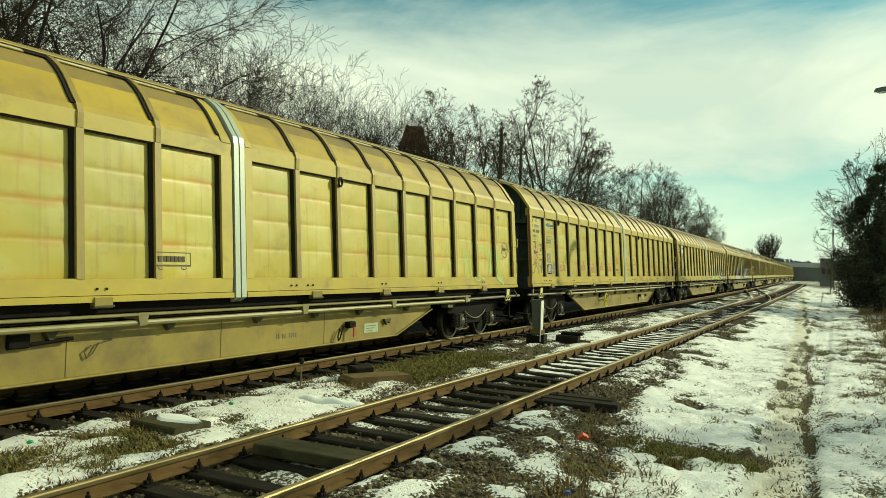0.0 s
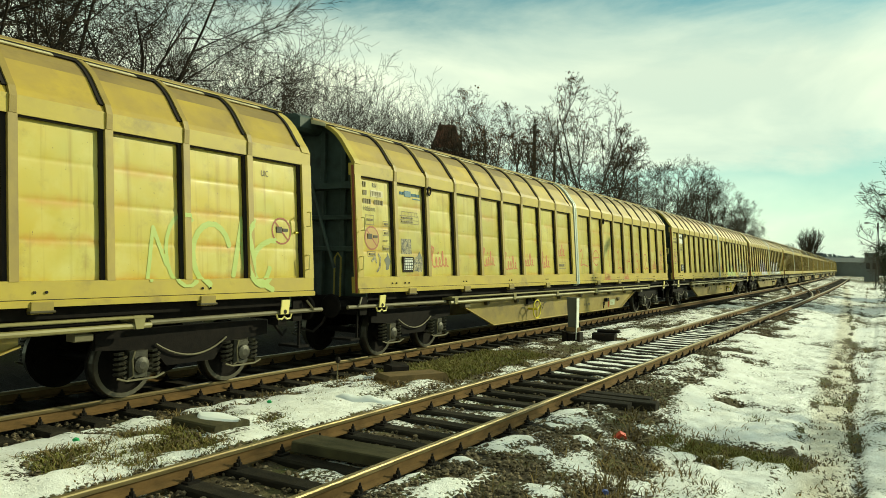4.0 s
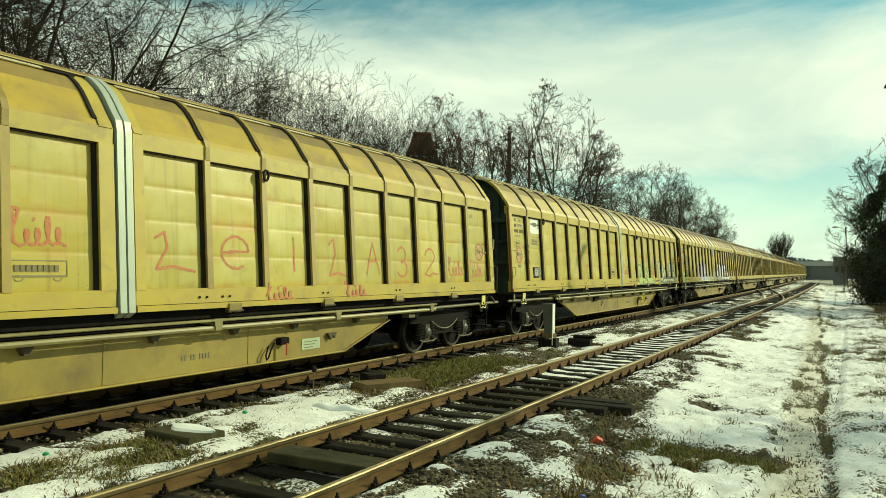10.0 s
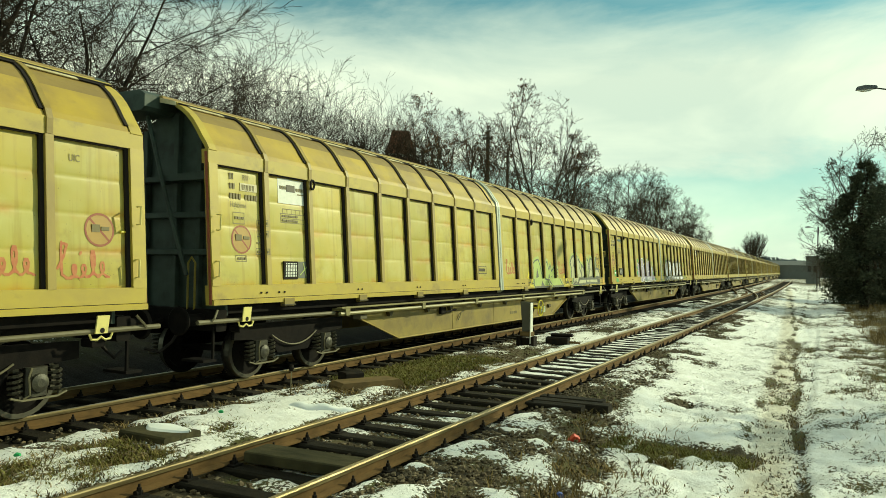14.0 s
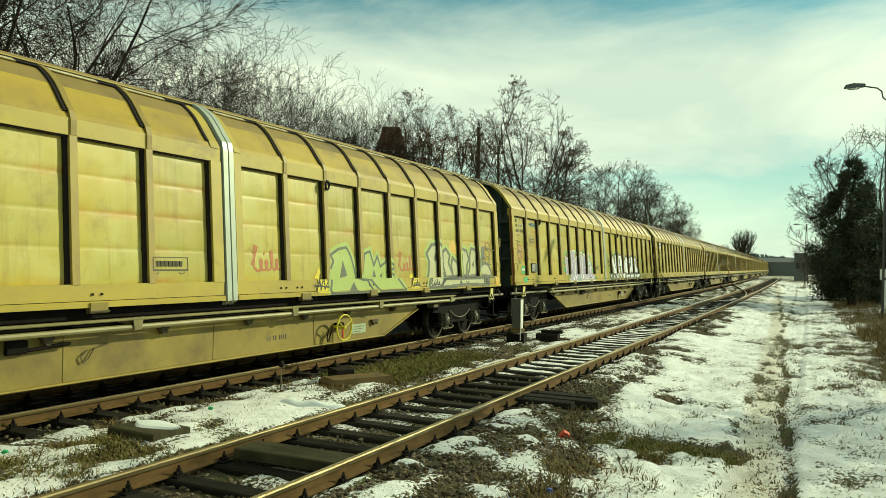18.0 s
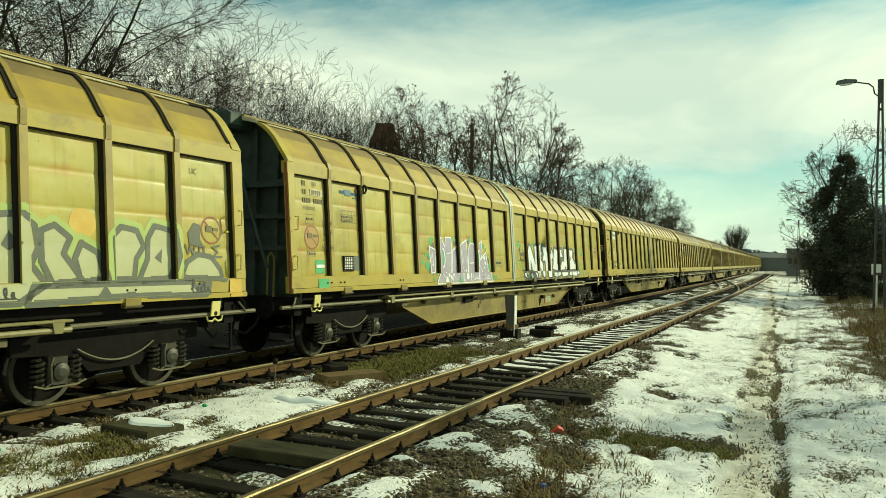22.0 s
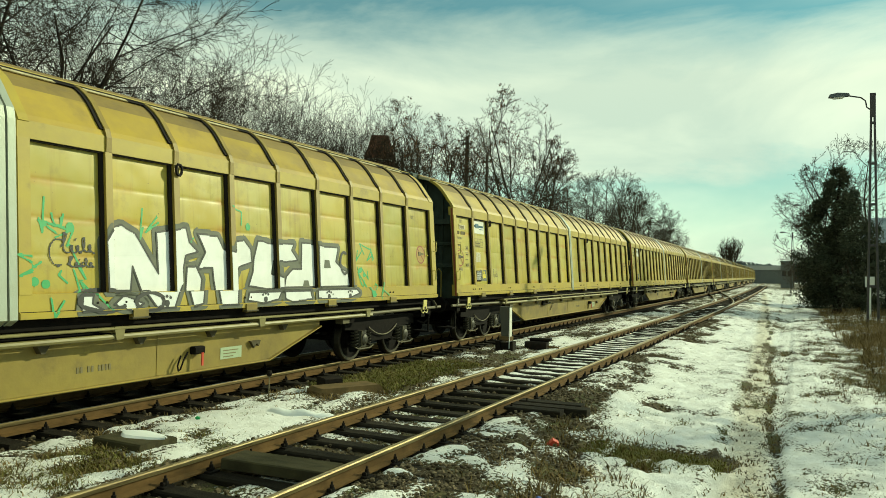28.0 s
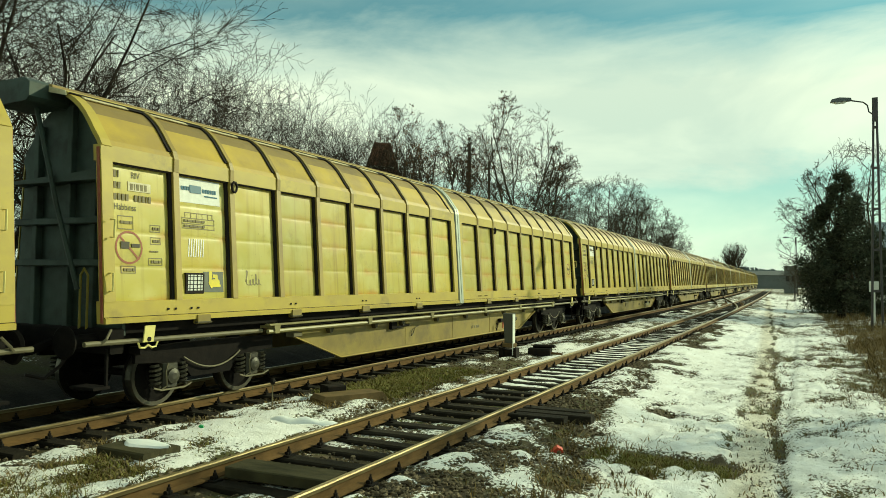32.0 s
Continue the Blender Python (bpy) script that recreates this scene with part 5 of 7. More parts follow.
def front_marks(k, dark=INK, logo="blue", off=0.12, faded=False):
    """Lettering of the leading panels: number lines as bars, type, warning circle, data table, label box."""
    w = WAGONS[k]
    o = off
    bars(w, [(0.12 + o, 3.36, 0.10, (0.045, 0.02))], INKGREY)
    words(w, "RIV", 0.42 + o, 3.32, 0.13, dark, 0.8)
    bars(w, [(0.12 + o, 3.20, 0.09, (0.045, 0.045, -0.12, 0.045, 0.02, 0.045, 0.045, 0.045)), (0.12 + o, 3.04, 0.09, (0.045, 0.045, 0.045, 0.045, -0.06, 0.045, 0.045, 0.045, 0.02, 0.045))], INKGREY)
    plate(w, "code_patch", 0.36 + o, 0.76 + o, 3.14, 3.27, CREAM, 0.009, "grey rubbed patch behind the lettering")
    words(w, "Habbinss", 0.12 + o, 2.86, 0.13, dark, 0.8)
    if k in (1, 2, 3):
        paint(w, "warning_disc", RUSTDISC, dots=[(0.36 + o, 2.34, 0.21)], cell=0.012, lift=0.003, label="faded rust-brown disc")
    paint(w, "warning_circle", SIGNRED, [ring(0.36 + o, 2.34, 0.22), [(0.20 + o, 2.50), (0.52 + o, 2.18)]], 0.030, cell=0.010, label="red crossed-out warning circle")
    bars(w, [(0.22 + o, 2.37, 0.10, (0.14,)), (0.40 + o, 2.37, 0.05, (0.14,))], dark)
    paint(w, "data_frames", INKGREY, [frame_box(0.18 + o, 0.44 + o, 2.60, 2.78), frame_box(0.74 + o, 0.92 + o, 2.58, 2.68), frame_box(0.74 + o, 0.92 + o, 2.40, 2.50), frame_box(0.70 + o, 0.94 + o, 2.10, 2.20), frame_box(0.22 + o, 0.46 + o, 1.98, 2.08)], 0.014, cell=0.012)
    bars(w, [(0.22 + o, 2.69, 0.04, (0.05, 0.08, 0.05)), (0.78 + o, 2.63, 0.04, (0.03, 0.04, 0.03)), (0.78 + o, 2.45, 0.04, (0.03, 0.04, 0.03)), (0.72 + o, 2.30, 0.02, (0.05, 0.04, 0.05)), (0.74 + o, 2.15, 0.04, (0.03, 0.08, 0.04)), (0.26 + o, 2.03, 0.04, (0.04, 0.09, 0.04))], INKGREY)
    y = 1.33 + o
    if logo == "white":
        plate(w, "logo_label", y - 0.03, y + 0.78, 3.02, 3.46, PAPERW, label="white sticker with plain logo shapes")
    z = 3.30
    bars(w, [(y + 0.02, z, 0.06, (0.04, 0.04, 0.02, 0.02)), (y + 0.46, z - 0.01, 0.06, (0.05, 0.03, 0.04, 0.03, 0.04, 0.03)), (y + 0.5, z - 0.09, 0.02, (0.28,))], BLUE if logo == "blue" else INKGREY, 0.010)
    xb = plate(w, "logo_block", y + 0.20, y + 0.43, z - 0.06, z + 0.06, BLUE if logo == "blue" else INK, 0.011, "plain slanted logo block")
    paint(w, "data_table", INKGREY, [frame_box(y + 0.08, y + 0.66, 2.84, 2.92), frame_box(y + 0.02, y + 0.70, 2.68, 2.84), [(y + 0.02, 2.76), (y + 0.70, 2.76)]] + [[(y + q, 2.84), (y + q, 2.92)] for q in (0.20, 0.32, 0.44, 0.56)], 0.014, cell=0.012)
    bars(w, [(y + 0.06, 2.80, 0.035, (0.06, 0.1, 0.05, 0.12, 0.06)), (y + 0.06, 2.72, 0.035, (0.1, 0.06, 0.08, 0.1, 0.05))], INKGREY)
    box_ = part("label_box", Shape().box(relief_x(1.6, 1.9) - 0.01, relief_x(1.6, 1.9) + 0.03, y + 0.04, y + 0.42, 1.68, 2.00, 0.01), MATTBLACK, w, "dark mesh-covered label holder")
    part("label_sheet", Shape().box(relief_x(1.6, 1.9) + 0.031, relief_x(1.6, 1.9) + 0.035, y + 0.08, y + 0.38, 1.73, 1.97), PAPERW, box_)
    wires = Shape()
    for q in range(4):
        wires.box(relief_x(1.6, 1.9) + 0.036, relief_x(1.6, 1.9) + 0.041, y + 0.08 + 0.075 * (q + 0.5) - 0.004, y + 0.08 + 0.075 * (q + 0.5) + 0.004, 1.73, 1.97)
        wires.box(relief_x(1.6, 1.9) + 0.036, relief_x(1.6, 1.9) + 0.041, y + 0.08, y + 0.38, 1.76 + 0.06 * q, 1.768 + 0.06 * q)
    tagged(part("wire_mesh", wires, MATTBLACK, box_), kind="stuff")
    return y


def rear_marks(k, dark=INKGREY):
    w = WAGONS[k]
    words(w, "UIC", 21.37, 3.22, 0.13, dark, 0.75)
    if k in (1, 3):
        paint(w, "warning_disc", RUSTDISC, dots=[(21.45 + REAR_SHIFT, 2.36, 0.20)], cell=0.012, lift=0.003, label="faded rust-brown disc")
    paint(w, "warning_circle", SIGNRED, rear([ring(21.45, 2.36, 0.21), [(21.30, 2.51), (21.60, 2.21)]]), 0.030, cell=0.010, label="red crossed-out warning circle")
    bars(w, [(21.68, 2.38, 0.10, (0.12,)), (21.82, 2.38, 0.05, (0.12,))], dark)


def owner_plate(k, y=9.62, dark=INKGREY):
    w = WAGONS[k]
    paint(w, "owner_mark", dark, [frame_box(y, y + 0.72, 1.78, 1.97), arc(y + 0.12, 1.755, 0.05, 0.03, 180, 360, 6), arc(y + 0.60, 1.755, 0.05, 0.03, 180, 360, 6)], 0.016, cell=0.012, label="outlined owner's mark with plain bars")
    bars(w, [(y + 0.07, 1.875, 0.08, (0.05, 0.05, 0.05, 0.05, 0.05, 0.05, 0.05, 0.05))], dark)


def hand_wheel(k, y, mat=YELLOW):
    w = WAGONS[k]
    hw = part("hand_wheel", Shape().tube([(1.40, y + 0.25 * math.cos(a), 0.66 + 0.25 * math.sin(a)) for a in [2 * math.pi * q / 20 for q in range(21)]], 0.018, 6), mat, w, "yellow brake hand wheel")
    for a in (0.5, 2.6, 4.7):
        part("spoke", Shape().tube([(1.40, y, 0.66), (1.40, y + 0.25 * math.cos(a), 0.66 + 0.25 * math.sin(a))], 0.013, 5), mat, hw)
    part("hub", Shape().lathe([(1.14, 0.03), (1.42, 0.03), (1.43, 0.02)], (0, y, 0.66), 0, 8), mat, hw)


def glyph(ch, y, z, w, h):
    """Plain stroke letters for hand-sprayed signs."""
    g = {"C": [arc(0.55, 0.5, 0.5, 0.5, 50, 310)], "E": [[(0.05, 0.5), (0.95, 0.55)] + arc(0.5, 0.5, 0.47, 0.5, 8, 300)], "1": [[(0.5, 0), (0.5, 1)]],
         "L": [[(0.15, 0.85), (0.35, 1.0), (0.4, 0.6), (0.15, 0.05), (0.5, 0.12), (1.0, 0.0)]], "A": [[(0, 0), (0.5, 1), (1, 0)], [(0.2, 0.4), (0.8, 0.4)]],
         "3": [arc(0.45, 0.75, 0.4, 0.25, 150, -90) + arc(0.45, 0.27, 0.5, 0.27, 90, -150)], "2": [arc(0.45, 0.72, 0.35, 0.28, 170, -30) + [(0.05, 0.08), (0.4, 0.0), (0.6, 0.1), (1.05, 0.08)]]}[ch]
    return [[(y + (a - 0.5) * w, z + (b - 0.5) * h) for a, b in line] for line in g]


for _w in WAGONS[:6]:
    _s = Shape()
    for _q in range(10):
        if _q not in (2, 5):
            _s.box(1.141, 1.146, 12.25 + 0.055 * _q, 12.285 + 0.055 * _q, 0.55, 0.63)
    tagged(part("lettering", _s, INKGREY, _w), kind="stuff")

# first wagon: owner's mark, a washed-out mint scrawl at its tail
owner_plate(0, 9.55, INK)
rear_marks(0, INK)
paint(WAGONS[0], "faded_paint", SPRAYM, rear([arc(20.0, 1.95, 0.35, 0.45, 20, 250), arc(20.9, 2.0, 0.3, 0.5, 100, 330), [(20.4, 1.65), (20.6, 2.5), (20.8, 1.7)], arc(21.3, 1.8, 0.5, 0.4, 90, 250)]), 0.09, label="washed-out mint graffiti scrawl")
paint(WAGONS[0], "faded_paint", SPRAYM, rear([arc(19.5, 2.0, 0.3, 0.5, 60, 300), [(18.9, 1.6), (19.0, 2.3), (19.2, 1.8)]]), 0.06)

# second wagon: red scrawls and big sprayed signs
_y = front_marks(1)
paint(WAGONS[1], "peeled_sticker", STICKER, polys=[[(_y + 0.03, 2.06), (_y + 0.02, 2.36), (_y + 0.39, 2.37), (_y + 0.40, 2.05)]], cell=0.014, label="square peeled sticker, mottled dark and cream")
paint(WAGONS[1], "peeled_sticker", STICKER, polys=[[(_y + 0.46, 1.71), (_y + 0.45, 1.86), (_y + 0.52, 1.99), (_y + 0.64, 2.02), (_y + 0.80, 1.94), (_y + 0.81, 1.80), (_y + 0.76, 1.68)]], cell=0.014, label="torn peeled sticker, mottled dark and cream")
paint(WAGONS[1], "chipped_patch", PATCH, polys=[[(_y + 0.60, 2.0), (_y + 0.70, 2.12), (_y + 0.80, 1.98), (_y + 0.74, 1.90)], [(0.90, 1.72), (0.92, 1.82), (0.86, 1.93), (0.95, 1.99), (0.98, 2.07), (1.08, 1.90), (1.02, 1.80), (1.0, 1.74)]], cell=0.014, label="small grey chips of old paint")
paint(WAGONS[1], "peeled_sticker", STICKER, [[(0.46, 1.90), (0.56, 1.98), (0.60, 1.88)], [(0.62, 1.70), (0.70, 1.78), (0.74, 1.96), (0.68, 2.02)]], 0.045, cell=0.014)
for _n, (_sy, _sz, _sw) in enumerate(((2.95, 1.93, 0.75), (5.30, 1.97, 0.65), (6.55, 1.88, 0.80), (7.65, 1.97, 0.8), (8.80, 1.93, 0.78), (10.05, 2.28, 0.72), (20.50, 1.90, 0.80), (21.55, 1.87, 0.75))):
    paint(WAGONS[1], "red_scrawl", RED, scribble(_sy, _sz, _sw, 0.46, _n), 0.036, cell=0.018, label="red sprayed handwritten scrawl")
for _ch, _sy, _sz, _w, _h in (("L", 12.02, 2.12, 0.80, 0.55), ("E", 13.25, 2.14, 0.62, 0.5), ("1", 14.62, 2.14, 0.3, 0.55), ("L", 15.85, 2.10, 0.72, 0.72), ("A", 17.0, 2.12, 0.45, 0.62), ("3", 18.1, 2.06, 0.40, 0.62), ("2", 19.3, 2.06, 0.60, 0.62)):
    paint(WAGONS[1], "red_sign", RED, glyph(_ch, _sy, _sz, _w, _h), 0.04, cell=0.018, label="large red sprayed sign")
for _sy in (14.15, 16.3):
    paint(WAGONS[1], "red_scrawl", RED, scribble(_sy, 1.47, 0.66, 0.28, int(_sy)), 0.034, cell=0.018)
owner_plate(1, 9.70)
rear_marks(1)
hand_wheel(1, 7.80)

# third wagon: white sticker, pale green and grey letter blocks
_y = front_marks(2, INKGREY, "white", 0.30)
plate(WAGONS[2], "green_panel", _y + 0.45, _y + 0.80, 1.70, 2.00, PATCH, label="dark green panel with a pale cross")
paint(WAGONS[2], "pale_cross", SPRAYM, [[(_y + 0.50, 1.76), (_y + 0.74, 1.94)], [(_y + 0.60, 1.96), (_y + 0.66, 1.74)]], 0.02, cell=0.012, lift=0.012)
owner_plate(2, 9.65, INK)
rear_marks(2)
hand_wheel(2, 14.22)
for _n, (_sy, _sw) in enumerate(((12.15, 0.75), (17.05, 0.8))):
    paint(WAGONS[2], "red_scrawl", RED, scribble(_sy, 1.9, _sw, 0.44, 20 + _n), 0.04, cell=0.018, label="red sprayed handwritten scrawl")
_pale = ([(13.55, 1.34), (13.62, 1.72), (13.78, 1.95), (13.70, 2.08), (13.98, 2.20), (14.25, 2.24), (14.40, 2.05), (14.52, 1.75), (14.56, 1.60), (14.85, 1.58), (15.1, 1.34)],
         [(14.78, 1.62), (14.92, 2.12), (15.12, 2.18), (15.26, 1.88), (15.42, 2.08), (15.52, 1.85), (15.80, 1.98), (16.02, 1.86), (15.78, 1.74), (16.12, 1.60), (16.45, 1.34), (15.35, 1.34), (15.0, 1.58)])
paint(WAGONS[2], "green_halo", SPRAYM, rear([_p + _p[:1] for _p in _pale]), 0.20, label="yellow-green sprayed halo")
for _poly in rear(_pale):
    paint(WAGONS[2], "block_paint", SPRAYM, polys=[_poly], lift=0.006, label="pale green graffiti letter block")
    paint(WAGONS[2], "block_outline", PATCH, [_poly + _poly[:1]], 0.055, cell=0.018, lift=0.008)
paint(WAGONS[2], "block_outline", PATCH, polys=rear([[(13.98, 1.62), (14.10, 1.98), (14.24, 1.66)], [(14.15, 1.34), (14.35, 1.54), (14.5, 1.34)], [(15.18, 1.62), (15.25, 1.80), (15.34, 1.62)], [(15.45, 1.66), (15.6, 1.72), (15.56, 1.60)]]), cell=0.018, lift=0.009)
_grey = ([(17.60, 1.36), (17.75, 1.70), (17.80, 2.0), (17.68, 2.18), (17.95, 2.40), (18.28, 2.44), (18.48, 2.30), (18.52, 2.02), (18.42, 1.82), (18.60, 1.60), (18.2, 1.36)],
         [(18.56, 1.86), (18.56, 2.24), (18.74, 2.32), (18.96, 2.16), (18.86, 1.96), (19.12, 1.62), (18.7, 1.58)],
         [(19.02, 1.90), (19.12, 2.10), (19.36, 1.98), (19.46, 1.62), (19.1, 1.60)],
         [(19.58, 2.18), (19.74, 2.34), (20.0, 2.30), (20.12, 2.08), (19.98, 1.90), (19.94, 1.62), (19.60, 1.62)],
         [(20.18, 1.90), (20.20, 2.20), (20.32, 2.38), (20.64, 2.32), (20.72, 1.95), (20.58, 1.62), (20.02, 1.60)],
         [(20.80, 1.62), (20.92, 1.86), (21.15, 1.98), (21.42, 1.94), (21.62, 1.74), (21.66, 1.60)],
         [(18.3, 1.34), (18.4, 1.56), (20.9, 1.56), (21.2, 1.36), (19.8, 1.40)])
paint(WAGONS[2], "green_halo", SPRAYM, rear([_p + _p[:1] for _p in _grey[:5]]), 0.24, label="yellow-green sprayed halo")
for _poly in rear(_grey):
    paint(WAGONS[2], "block_paint", SPRAYP, polys=[_poly], lift=0.006, label="grey-cream graffiti letter block")
    paint(WAGONS[2], "block_outline", PATCH, [_poly + _poly[:1]], 0.085, cell=0.018, lift=0.008)
paint(WAGONS[2], "block_outline", PATCH, polys=rear([[(18.05, 2.05), (18.15, 2.22), (18.28, 2.08), (18.15, 1.98)], [(19.25, 1.34), (19.4, 1.56), (19.55, 1.34)], [(20.3, 1.92), (20.45, 2.05), (20.42, 1.84)], [(21.0, 1.36), (21.1, 1.56), (21.35, 1.56), (21.3, 1.36)]]), cell=0.018, lift=0.009)
paint(WAGONS[2], "orange_spray", SPRAYO, dots=[(19.15 + REAR_SHIFT, 2.36, 0.20)], lift=0.003, label="orange sprayed disc")
for _poly in rear([[(13.1, 1.34), (13.15, 1.62), (13.3, 1.85), (13.45, 1.55), (13.5, 1.34)], [(16.75, 1.36), (16.80, 1.66), (16.95, 1.72), (17.1, 1.58), (17.1, 1.36)]]):
    paint(WAGONS[2], "yellow_spray", YELLOW, polys=[_poly], label="bright yellow sprayed blot")
paint(WAGONS[2], "black_scrawl", SPRAYK, rear([[(13.1, 1.36), (13.2, 1.62), (13.24, 1.40), (13.34, 1.70), (13.36, 1.42), (13.48, 1.58)], [(13.05, 1.50), (13.5, 1.46)], *scribble(16.95, 1.47, 0.4, 0.2, 6), *scribble(17.95, 1.46, 0.5, 0.18, 7), *scribble(21.1, 1.46, 0.4, 0.2, 8)]), 0.022, cell=0.018, lift=0.011)
paint(WAGONS[2], "dark_figure", PATCH, polys=rear([[(20.98, 2.12), (20.95, 2.30), (21.08, 2.46), (21.22, 2.44), (21.20, 2.22), (21.28, 2.08)]]), cell=0.016, lift=0.008)
paint(WAGONS[2], "black_scrawl", PATCH, rear([[(20.9, 2.12), (20.95, 1.98), (21.0, 2.10), (21.05, 1.98), (21.1, 2.12)], [(21.16, 1.96), (21.2, 2.10)], [(21.28, 2.10), (21.27, 1.96), (21.4, 1.98)], [(21.62, 2.12), (21.46, 2.10), (21.58, 2.02), (21.46, 1.94), (21.66, 1.94)]]), 0.030, cell=0.016, lift=0.010)
paint(WAGONS[2], "orange_spray", SPRAYO, polys=rear([[(21.72, 1.31), (21.74, 1.58), (22.0, 1.58), (22.0, 1.31)]]), lift=0.009)

# fourth wagon: lilac piece with green dots, big white piece, green lines
_y = front_marks(3, INKGREY, "blue", 0.30)
plate(WAGONS[3], "grey_panel", _y + 0.45, _y + 0.82, 1.70, 2.00, PATCH)
rear_marks(3)
paint(WAGONS[3], "green_box", SPRAYG, polys=[[(0.74, 1.66), (0.74, 1.92), (1.04, 1.92), (1.04, 1.66)], [(0.72, 1.38), (0.72, 1.55), (1.06, 1.55), (1.06, 1.38)]], label="green sprayed boxes")
plate(WAGONS[3], "white_bar", 0.76, 1.02, 1.76, 1.82, SPRAYW, 0.012)
_lilac = ([(5.52, 2.28), (5.86, 2.20), (5.80, 1.62), (5.60, 1.60)],
          [(5.98, 2.50), (6.22, 2.50), (6.42, 2.28), (6.46, 2.54), (6.82, 2.53), (6.80, 1.95), (6.72, 1.60), (6.52, 1.34), (5.72, 1.34), (5.96, 1.62)],
          [(6.86, 2.18), (7.22, 2.36), (7.32, 1.62), (7.36, 1.34), (6.62, 1.34), (6.82, 1.70)],
          [(7.36, 2.36), (7.78, 2.50), (7.84, 1.62), (7.80, 1.34), (7.40, 1.34)],
          [(7.88, 2.22), (8.04, 2.42), (8.30, 2.40), (8.40, 1.62), (8.40, 1.34), (7.86, 1.34)],
          [(8.44, 2.18), (8.60, 2.36), (8.86, 2.52), (8.86, 2.10), (8.72, 1.96), (9.15, 2.18), (9.26, 1.70), (9.36, 1.34), (8.44, 1.34)])
for _poly in _lilac:
    paint(WAGONS[3], "lilac_block", SPRAYL, polys=[_poly], lift=0.005, label="lilac graffiti letter block")
    paint(WAGONS[3], "white_outline", SPRAYW, [_poly + _poly[:1]], 0.038, cell=0.016, lift=0.008)
for _line in ([(5.68, 2.12), (5.72, 1.80), (5.64, 1.82), (5.62, 2.08)], [(6.50, 2.10), (6.78, 2.14)], [(6.05, 1.62), (6.30, 1.40)], [(7.50, 2.20), (7.56, 1.74)], [(7.95, 1.86), (8.34, 1.88)], [(8.62, 1.84), (8.84, 1.62)], [(7.34, 1.95), (7.62, 1.60)]):
    paint(WAGONS[3], "white_line", SPRAYW, [_line], 0.024, cell=0.016, lift=0.009)
for _ring in (arc(6.28, 2.0, 0.11, 0.24, 0, 360, 20), arc(8.38, 2.0, 0.07, 0.22, 0, 360, 20)):
    paint(WAGONS[3], "white_ring", SPRAYW, [_ring], 0.05, cell=0.014, lift=0.010)
paint(WAGONS[3], "green_eye", SPRAYG, polys=[arc(6.28, 2.0, 0.09, 0.20, 0, 350, 18), arc(8.38, 2.0, 0.05, 0.18, 0, 350, 18), [(7.02, 1.34), (7.12, 1.56), (7.24, 1.34)]], cell=0.014, lift=0.011)
paint(WAGONS[3], "white_bubbles", SPRAYW, dots=[(6.44, 1.56, 0.06), (6.30, 1.42, 0.10), (6.56, 1.50, 0.05), (7.62, 1.50, 0.09), (7.70, 1.66, 0.04), (9.0, 2.02, 0.06), (9.06, 1.86, 0.05), (9.0, 1.74, 0.03)], cell=0.016, lift=0.010)
paint(WAGONS[3], "white_scrawl", SPRAYW, scribble(8.15, 1.46, 0.40, 0.16, 61) + scribble(9.0, 1.46, 0.42, 0.18, 62), 0.018, cell=0.014, lift=0.010)
_r = random.Random(9)
paint(WAGONS[3], "green_dots", SPRAYG, dots=[(5.13, 1.88, 0.07), (5.34, 2.06, 0.06), (5.53, 2.05, 0.085), (5.40, 1.80, 0.11), (5.62, 2.42, 0.09), (5.74, 2.46, 0.04), (5.60, 1.46, 0.05), (5.75, 1.60, 0.05), (6.05, 1.38, 0.07), (6.92, 2.50, 0.07), (7.15, 2.42, 0.05), (8.02, 2.52, 0.06), (8.18, 2.50, 0.05),
      (8.98, 2.36, 0.07), (9.14, 2.26, 0.05), (9.24, 2.06, 0.06), (9.36, 1.76, 0.09), (9.50, 1.44, 0.08), (9.70, 1.46, 0.05), (8.75, 1.40, 0.06), (8.15, 1.36, 0.05)], lift=0.004, label="bright green sprayed dots")
paint(WAGONS[3], "dark_dots", PATCH, dots=[(5.46, 2.00, 0.06), (5.58, 1.72, 0.15), (5.72, 2.28, 0.10), (5.44, 2.22, 0.04), (5.92, 1.44, 0.10), (7.02, 2.38, 0.08), (7.10, 2.54, 0.04), (7.92, 2.44, 0.06), (9.10, 2.12, 0.06), (9.26, 1.92, 0.12), (9.44, 1.62, 0.05)], lift=0.0035, label="dark green sprayed dots")
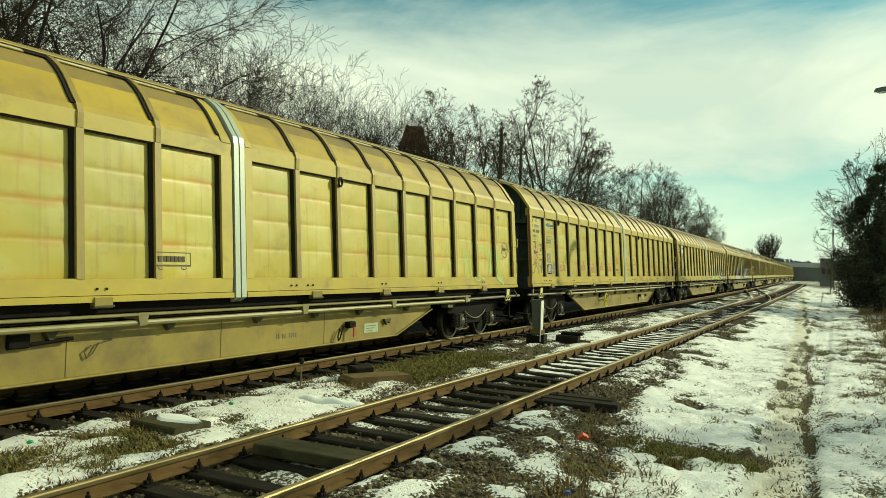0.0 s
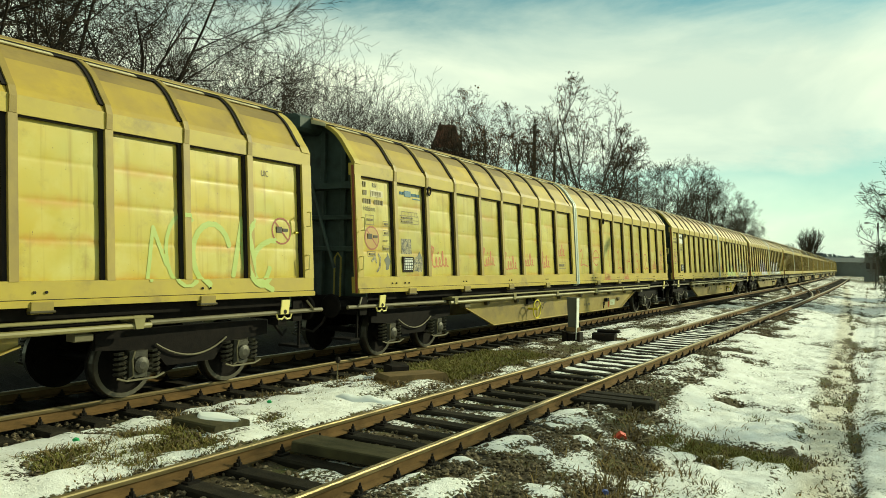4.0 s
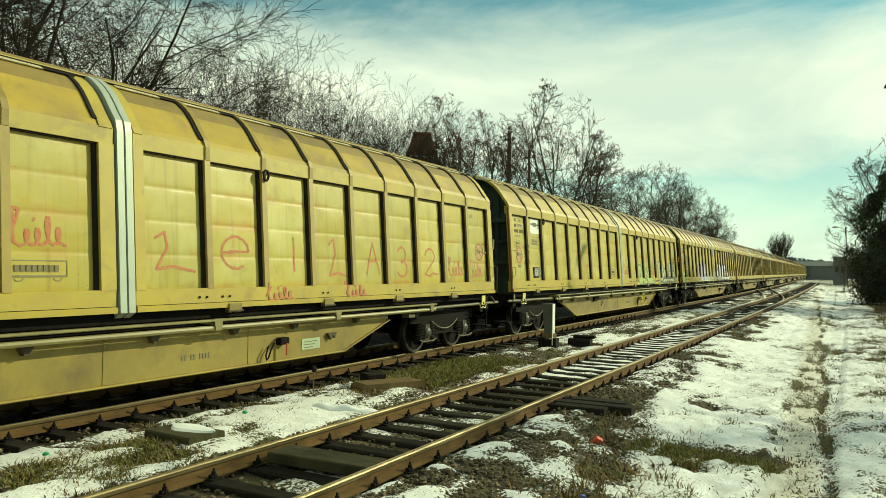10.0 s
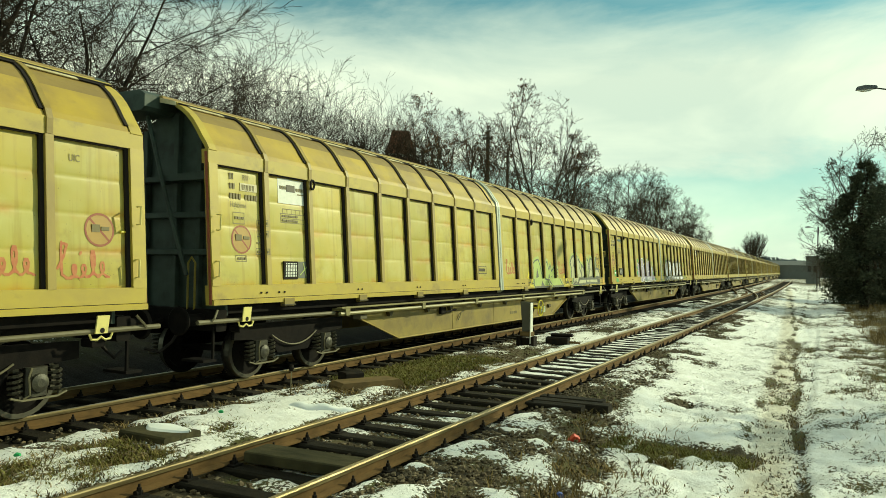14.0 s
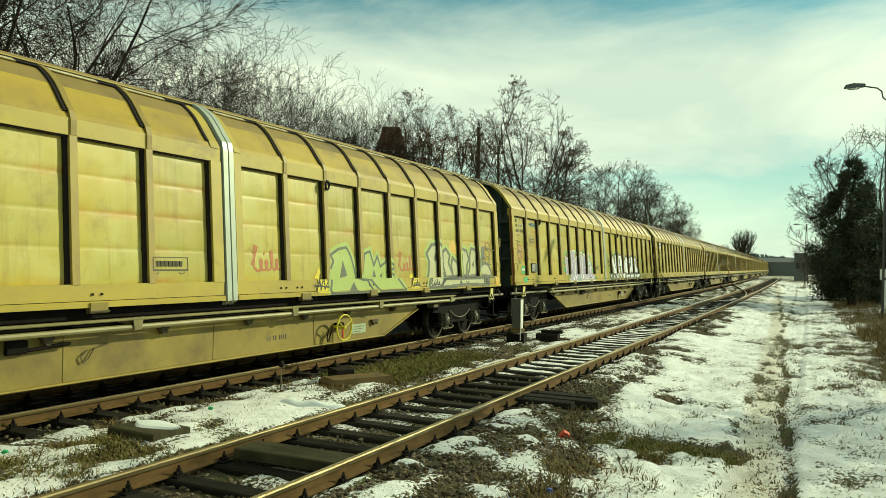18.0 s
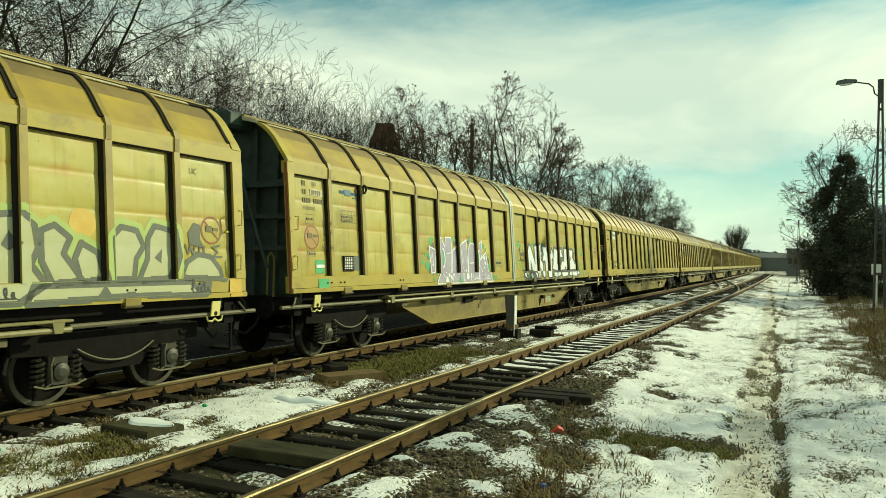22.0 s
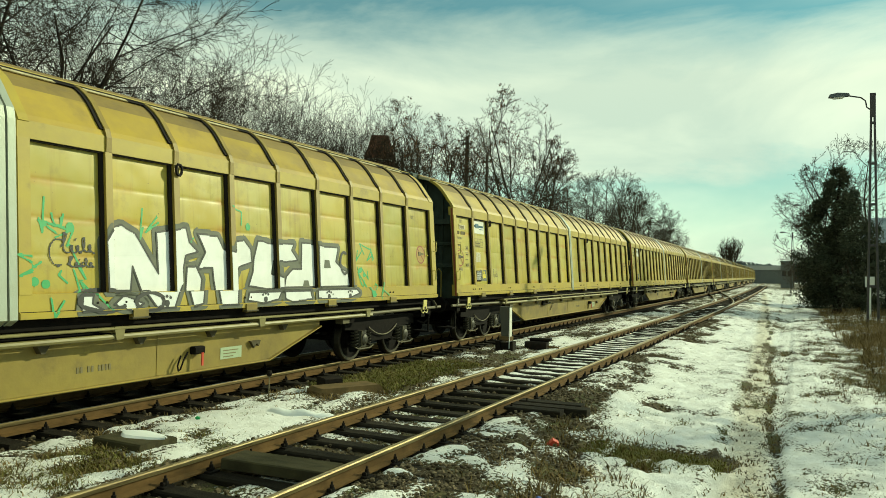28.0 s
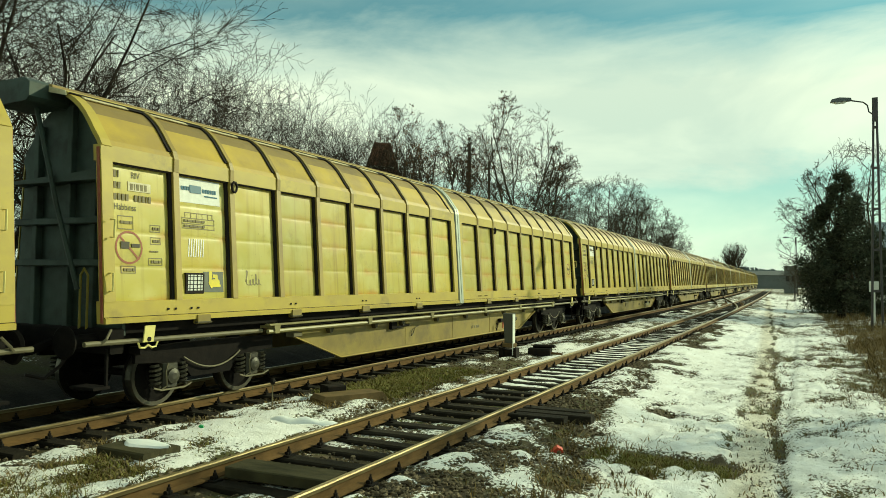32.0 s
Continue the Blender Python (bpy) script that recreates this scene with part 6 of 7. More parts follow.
_white = ([(12.26, 1.62), (12.24, 2.29), (12.36, 2.47), (12.54, 2.53), (12.78, 2.42), (12.98, 2.14), (13.18, 1.86), (13.16, 2.46), (13.40, 2.50), (13.74, 2.57), (13.80, 2.34), (13.98, 2.20), (13.72, 2.14), (13.64, 1.84), (13.50, 1.58), (13.40, 1.36), (13.08, 1.36), (12.86, 1.62), (12.72, 1.96), (12.68, 1.62)],
          [(13.70, 1.62), (13.74, 1.96), (13.92, 1.98), (14.04, 1.78), (13.98, 1.40), (13.78, 1.36)],
          [(13.98, 2.49), (14.42, 2.46), (14.54, 2.26), (14.74, 2.22), (14.84, 2.40), (15.04, 2.43), (15.20, 2.28), (15.22, 2.06), (14.90, 1.98), (14.80, 1.80), (14.76, 1.36), (14.38, 1.36), (14.30, 1.75), (14.28, 1.96), (13.96, 1.94), (14.14, 2.20)],
          [(15.12, 1.66), (15.24, 1.90), (15.28, 2.14), (15.40, 2.44), (15.75, 2.40), (16.40, 2.42), (16.32, 2.30), (16.50, 2.12), (16.15, 2.08), (15.80, 2.10), (15.72, 1.86), (15.98, 1.80), (16.06, 1.62), (15.6, 1.60)],
          [(16.08, 1.62), (16.14, 1.82), (16.34, 1.96), (16.60, 1.96), (16.64, 2.46), (17.02, 2.44), (17.04, 1.62)],
          [(17.06, 1.62), (17.08, 2.42), (17.84, 2.40), (17.74, 2.12), (17.94, 1.98), (18.16, 1.90), (18.22, 1.62)],
          [(11.84, 1.36), (11.86, 1.56), (12.02, 1.58), (12.0, 1.46), (12.16, 1.38)], [(12.34, 1.44), (12.5, 1.56), (12.84, 1.44), (12.62, 1.34)],
          [(15.0, 1.42), (15.05, 1.56), (15.9, 1.56), (15.8, 1.42), (15.4, 1.36)], [(16.0, 1.42), (16.0, 1.55), (16.75, 1.55), (16.8, 1.40), (16.2, 1.36)], [(17.0, 1.40), (17.0, 1.56), (18.34, 1.56), (18.48, 1.48), (18.0, 1.37)])
for _poly in rear(_white):
    paint(WAGONS[3], "grey_outline", PATCH, [_poly + _poly[:1]], 0.17, lift=0.004)
for _poly in rear(_white):
    paint(WAGONS[3], "white_block", SPRAYW, polys=[_poly], lift=0.008, label="big white graffiti letter block with dark edge")
    paint(WAGONS[3], "black_outline", SPRAYK, [_poly + _poly[:1]], 0.030, cell=0.016, lift=0.010)
paint(WAGONS[3], "grey_outline", PATCH, polys=rear([[(17.32, 1.98), (17.36, 2.14), (17.52, 2.14), (17.56, 1.98)], [(15.74, 1.88), (15.78, 2.06), (15.98, 1.98), (15.96, 1.84)], [(16.62, 1.62), (16.66, 1.74), (16.8, 1.74), (16.84, 1.62)]]), cell=0.016, lift=0.011)
paint(WAGONS[3], "black_outline", SPRAYK, rear([arc(12.2, 1.50, 0.40, 0.14, 60, 320), arc(12.95, 1.46, 0.25, 0.13, 0, 360), arc(18.05, 2.10, 0.14, 0.22, 60, 300)]), 0.06, lift=0.012)
paint(WAGONS[3], "paw_marks", SPRAYK, dots=[(a + REAR_SHIFT + dx, 1.46 + dz, r) for a in (13.25, 15.45, 17.35, 18.1) for dx, dz, r in ((0, -0.03, 0.05), (-0.07, 0.05, 0.025), (0, 0.07, 0.025), (0.07, 0.05, 0.025))], cell=0.016, lift=0.012)
_g = [[(_a, _b), (_a + _r.uniform(-0.25, 0.25), _b + _r.uniform(-0.25, 0.25)), (_a + _r.uniform(-0.3, 0.3), _b + _r.uniform(-0.2, 0.3))] for _a, _b in [(_r.uniform(11.55, 12.45), _r.uniform(1.4, 2.7)) for _ in range(12)] + [(_r.uniform(18.9, 19.9), _r.uniform(1.4, 2.5)) for _ in range(12)] + [(_r.uniform(13.2, 17.5), _r.uniform(2.5, 2.7)) for _ in range(4)]]
paint(WAGONS[3], "green_lines", SPRAYG, _g, 0.03, cell=0.018, dots=[(12.1, 2.45, 0.06), (11.6, 1.75, 0.06), (11.75, 1.72, 0.06), (15.5, 2.66, 0.06), (19.0, 1.95, 0.06), (19.15, 1.85, 0.05), (19.4, 1.45, 0.08)], label="thin green sprayed lines")
paint(WAGONS[3], "black_scrawl", SPRAYK, [arc(11.92, 2.12, 0.12, 0.17, 70, 290)] + scribble(12.2, 2.2, 0.5, 0.26, 31) + scribble(12.25, 1.98, 0.4, 0.14, 33), 0.022, cell=0.018, lift=0.009)
owner_plate(3, 9.7, PATCH)

# fifth wagon: white sticker, yellow tag; the rest carry plain lettering
_y = front_marks(4, INK, "blue", 0.04)
plate(WAGONS[4], "white_sticker", _y - 0.04, _y + 0.84, 3.08, 3.46, PAPERW, 0.004, "white sticker below the logo")
plate(WAGONS[4], "dark_panel", _y + 0.43, _y + 0.86, 1.70, 2.02, PATCH)
paint(WAGONS[4], "yellow_tag", YELLOW, scribble(_y + 0.66, 1.86, 0.22, 0.22, 41), 0.05, cell=0.018, lift=0.010, label="bright yellow sprayed tag")
paint(WAGONS[4], "pencil_scrawl", INKGREY, scribble(2.95, 1.88, 0.4, 0.25, 43), 0.016, cell=0.014)
paint(WAGONS[4], "white_scrawl", SPRAYW, [[(1.5 + 0.05 * q, 2.25), (1.53 + 0.05 * q, 2.52)] for q in range(7)], 0.02, cell=0.014)
rear_marks(4)
for _k in (5, 6):
    front_marks(_k, INKGREY, "white" if _k == 5 else "blue", 0.2)


# ---- trees ----
def grow(seed, height, spread=0.55, stems=1, levels=4, first=0.22, droop=0.0, kids=(9, 8, 6, 4), upward=0.35, seeds=0, radius=None, crown=None, thin=0.004):
    """A bare tree of tapered tubes: limbs, branches and twigs; gives the wood, the twigs and dry seed clumps."""
    rnd = random.Random(seed)
    wood, twig, clump = Shape(), Shape(), Shape()
    stack = []
    for s in range(stems):
        a = rnd.uniform(0, 6.28)
        lean = 0.05 if stems == 1 else rnd.uniform(0.08, 0.38)
        d = Vector((math.cos(a) * lean, math.sin(a) * lean, 1)).normalized()
        reach = height * rnd.uniform(0.8, 1.0) * (1.0 - 0.9 * max(0.0, lean - 0.08) if crown else 1.0)
        stack.append((Vector((math.cos(a) * 0.18 * (stems > 1), math.sin(a) * 0.18 * (stems > 1), 0)), d, reach, (radius or height * 0.014) / (stems ** 0.4), 0))
    while stack:
        p, d, length, r, lev = stack.pop()
        n = (7, 5, 4, 3, 2)[lev]
        pts, dirs = [p.copy()], [d.copy()]
        wob = (0.10, 0.20, 0.26, 0.30, 0.3)[lev]
        q, e = p.copy(), d.copy()
        for i in range(n):
            e = (e + Vector((rnd.gauss(0, wob), rnd.gauss(0, wob), rnd.gauss(0, wob * 0.6) + (0.10 * upward if lev else 0.06) - droop * lev * 0.05))).normalized()
            q = q + e * (length / n)
            pts.append(q.copy())
            dirs.append(e.copy())
        end = 0.25 if lev < 2 else 0.35
        radii = [max(thin, r * (1 - (1 - end) * i / n)) for i in range(n + 1)]
        target = wood if lev < 2 else twig
        target.tube(pts, radii, (6, 5, 3, 3, 3)[lev], cap=False)
        if seeds and lev >= 2 and rnd.random() < seeds:
            c = pts[-1]
            for _ in range(rnd.randint(2, 5)):
                o = c + Vector((rnd.gauss(0, 0.07), rnd.gauss(0, 0.07), rnd.gauss(-0.06, 0.06)))
                u = Vector((rnd.gauss(0, 1), rnd.gauss(0, 1), rnd.gauss(0, 1))).normalized() * rnd.uniform(0.03, 0.06)
                v = u.orthogonal().normalized() * rnd.uniform(0.02, 0.035)
                clump.add([o - u, o + v, o + u, o - v, o + u.cross(v).normalized() * 0.02], [(0, 1, 4), (1, 2, 4), (2, 3, 4), (3, 0, 4), (3, 2, 1, 0)])
        if lev + 1 < levels:
            m = max(2, round(kids[lev] * rnd.uniform(0.75, 1.2)))
            for j in range(m):
                t = first + (1 - first) * (j + rnd.random()) / m if lev == 0 else 0.2 + 0.8 * (j + rnd.random()) / m
                i = min(n - 1, int(t * n))
                f = t * n - i
                o = pts[i].lerp(pts[i + 1], f)
                ax = dirs[i].orthogonal().normalized()
                ax = Matrix.Rotation(rnd.uniform(0, 6.28), 3, dirs[i]) @ ax
                ang = rnd.uniform(0.45, 1.0) * (1.0 if lev else 0.6 + spread)
                nd = (dirs[i] * math.cos(ang) + ax * math.sin(ang)).normalized()
                ln = length * (0.62 - 0.28 * t if lev == 0 else 0.52 - 0.16 * t) * rnd.uniform(0.7, 1.25)
                if crown:
                    for f in (1.0, 0.8, 0.62, 0.46, 0.32):
                        q = o + nd * ln * f
                        if math.hypot(q.x, q.y) ** 2 / (crown[0] * height) ** 2 + ((q.z - crown[1] * height) / (crown[2] * height)) ** 2 < 1:
                            break
                    ln *= f
                stack.append((o, nd, ln, max(0.006, radii[i] * (0.55 if lev == 0 else 0.6)), lev + 1))
    return wood, twig, clump


def tree_kind(seed, twig_paint=None, **k):
    wood, twig, clump = grow(seed, **k)
    return wood.mesh("trunk", BARK if twig_paint is None else BROWNBARK, True), twig.mesh("twigs", twig_paint or TWIG), clump.mesh("dry_seeds", SEED) if clump.v else None


def plant(name, kind_, x, y, z, turn, size, label, group):
    tr = thing(name, label, "tree", group, at=pose(x, y, z, 0, 0, turn) @ Matrix.Diagonal((size, size, size, 1)))
    part("trunk", kind_[0], BARK, tr)
    part("crown", kind_[1], TWIG, tr, "crown of fine bare twigs")
    if kind_[2]:
        tagged(part("dry_seed", kind_[2], SEED, tr, "rust-brown dry seed clusters"), kind="stuff")
    return tr


BIG = [tree_kind(11, height=10, spread=0.75, stems=4, levels=5, kids=(9, 7, 6, 4), droop=0.2, radius=0.15, thin=0.005),
       tree_kind(12, height=10, spread=0.8, stems=3, levels=5, kids=(10, 7, 6, 4), droop=0.25, radius=0.16, thin=0.005)]
SLIM = [tree_kind(21, height=9, spread=0.35, stems=5, levels=4, kids=(9, 7, 5, 4), upward=1.2, radius=0.06, thin=0.0055),
        tree_kind(22, height=9, spread=0.4, stems=4, levels=4, kids=(10, 8, 6, 4), upward=1.0, radius=0.06, thin=0.0055)]
SEEDY = [tree_kind(31, BROWNTWIG, height=9.5, spread=0.55, stems=2, levels=5, kids=(10, 7, 5, 4), upward=0.8, seeds=0.075, first=0.3, crown=(0.30, 0.60, 0.42), thin=0.0055),
         tree_kind(32, BROWNTWIG, height=9.5, spread=0.55, stems=3, levels=5, kids=(9, 6, 5, 4), upward=0.8, seeds=0.065, first=0.3, crown=(0.32, 0.58, 0.44), thin=0.0055)]
PLAIN = [tree_kind(41, BROWNTWIG, height=9.5, spread=0.65, stems=2, levels=5, kids=(10, 7, 6, 4), upward=0.6, crown=(0.34, 0.56, 0.45), thin=0.007),
         tree_kind(42, BROWNTWIG, height=9.5, spread=0.6, stems=3, levels=5, kids=(9, 7, 5, 4), upward=0.6, crown=(0.36, 0.55, 0.46), thin=0.007)]

LINE = "bare trees along the line"
for kind_, x, y, turn, size in ((BIG[0], -16.6, 6.2, 20, 1.1), (BIG[1], -16.2, 8.4, 140, 1.0), (BIG[0], -17.2, 10.4, 250, 0.95), (BIG[1], -16.8, 11.8, 200, 0.80), (BIG[1], -21, 10, 60, 1.2), (BIG[0], -20, 12.2, 100, 0.88)):
    plant("bare_tree", kind_, x, y, 0.4, turn, size, "big leafless tree with arching dark branches and dense twigs", LINE)
for kind_, x, y, turn, size in ((SLIM[1], -17.6, 14.6, 160, 0.80), (SLIM[0], -17.0, 16.2, 260, 0.78), (SLIM[0], -16.5, 18.0, 10, 0.72), (SLIM[1], -17.2, 19.4, 80, 0.74), (SLIM[0], -16.8, 21.0, 200, 0.74), (SLIM[1], -17.5, 22.6, 300, 0.78), (SLIM[0], -17.0, 24.2, 120, 0.76), (SLIM[1], -18.0, 26.0, 200, 0.82), (SLIM[0], -17.4, 27.4, 60, 0.80), (SLIM[1], -18.6, 29.0, 30, 0.86)):
    plant("thin_tree", kind_, x, y, 0.4, turn, size, "thin leafless sapling clump with upright twigs", LINE)
for kind_, x, y, turn, size in ((SEEDY[0], -15.4, 27.4, 15, 0.86), (SEEDY[1], -15.6, 31.0, 110, 0.93), (SEEDY[0], -15.2, 35.0, 205, 1.04), (SEEDY[1], -15.0, 39.4, 310, 1.30), (SEEDY[0], -15.2, 43.8, 70, 1.14), (SEEDY[1], -17.8, 32.6, 10, 1.08)):
    plant("seedy_tree", kind_, x, y, 0.4, turn, size, "leafless tree with clusters of brown dry seeds", LINE)
for kind_, x, y, turn, size in ((PLAIN[0], -15.6, 47.5, 0, 1.02), (PLAIN[1], -15.5, 52, 90, 0.99), (PLAIN[0], -15.2, 57, 180, 1.03), (PLAIN[1], -15.0, 62.5, 270, 1.14), (PLAIN[0], -15.2, 69, 40, 1.18),
                                (PLAIN[1], -15.2, 76, 130, 1.12), (PLAIN[0], -15.6, 84, 220, 1.08), (PLAIN[1], -16.0, 93, 310, 1.14), (PLAIN[0], -17, 104, 20, 1.12), (PLAIN[1], -18, 116, 200, 0.96)):
    plant("bare_tree", kind_, x, y, 0.4, turn, size, "leafless tree standing behind the goods train", LINE)
for y in range(8, 118, 4):
    kind_ = SLIM[(y // 4) % 2]
    plant("brush", kind_, -14.4 - 0.02 * max(0, y - 40) - 0.5 * (y % 3), y + 1.5, 0.2, y * 37 % 360, 0.50 + 0.03 * (y % 5), "low thicket of leafless brush behind the train", "thickets along the line")
DRYBRUSH = tree_kind(61, BROWNTWIG, height=9, spread=0.5, stems=6, levels=4, kids=(9, 7, 5, 4), upward=0.9, radius=0.05)
FAN = tree_kind(51, BROWNTWIG, height=9, spread=0.1, stems=9, levels=4, kids=(12, 9, 6, 4), upward=2.0, radius=0.30, crown=(0.30, 0.50, 0.52))
plant("far_tree", FAN, -21.5, 258, -0.4, 30, 1.75, "broad fan-shaped leafless poplar far off", "far trees")
plant("far_tree", FAN, -28.0, 262, -0.4, 130, 1.2, "broad fan-shaped leafless poplar far off", "far trees")
plant("roadside_tree", PLAIN[0], 1.2, 58, 0.0, 130, 1.10, "leafless tree rising behind the evergreen thicket", "trees by the path")
plant("roadside_tree", PLAIN[1], 3.4, 57, 0.1, 40, 1.24, "leafless tree rising behind the evergreen thicket", "trees by the path")
plant("roadside_tree", PLAIN[0], 6.6, 22, 0.1, 300, 1.0, "leafless tree whose branch tips reach over the path", "trees by the path")


def leafy(seed, w, d, h, count, size=0.16, lobes=34, spires=((0.0, 0.0, 1.0, 1.0),)):
    """A dark evergreen mass of small leaf sprays on overlapping clumps; each spire (x, y, height share, width share) tapers to its own tip."""
    rnd = random.Random(seed)
    s = Shape()
    clumps = []
    for k in range(lobes):
        ox, oy, hs, ws = spires[k % len(spires)]
        u = rnd.random() ** 0.9
        reach = ws * (0.62 + 0.38 * min(1.0, u / 0.25)) * max(0.08, 1.0 - max(0.0, u - 0.42) / 0.62) ** 0.9
        a = rnd.uniform(0, 6.28)
        q = reach * rnd.uniform(0.45, 0.95)
        clumps.append((ox + w * q * math.cos(a), oy + d * q * math.sin(a), (0.05 + 0.93 * u) * h * hs, rnd.uniform(0.12, 0.25) * (1.1 - 0.65 * u)))
    for _ in range(count):
        cx, cy, cz, r = rnd.choice(clumps)
        o = Vector([max(-1.1, min(1.1, rnd.gauss(0, 0.5))) for _q in range(3)])
        p = Vector((cx + o.x * r * w, cy + o.y * r * d, max(0.05, cz + o.z * r * h * 0.38)))
        u = Vector((rnd.gauss(0, 1), rnd.gauss(0, 1), rnd.gauss(0.4, 0.8))).normalized()
        v = u.orthogonal().normalized()
        a, b = size * rnd.uniform(0.4, 1.3), size * rnd.uniform(0.2, 0.55)
        s.add([p - u * a, p + v * b, p + u * a, p - v * b], [(0, 1, 2, 3)])
    return s


ever = thing("evergreen_thicket", "dark evergreen ivy-clad tree beside the snowy path", "tree", at=pose(2.0, 53, 0.0))
part("trunk", Shape().tube([(0, 0, -0.3), (0.1, 0, 3), (-0.1, 0.1, 6), (0.2, 0, 8.4)], [0.28, 0.22, 0.15, 0.05], 8), BARK, ever)
part("crown", leafy(5, 2.9, 2.5, 9.0, 48000, 0.10, 220, ((0.0, 0.0, 1.0, 1.0), (0.0, 0.0, 1.0, 1.0), (-1.0, 0.3, 0.80, 0.55), (0.75, -0.2, 0.86, 0.6), (0.2, 0.2, 0.62, 1.05))), IVY, ever, "dense dark evergreen foliage")
for x, y, w, h, seed in ((4.4, 50, 2.6, 4.0, 6), (6.6, 46, 2.4, 3.6, 7), (3.8, 60, 2.6, 4.8, 8), (8.6, 42, 2.4, 3.4, 10)):
    hedge = thing("hedge", "dark overgrown hedge at the edge of the snow", "hedge", "hedges by the path", at=pose(x, y, 0.0))
    part("foliage", leafy(seed, w, 1.8, h, 6500, 0.13), IVY, hedge)
    part("stem", Shape().tube([(0, 0, -0.3), (0.1, 0, h * 0.6)], [0.12, 0.05], 6), BARK, hedge)

for x, y, size in ((-0.6, 86, 0.46), (0.2, 82, 0.50), (0.5, 77, 0.42), (1.0, 72, 0.40), (0.9, 66, 0.30), (1.4, 62, 0.26), (-1.2, 94, 0.44), (5.2, 64, 0.5), (6.2, 60, 0.45)):
    plant("brush", DRYBRUSH, x, y, -0.1, y * 41 % 360, size, "brown leafless brush beside the snowy path", "thickets by the path")

# ---- lamp posts, poles, sign ----
def lamp_post(x, y, z, h, size=1.0):
    lp = thing("street_lamp", "twin-legged dark steel lamp post with a cobra-head lamp", "street lamp", "lamp posts by the path", at=pose(x, y, z))
    for e in (-0.10, 0.10):
        part("leg", Shape().tube([(e * 2.2, 0, -0.3), (e * 0.55, 0, h)], [0.055, 0.05], 6), STEELPOLE, lp)
    for k in range(5):
        zz = h * (0.15 + 0.18 * k)
        part("web_plate", Shape().box(-0.17 + 0.02 * k, 0.17 - 0.02 * k, -0.03, 0.03, zz - 0.06, zz + 0.06, 0.01), STEELPOLE, lp)
    part("cap", Shape().box(-0.12, 0.12, -0.06, 0.06, h - 1.1, h + 0.02, 0.02), STEELPOLE, lp)
    part("arm", Shape().tube([(-0.1, 0, h - 0.75), (-0.25, 0, h - 0.62), (-0.30, 0, h - 0.32), (-0.48, 0, h - 0.15), (-1.0, 0, h - 0.02)], 0.032, 6), STEELPOLE, lp)
    head = Shape().prism([(-1.85, -0.06), (-1.65, -0.09), (-1.0, -0.06), (-0.95, 0.0), (-1.0, 0.07), (-1.45, 0.13), (-1.78, 0.07)], 1, -0.13, 0.13)
    head.v = [(a, b, c + h + 0.02) for a, b, c in head.v]
    lh = part("lamp_head", head, LAMPGREY, lp, "grey cobra-head lamp housing")
    bowl = Shape().prism([(-1.78, -0.062), (-1.6, -0.14), (-1.25, -0.13), (-1.15, -0.062)], 1, -0.09, 0.09)
    bowl.v = [(a, b, c + h + 0.01) for a, b, c in bowl.v]
    part("lamp_bowl", bowl, PAPERW, lh)
    return lp


lamp_post(2.95, 39.4, 0.0, 10.6)
lamp_post(0.8, 98, 0.0, 10.6)
lamp_post(-1.4, 128, -0.2, 9.2)


def wood_pole(x, y, h, r):
    p = thing("wooden_pole", "dark weathered wooden line pole among the trees", "utility pole", "line poles", at=pose(x, y, 0.3))
    part("shaft", Shape().tube([(0, 0, -0.3), (0, 0, h)], [r * 1.3, r], 8), WOODPOLE, p)
    part("crossarm", Shape().box(-0.3, 0.3, -0.04, 0.04, h - 0.5, h - 0.42, 0.01), WOODPOLE, p)
    for e in (-0.25, 0.25):
        part("insulator", Shape().lathe([(h - 0.42, 0.03), (h - 0.36, 0.045), (h - 0.29, 0.03)], (e, 0, 0), 2, 8), IRON, p)


wood_pole(-17.4, 38.5, 9.5, 0.11)
wood_pole(-17.2, 41.0, 8.8, 0.08)

sign = thing("sign_post", "small pale sign plate on a white post by the hedge", "sign", at=pose(3.15, 44, 0.05))
part("post", Shape().tube([(0, 0, -0.2), (0, 0, 1.5)], 0.06, 8), WHITE, sign)
part("plate", Shape().box(-0.22, 0.22, -0.02, 0.02, 1.45, 2.0, 0.01), PAPERW, sign)

# ---- buildings and far woods ----
house = thing("house", "house with a steep red-brown tiled hip roof among trees", "house", at=pose(-39.3, 65.0, -0.4, 0, 0, 32))
part("wall", Shape().box(-3.4, 3.4, -3.4, 3.4, -0.5, 9.8, 0.0), RENDERW, house)
part("roof", Shape().add([(-4.2, -4.2, 9.6), (4.2, -4.2, 9.6), (4.2, 4.2, 9.6), (-4.2, 4.2, 9.6), (-1.5, -1.5, 13.4), (1.5, -1.5, 13.4), (1.5, 1.5, 13.4), (-1.5, 1.5, 13.4)],
                          [(0, 1, 5, 4), (1, 2, 6, 5), (2, 3, 7, 6), (3, 0, 4, 7), (4, 5, 6, 7), (3, 2, 1, 0)]), TILE, house)
part("turret", Shape().box(-1.25, 1.25, -1.25, 1.25, 12.6, 13.9, 0.0), RENDERW, house, "pale turret wall")
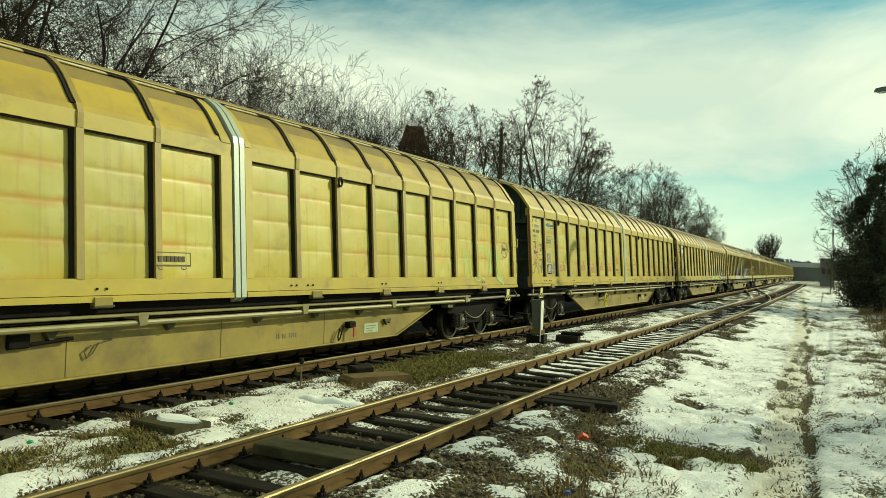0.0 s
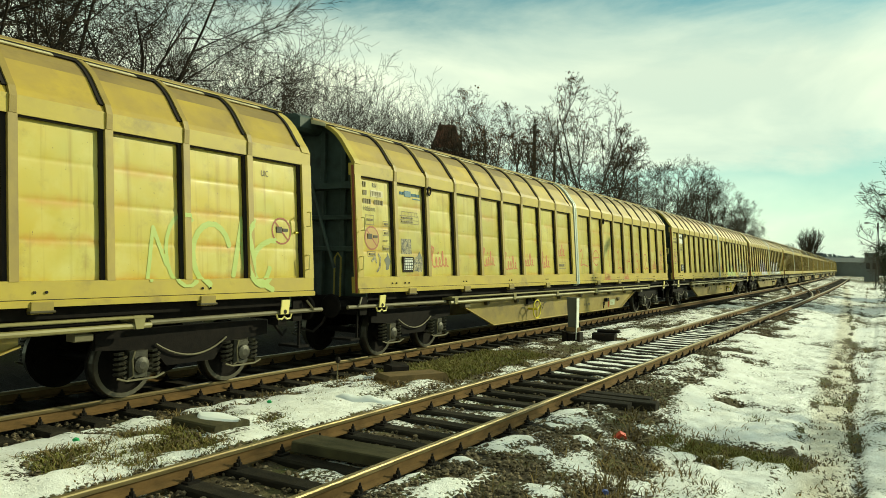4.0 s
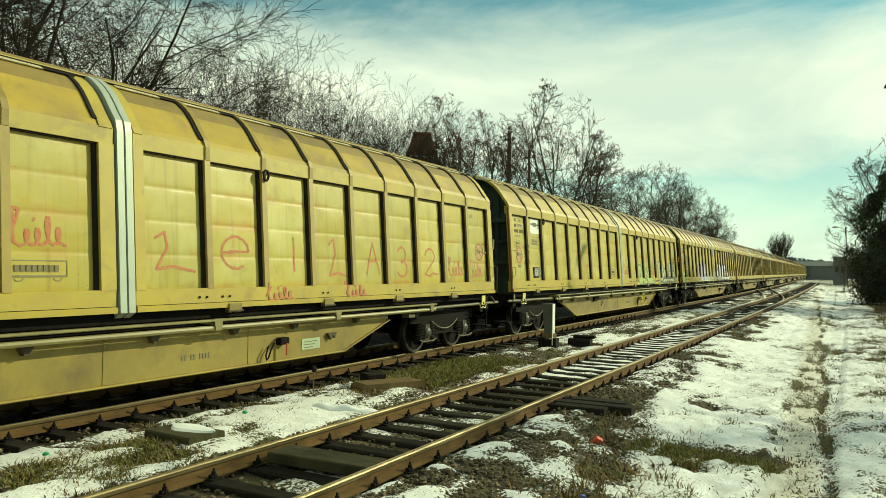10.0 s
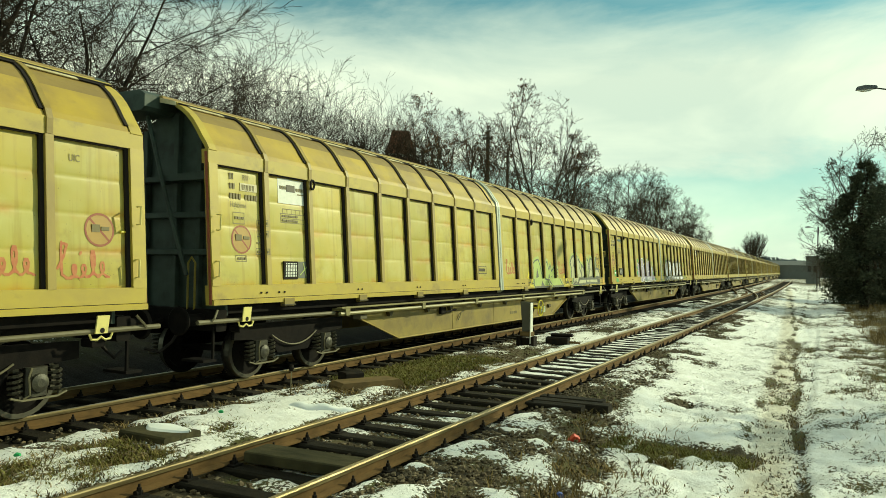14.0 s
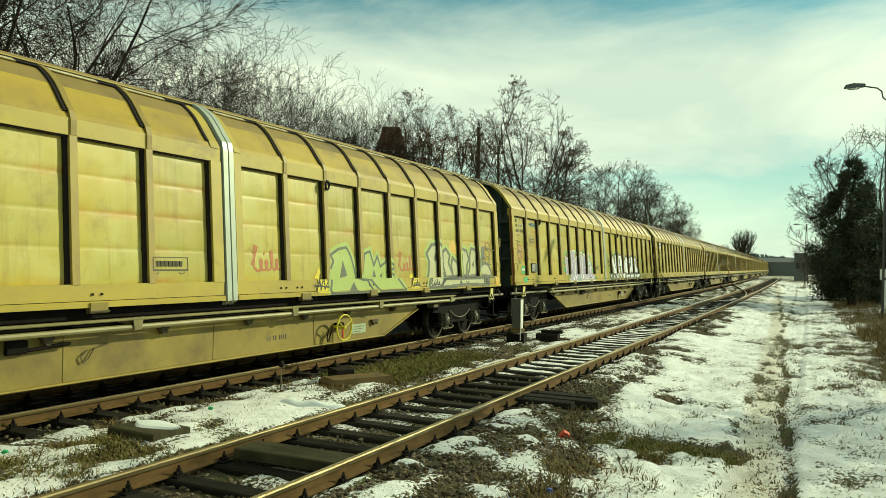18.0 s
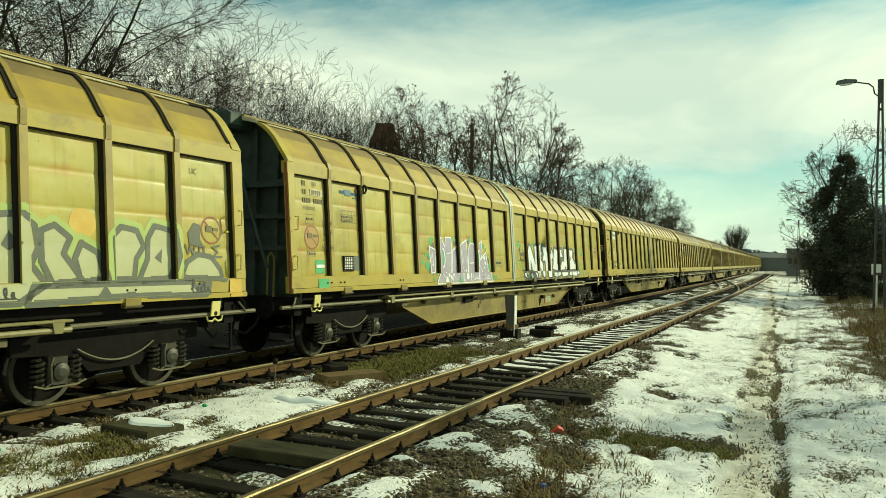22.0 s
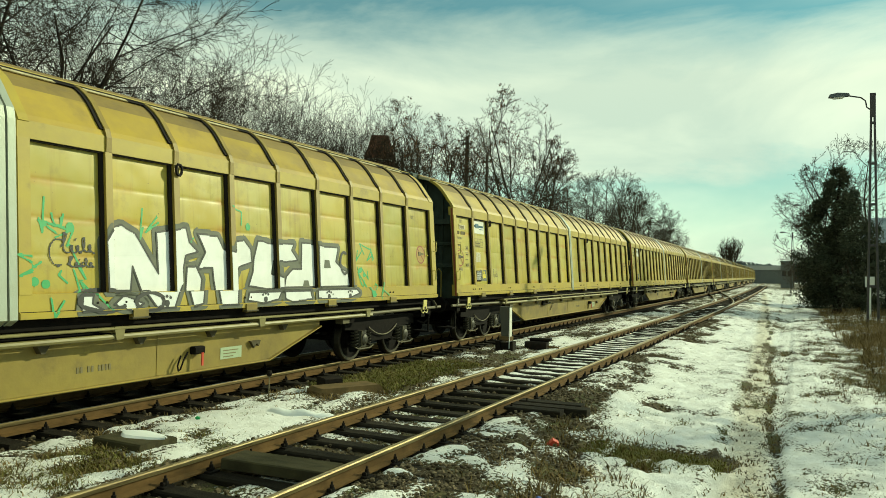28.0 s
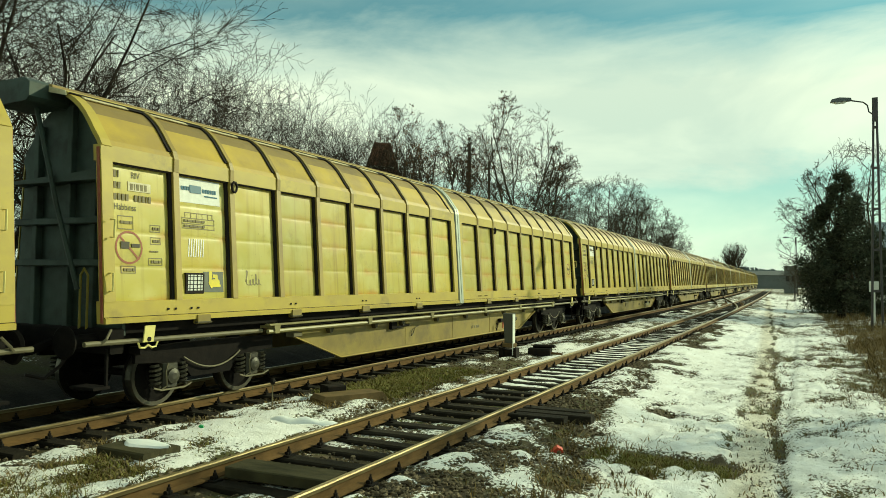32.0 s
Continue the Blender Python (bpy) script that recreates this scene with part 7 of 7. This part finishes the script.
part("turret_roof", Shape().add([(-1.55, -1.55, 13.75), (1.55, -1.55, 13.75), (1.55, 1.55, 13.75), (-1.55, 1.55, 13.75), (-0.85, -0.85, 16.2), (0.85, -0.85, 16.2), (0.85, 0.85, 16.2), (-0.85, 0.85, 16.2)],
                                 [(0, 1, 5, 4), (1, 2, 6, 5), (2, 3, 7, 6), (3, 0, 4, 7), (4, 5, 6, 7), (3, 2, 1, 0)]), TILE, house, "steep red-brown tiled turret roof")
for _x in (-0.8, 0.0, 0.8):
    part("turret_window", Shape().box(_x - 0.2, _x + 0.2, -1.28, -1.25, 13.1, 13.6), GLASSK, house)

hut = thing("far_building", "plain grey flat-roofed building at the end of the path", "building", at=pose(-2.9, 172, -0.3))
part("wall", Shape().box(-1.2, 1.2, -2, 2, -0.2, 5.4), FARWALL, hut)
part("roof", Shape().box(-1.35, 1.35, -2.15, 2.15, 5.404, 5.65), FARWALL, hut)
for _k in range(2):
    part("window", Shape().box(-0.9 + 1.1 * _k, -0.2 + 1.1 * _k, -2.03, -2.004, 2.4, 3.6), GLASSK, hut)
shed = thing("far_shed", "long low grey-blue shed beyond the end of the tracks", "building", at=pose(-13.5, 262, -0.3))
part("wall", Shape().box(-9, 8.5, -4, 4, -0.2, 4.4), FARWALL, shed)
part("roof", Shape().prism([(-4.4, 4.404), (4.4, 4.404), (0.0, 5.9)], 0, -9.4, 8.9), FARWALL, shed)
home = thing("cottage", "pale cottage with a snow-dusted blue-grey roof behind the hedge", "house", at=pose(10.6, 76, 0))
part("wall", Shape().box(-5.4, 5.4, -3.4, 3.4, -0.3, 4.9), RENDERW, home)
part("roof", Shape().prism([(-3.9, 4.75), (3.9, 4.75), (0.0, 7.4)], 0, -5.8, 5.8), SLATE, home, "snow-dusted blue-grey roof")
part("eave", Shape().box(-5.85, 5.85, -3.98, -3.86, 4.66, 4.80, 0.02), RENDERW, home)
for _k in range(3):
    _win = part("window", Shape().box(-4.4 + 3.4 * _k, -3.0 + 3.4 * _k, -3.44, -3.404, 2.2, 3.7), WHITE, home)
    part("pane", Shape().box(-4.3 + 3.4 * _k, -3.1 + 3.4 * _k, -3.46, -3.444, 2.3, 3.6), GLASSK, _win)

woods = Shape()
rw = random.Random(77)
for _ in range(9000):
    x = rw.uniform(-420, 160) if rw.random() < 0.5 else rw.uniform(-90, 40)
    y = rw.uniform(330, 380)
    h = (8.2 if -75 < x < 20 else 5.5) + 2.5 * noise.noise((x * 0.05, 0, 0)) + (4 * noise.noise((x * 0.013, 5, 0)))
    p = Vector((x, y, rw.random() * h))
    u = Vector((rw.gauss(0, 1), rw.gauss(0, 1), rw.gauss(0, 1))).normalized()
    v = u.orthogonal().normalized()
    a, b = rw.uniform(0.8, 1.9), rw.uniform(0.6, 1.2)
    woods.add([p - u * a, p + v * b, p + u * a, p - v * b], [(0, 1, 2, 3)])
solid("far_woods", woods, WOODS, "low hazy belt of far woods on the horizon", "woods", kind="stuff")

# ---- stones and grass ----
def build_stones():
    rnd = random.Random(8)
    s = Shape()

    def rock(x, y, z, r):
        k = len(s.v)
        ring = []
        for lvl, rr in ((-0.5, 0.75), (0.35, 0.8)):
            for j in range(5):
                a = j * 1.257 + lvl + rnd.uniform(-0.3, 0.3)
                q = r * rr * rnd.uniform(0.75, 1.25)
                s.v.append((x + math.cos(a) * q, y + math.sin(a) * q, z + lvl * r * rnd.uniform(0.7, 1.1)))
        s.v.append((x + rnd.uniform(-0.3, 0.3) * r, y + rnd.uniform(-0.3, 0.3) * r, z + r * 0.75))
        for j in range(5):
            jj = (j + 1) % 5
            s.f.append((k + j, k + jj, k + 5 + jj, k + 5 + j))
            s.f.append((k + 5 + j, k + 5 + jj, k + 10))

    def field(count, x0, x1, y0, y1, r0, r1, power=1.6, dz=0.0):
        for _ in range(count):
            y = y0 + (y1 - y0) * rnd.random() ** power
            x = rnd.uniform(x0, x1)
            if snow_bias(x, y) > 0.60 and rnd.random() < 0.85:
                continue
            rock(x + bend(y), y, ground_height(x, y) + dz + rnd.uniform(-0.02, 0.03), rnd.uniform(r0, r1))

    field(21000, -4.05, -2.0, 3.0, 40, 0.014, 0.040, 1.35)
    field(6500, -6.3, -3.4, 3.0, 30, 0.018, 0.042)
    field(8000, -8.9, -6.2, 4.0, 34, 0.015, 0.042)
    field(1500, -2.2, 1.5, 4.0, 18, 0.010, 0.022)
    return s


solid("ballast", build_stones(), STONE, "loose dark brown ballast stones along the tracks", "ballast", kind="stuff")


def build_grass(seed, patches, mat, name, label):
    rnd = random.Random(seed)
    s = Shape()
    for count, x0, x1, y0, y1, h0, h1, tuft in patches:
        for _ in range(count):
            cx, cy = rnd.uniform(x0, x1), y0 + (y1 - y0) * rnd.random() ** 1.25
            if tuft > 3 and snow_bias(cx, cy) > 0.66 and rnd.random() < 0.75:
                continue
            z = ground_height(cx, cy)
            for _b in range(rnd.randint(max(1, tuft - 2), tuft + 2)):
                x, y = cx + rnd.gauss(0, 0.05), cy + rnd.gauss(0, 0.05)
                h = rnd.uniform(h0, h1)
                a = rnd.uniform(0, 6.28)
                dx, dy = math.cos(a), math.sin(a)
                lean = rnd.uniform(0.4, 1.9) * h
                wd = rnd.uniform(0.004, 0.009)
                px, py = -dy * wd, dx * wd
                sx = bend(y)
                s.add([(x + sx - px, y - py, z - 0.01), (x + sx + px, y + py, z - 0.01), (x + sx + dx * lean * 0.45 + px * 0.8, y + dy * lean * 0.45 + py * 0.8, z + h * 0.65),
                       (x + sx + dx * lean * 0.45 - px * 0.8, y + dy * lean * 0.45 - py * 0.8, z + h * 0.65), (x + sx + dx * lean, y + dy * lean, z + h)], [(0, 1, 2, 3), (3, 2, 4)])
    return solid(name, s, mat, label, "grass", kind="stuff")


build_grass(3, [(260, -8.4, -6.9, 6.2, 10.5, 0.03, 0.09, 6), (340, -7.6, -6.3, 4.2, 6.2, 0.03, 0.10, 7), (420, -8.4, -6.4, 10, 16, 0.03, 0.09, 6), (420, -3.2, -1.4, 4.5, 12, 0.04, 0.14, 6), (2600, -2.4, 1.5, 5.5, 26, 0.012, 0.05, 5), (2200, 0.2, 5.5, 8, 45, 0.02, 0.12, 6), (1300, 1.2, 8, 30, 62, 0.15, 0.55, 8), (1100, 1.5, 4.5, 17, 36, 0.08, 0.38, 9), (520, 0.1, 3.2, 6, 20, 0.03, 0.13, 7), (130, -2.6, -1.3, 6.2, 8.6, 0.04, 0.15, 7)], STRAW, "dry_grass", "tufts of dry straw-coloured grass poking through snow")
build_grass(4, [(1500, -8.3, -6.6, 11.4, 15.8, 0.03, 0.09, 7), (420, -7.4, -6.3, 4.1, 6.0, 0.03, 0.09, 7), (120, -7.3, -6.4, 6.6, 8.4, 0.03, 0.08, 7), (520, -2.5, -0.85, 9.2, 10.0, 0.03, 0.08, 7), (200, -2.6, -1.6, 11.8, 12.6, 0.03, 0.07, 7)], GRASS, "green_grass", "short green winter grass in snow-free patches")

solid("plastic_scrap", Shape().prism([(-0.09, -0.37), (0.0, -0.40), (0.09, -0.35), (0.05, -0.28), (-0.03, -0.26)], 1, -0.04, 0.03), REDBIT, "small red plastic scrap lying on the ballast", "litter", at=pose(-2.75, 9.15, 0.06, 20, 15, 30))


# ---- what moves ----
def motions():
    for k, w in enumerate(WAGONS):
        walk(w, [(t, wagon_pose(k, t)) for t in range(0, 33, 2)])
        if k < 7:
            for ws in [c for c in w.children if c.name.startswith("wheelset")]:
                y = ws.matrix_basis.translation.y
                rows = []
                for i in range(161):
                    t = i * 0.2
                    turn = (wagon_front(t) - wagon_front(0)) / 0.46
                    rows.append((t, Matrix.Translation((0, y, 0.46)) @ Matrix.Rotation(-turn, 4, "X")))
                walk(ws, rows)


motions()
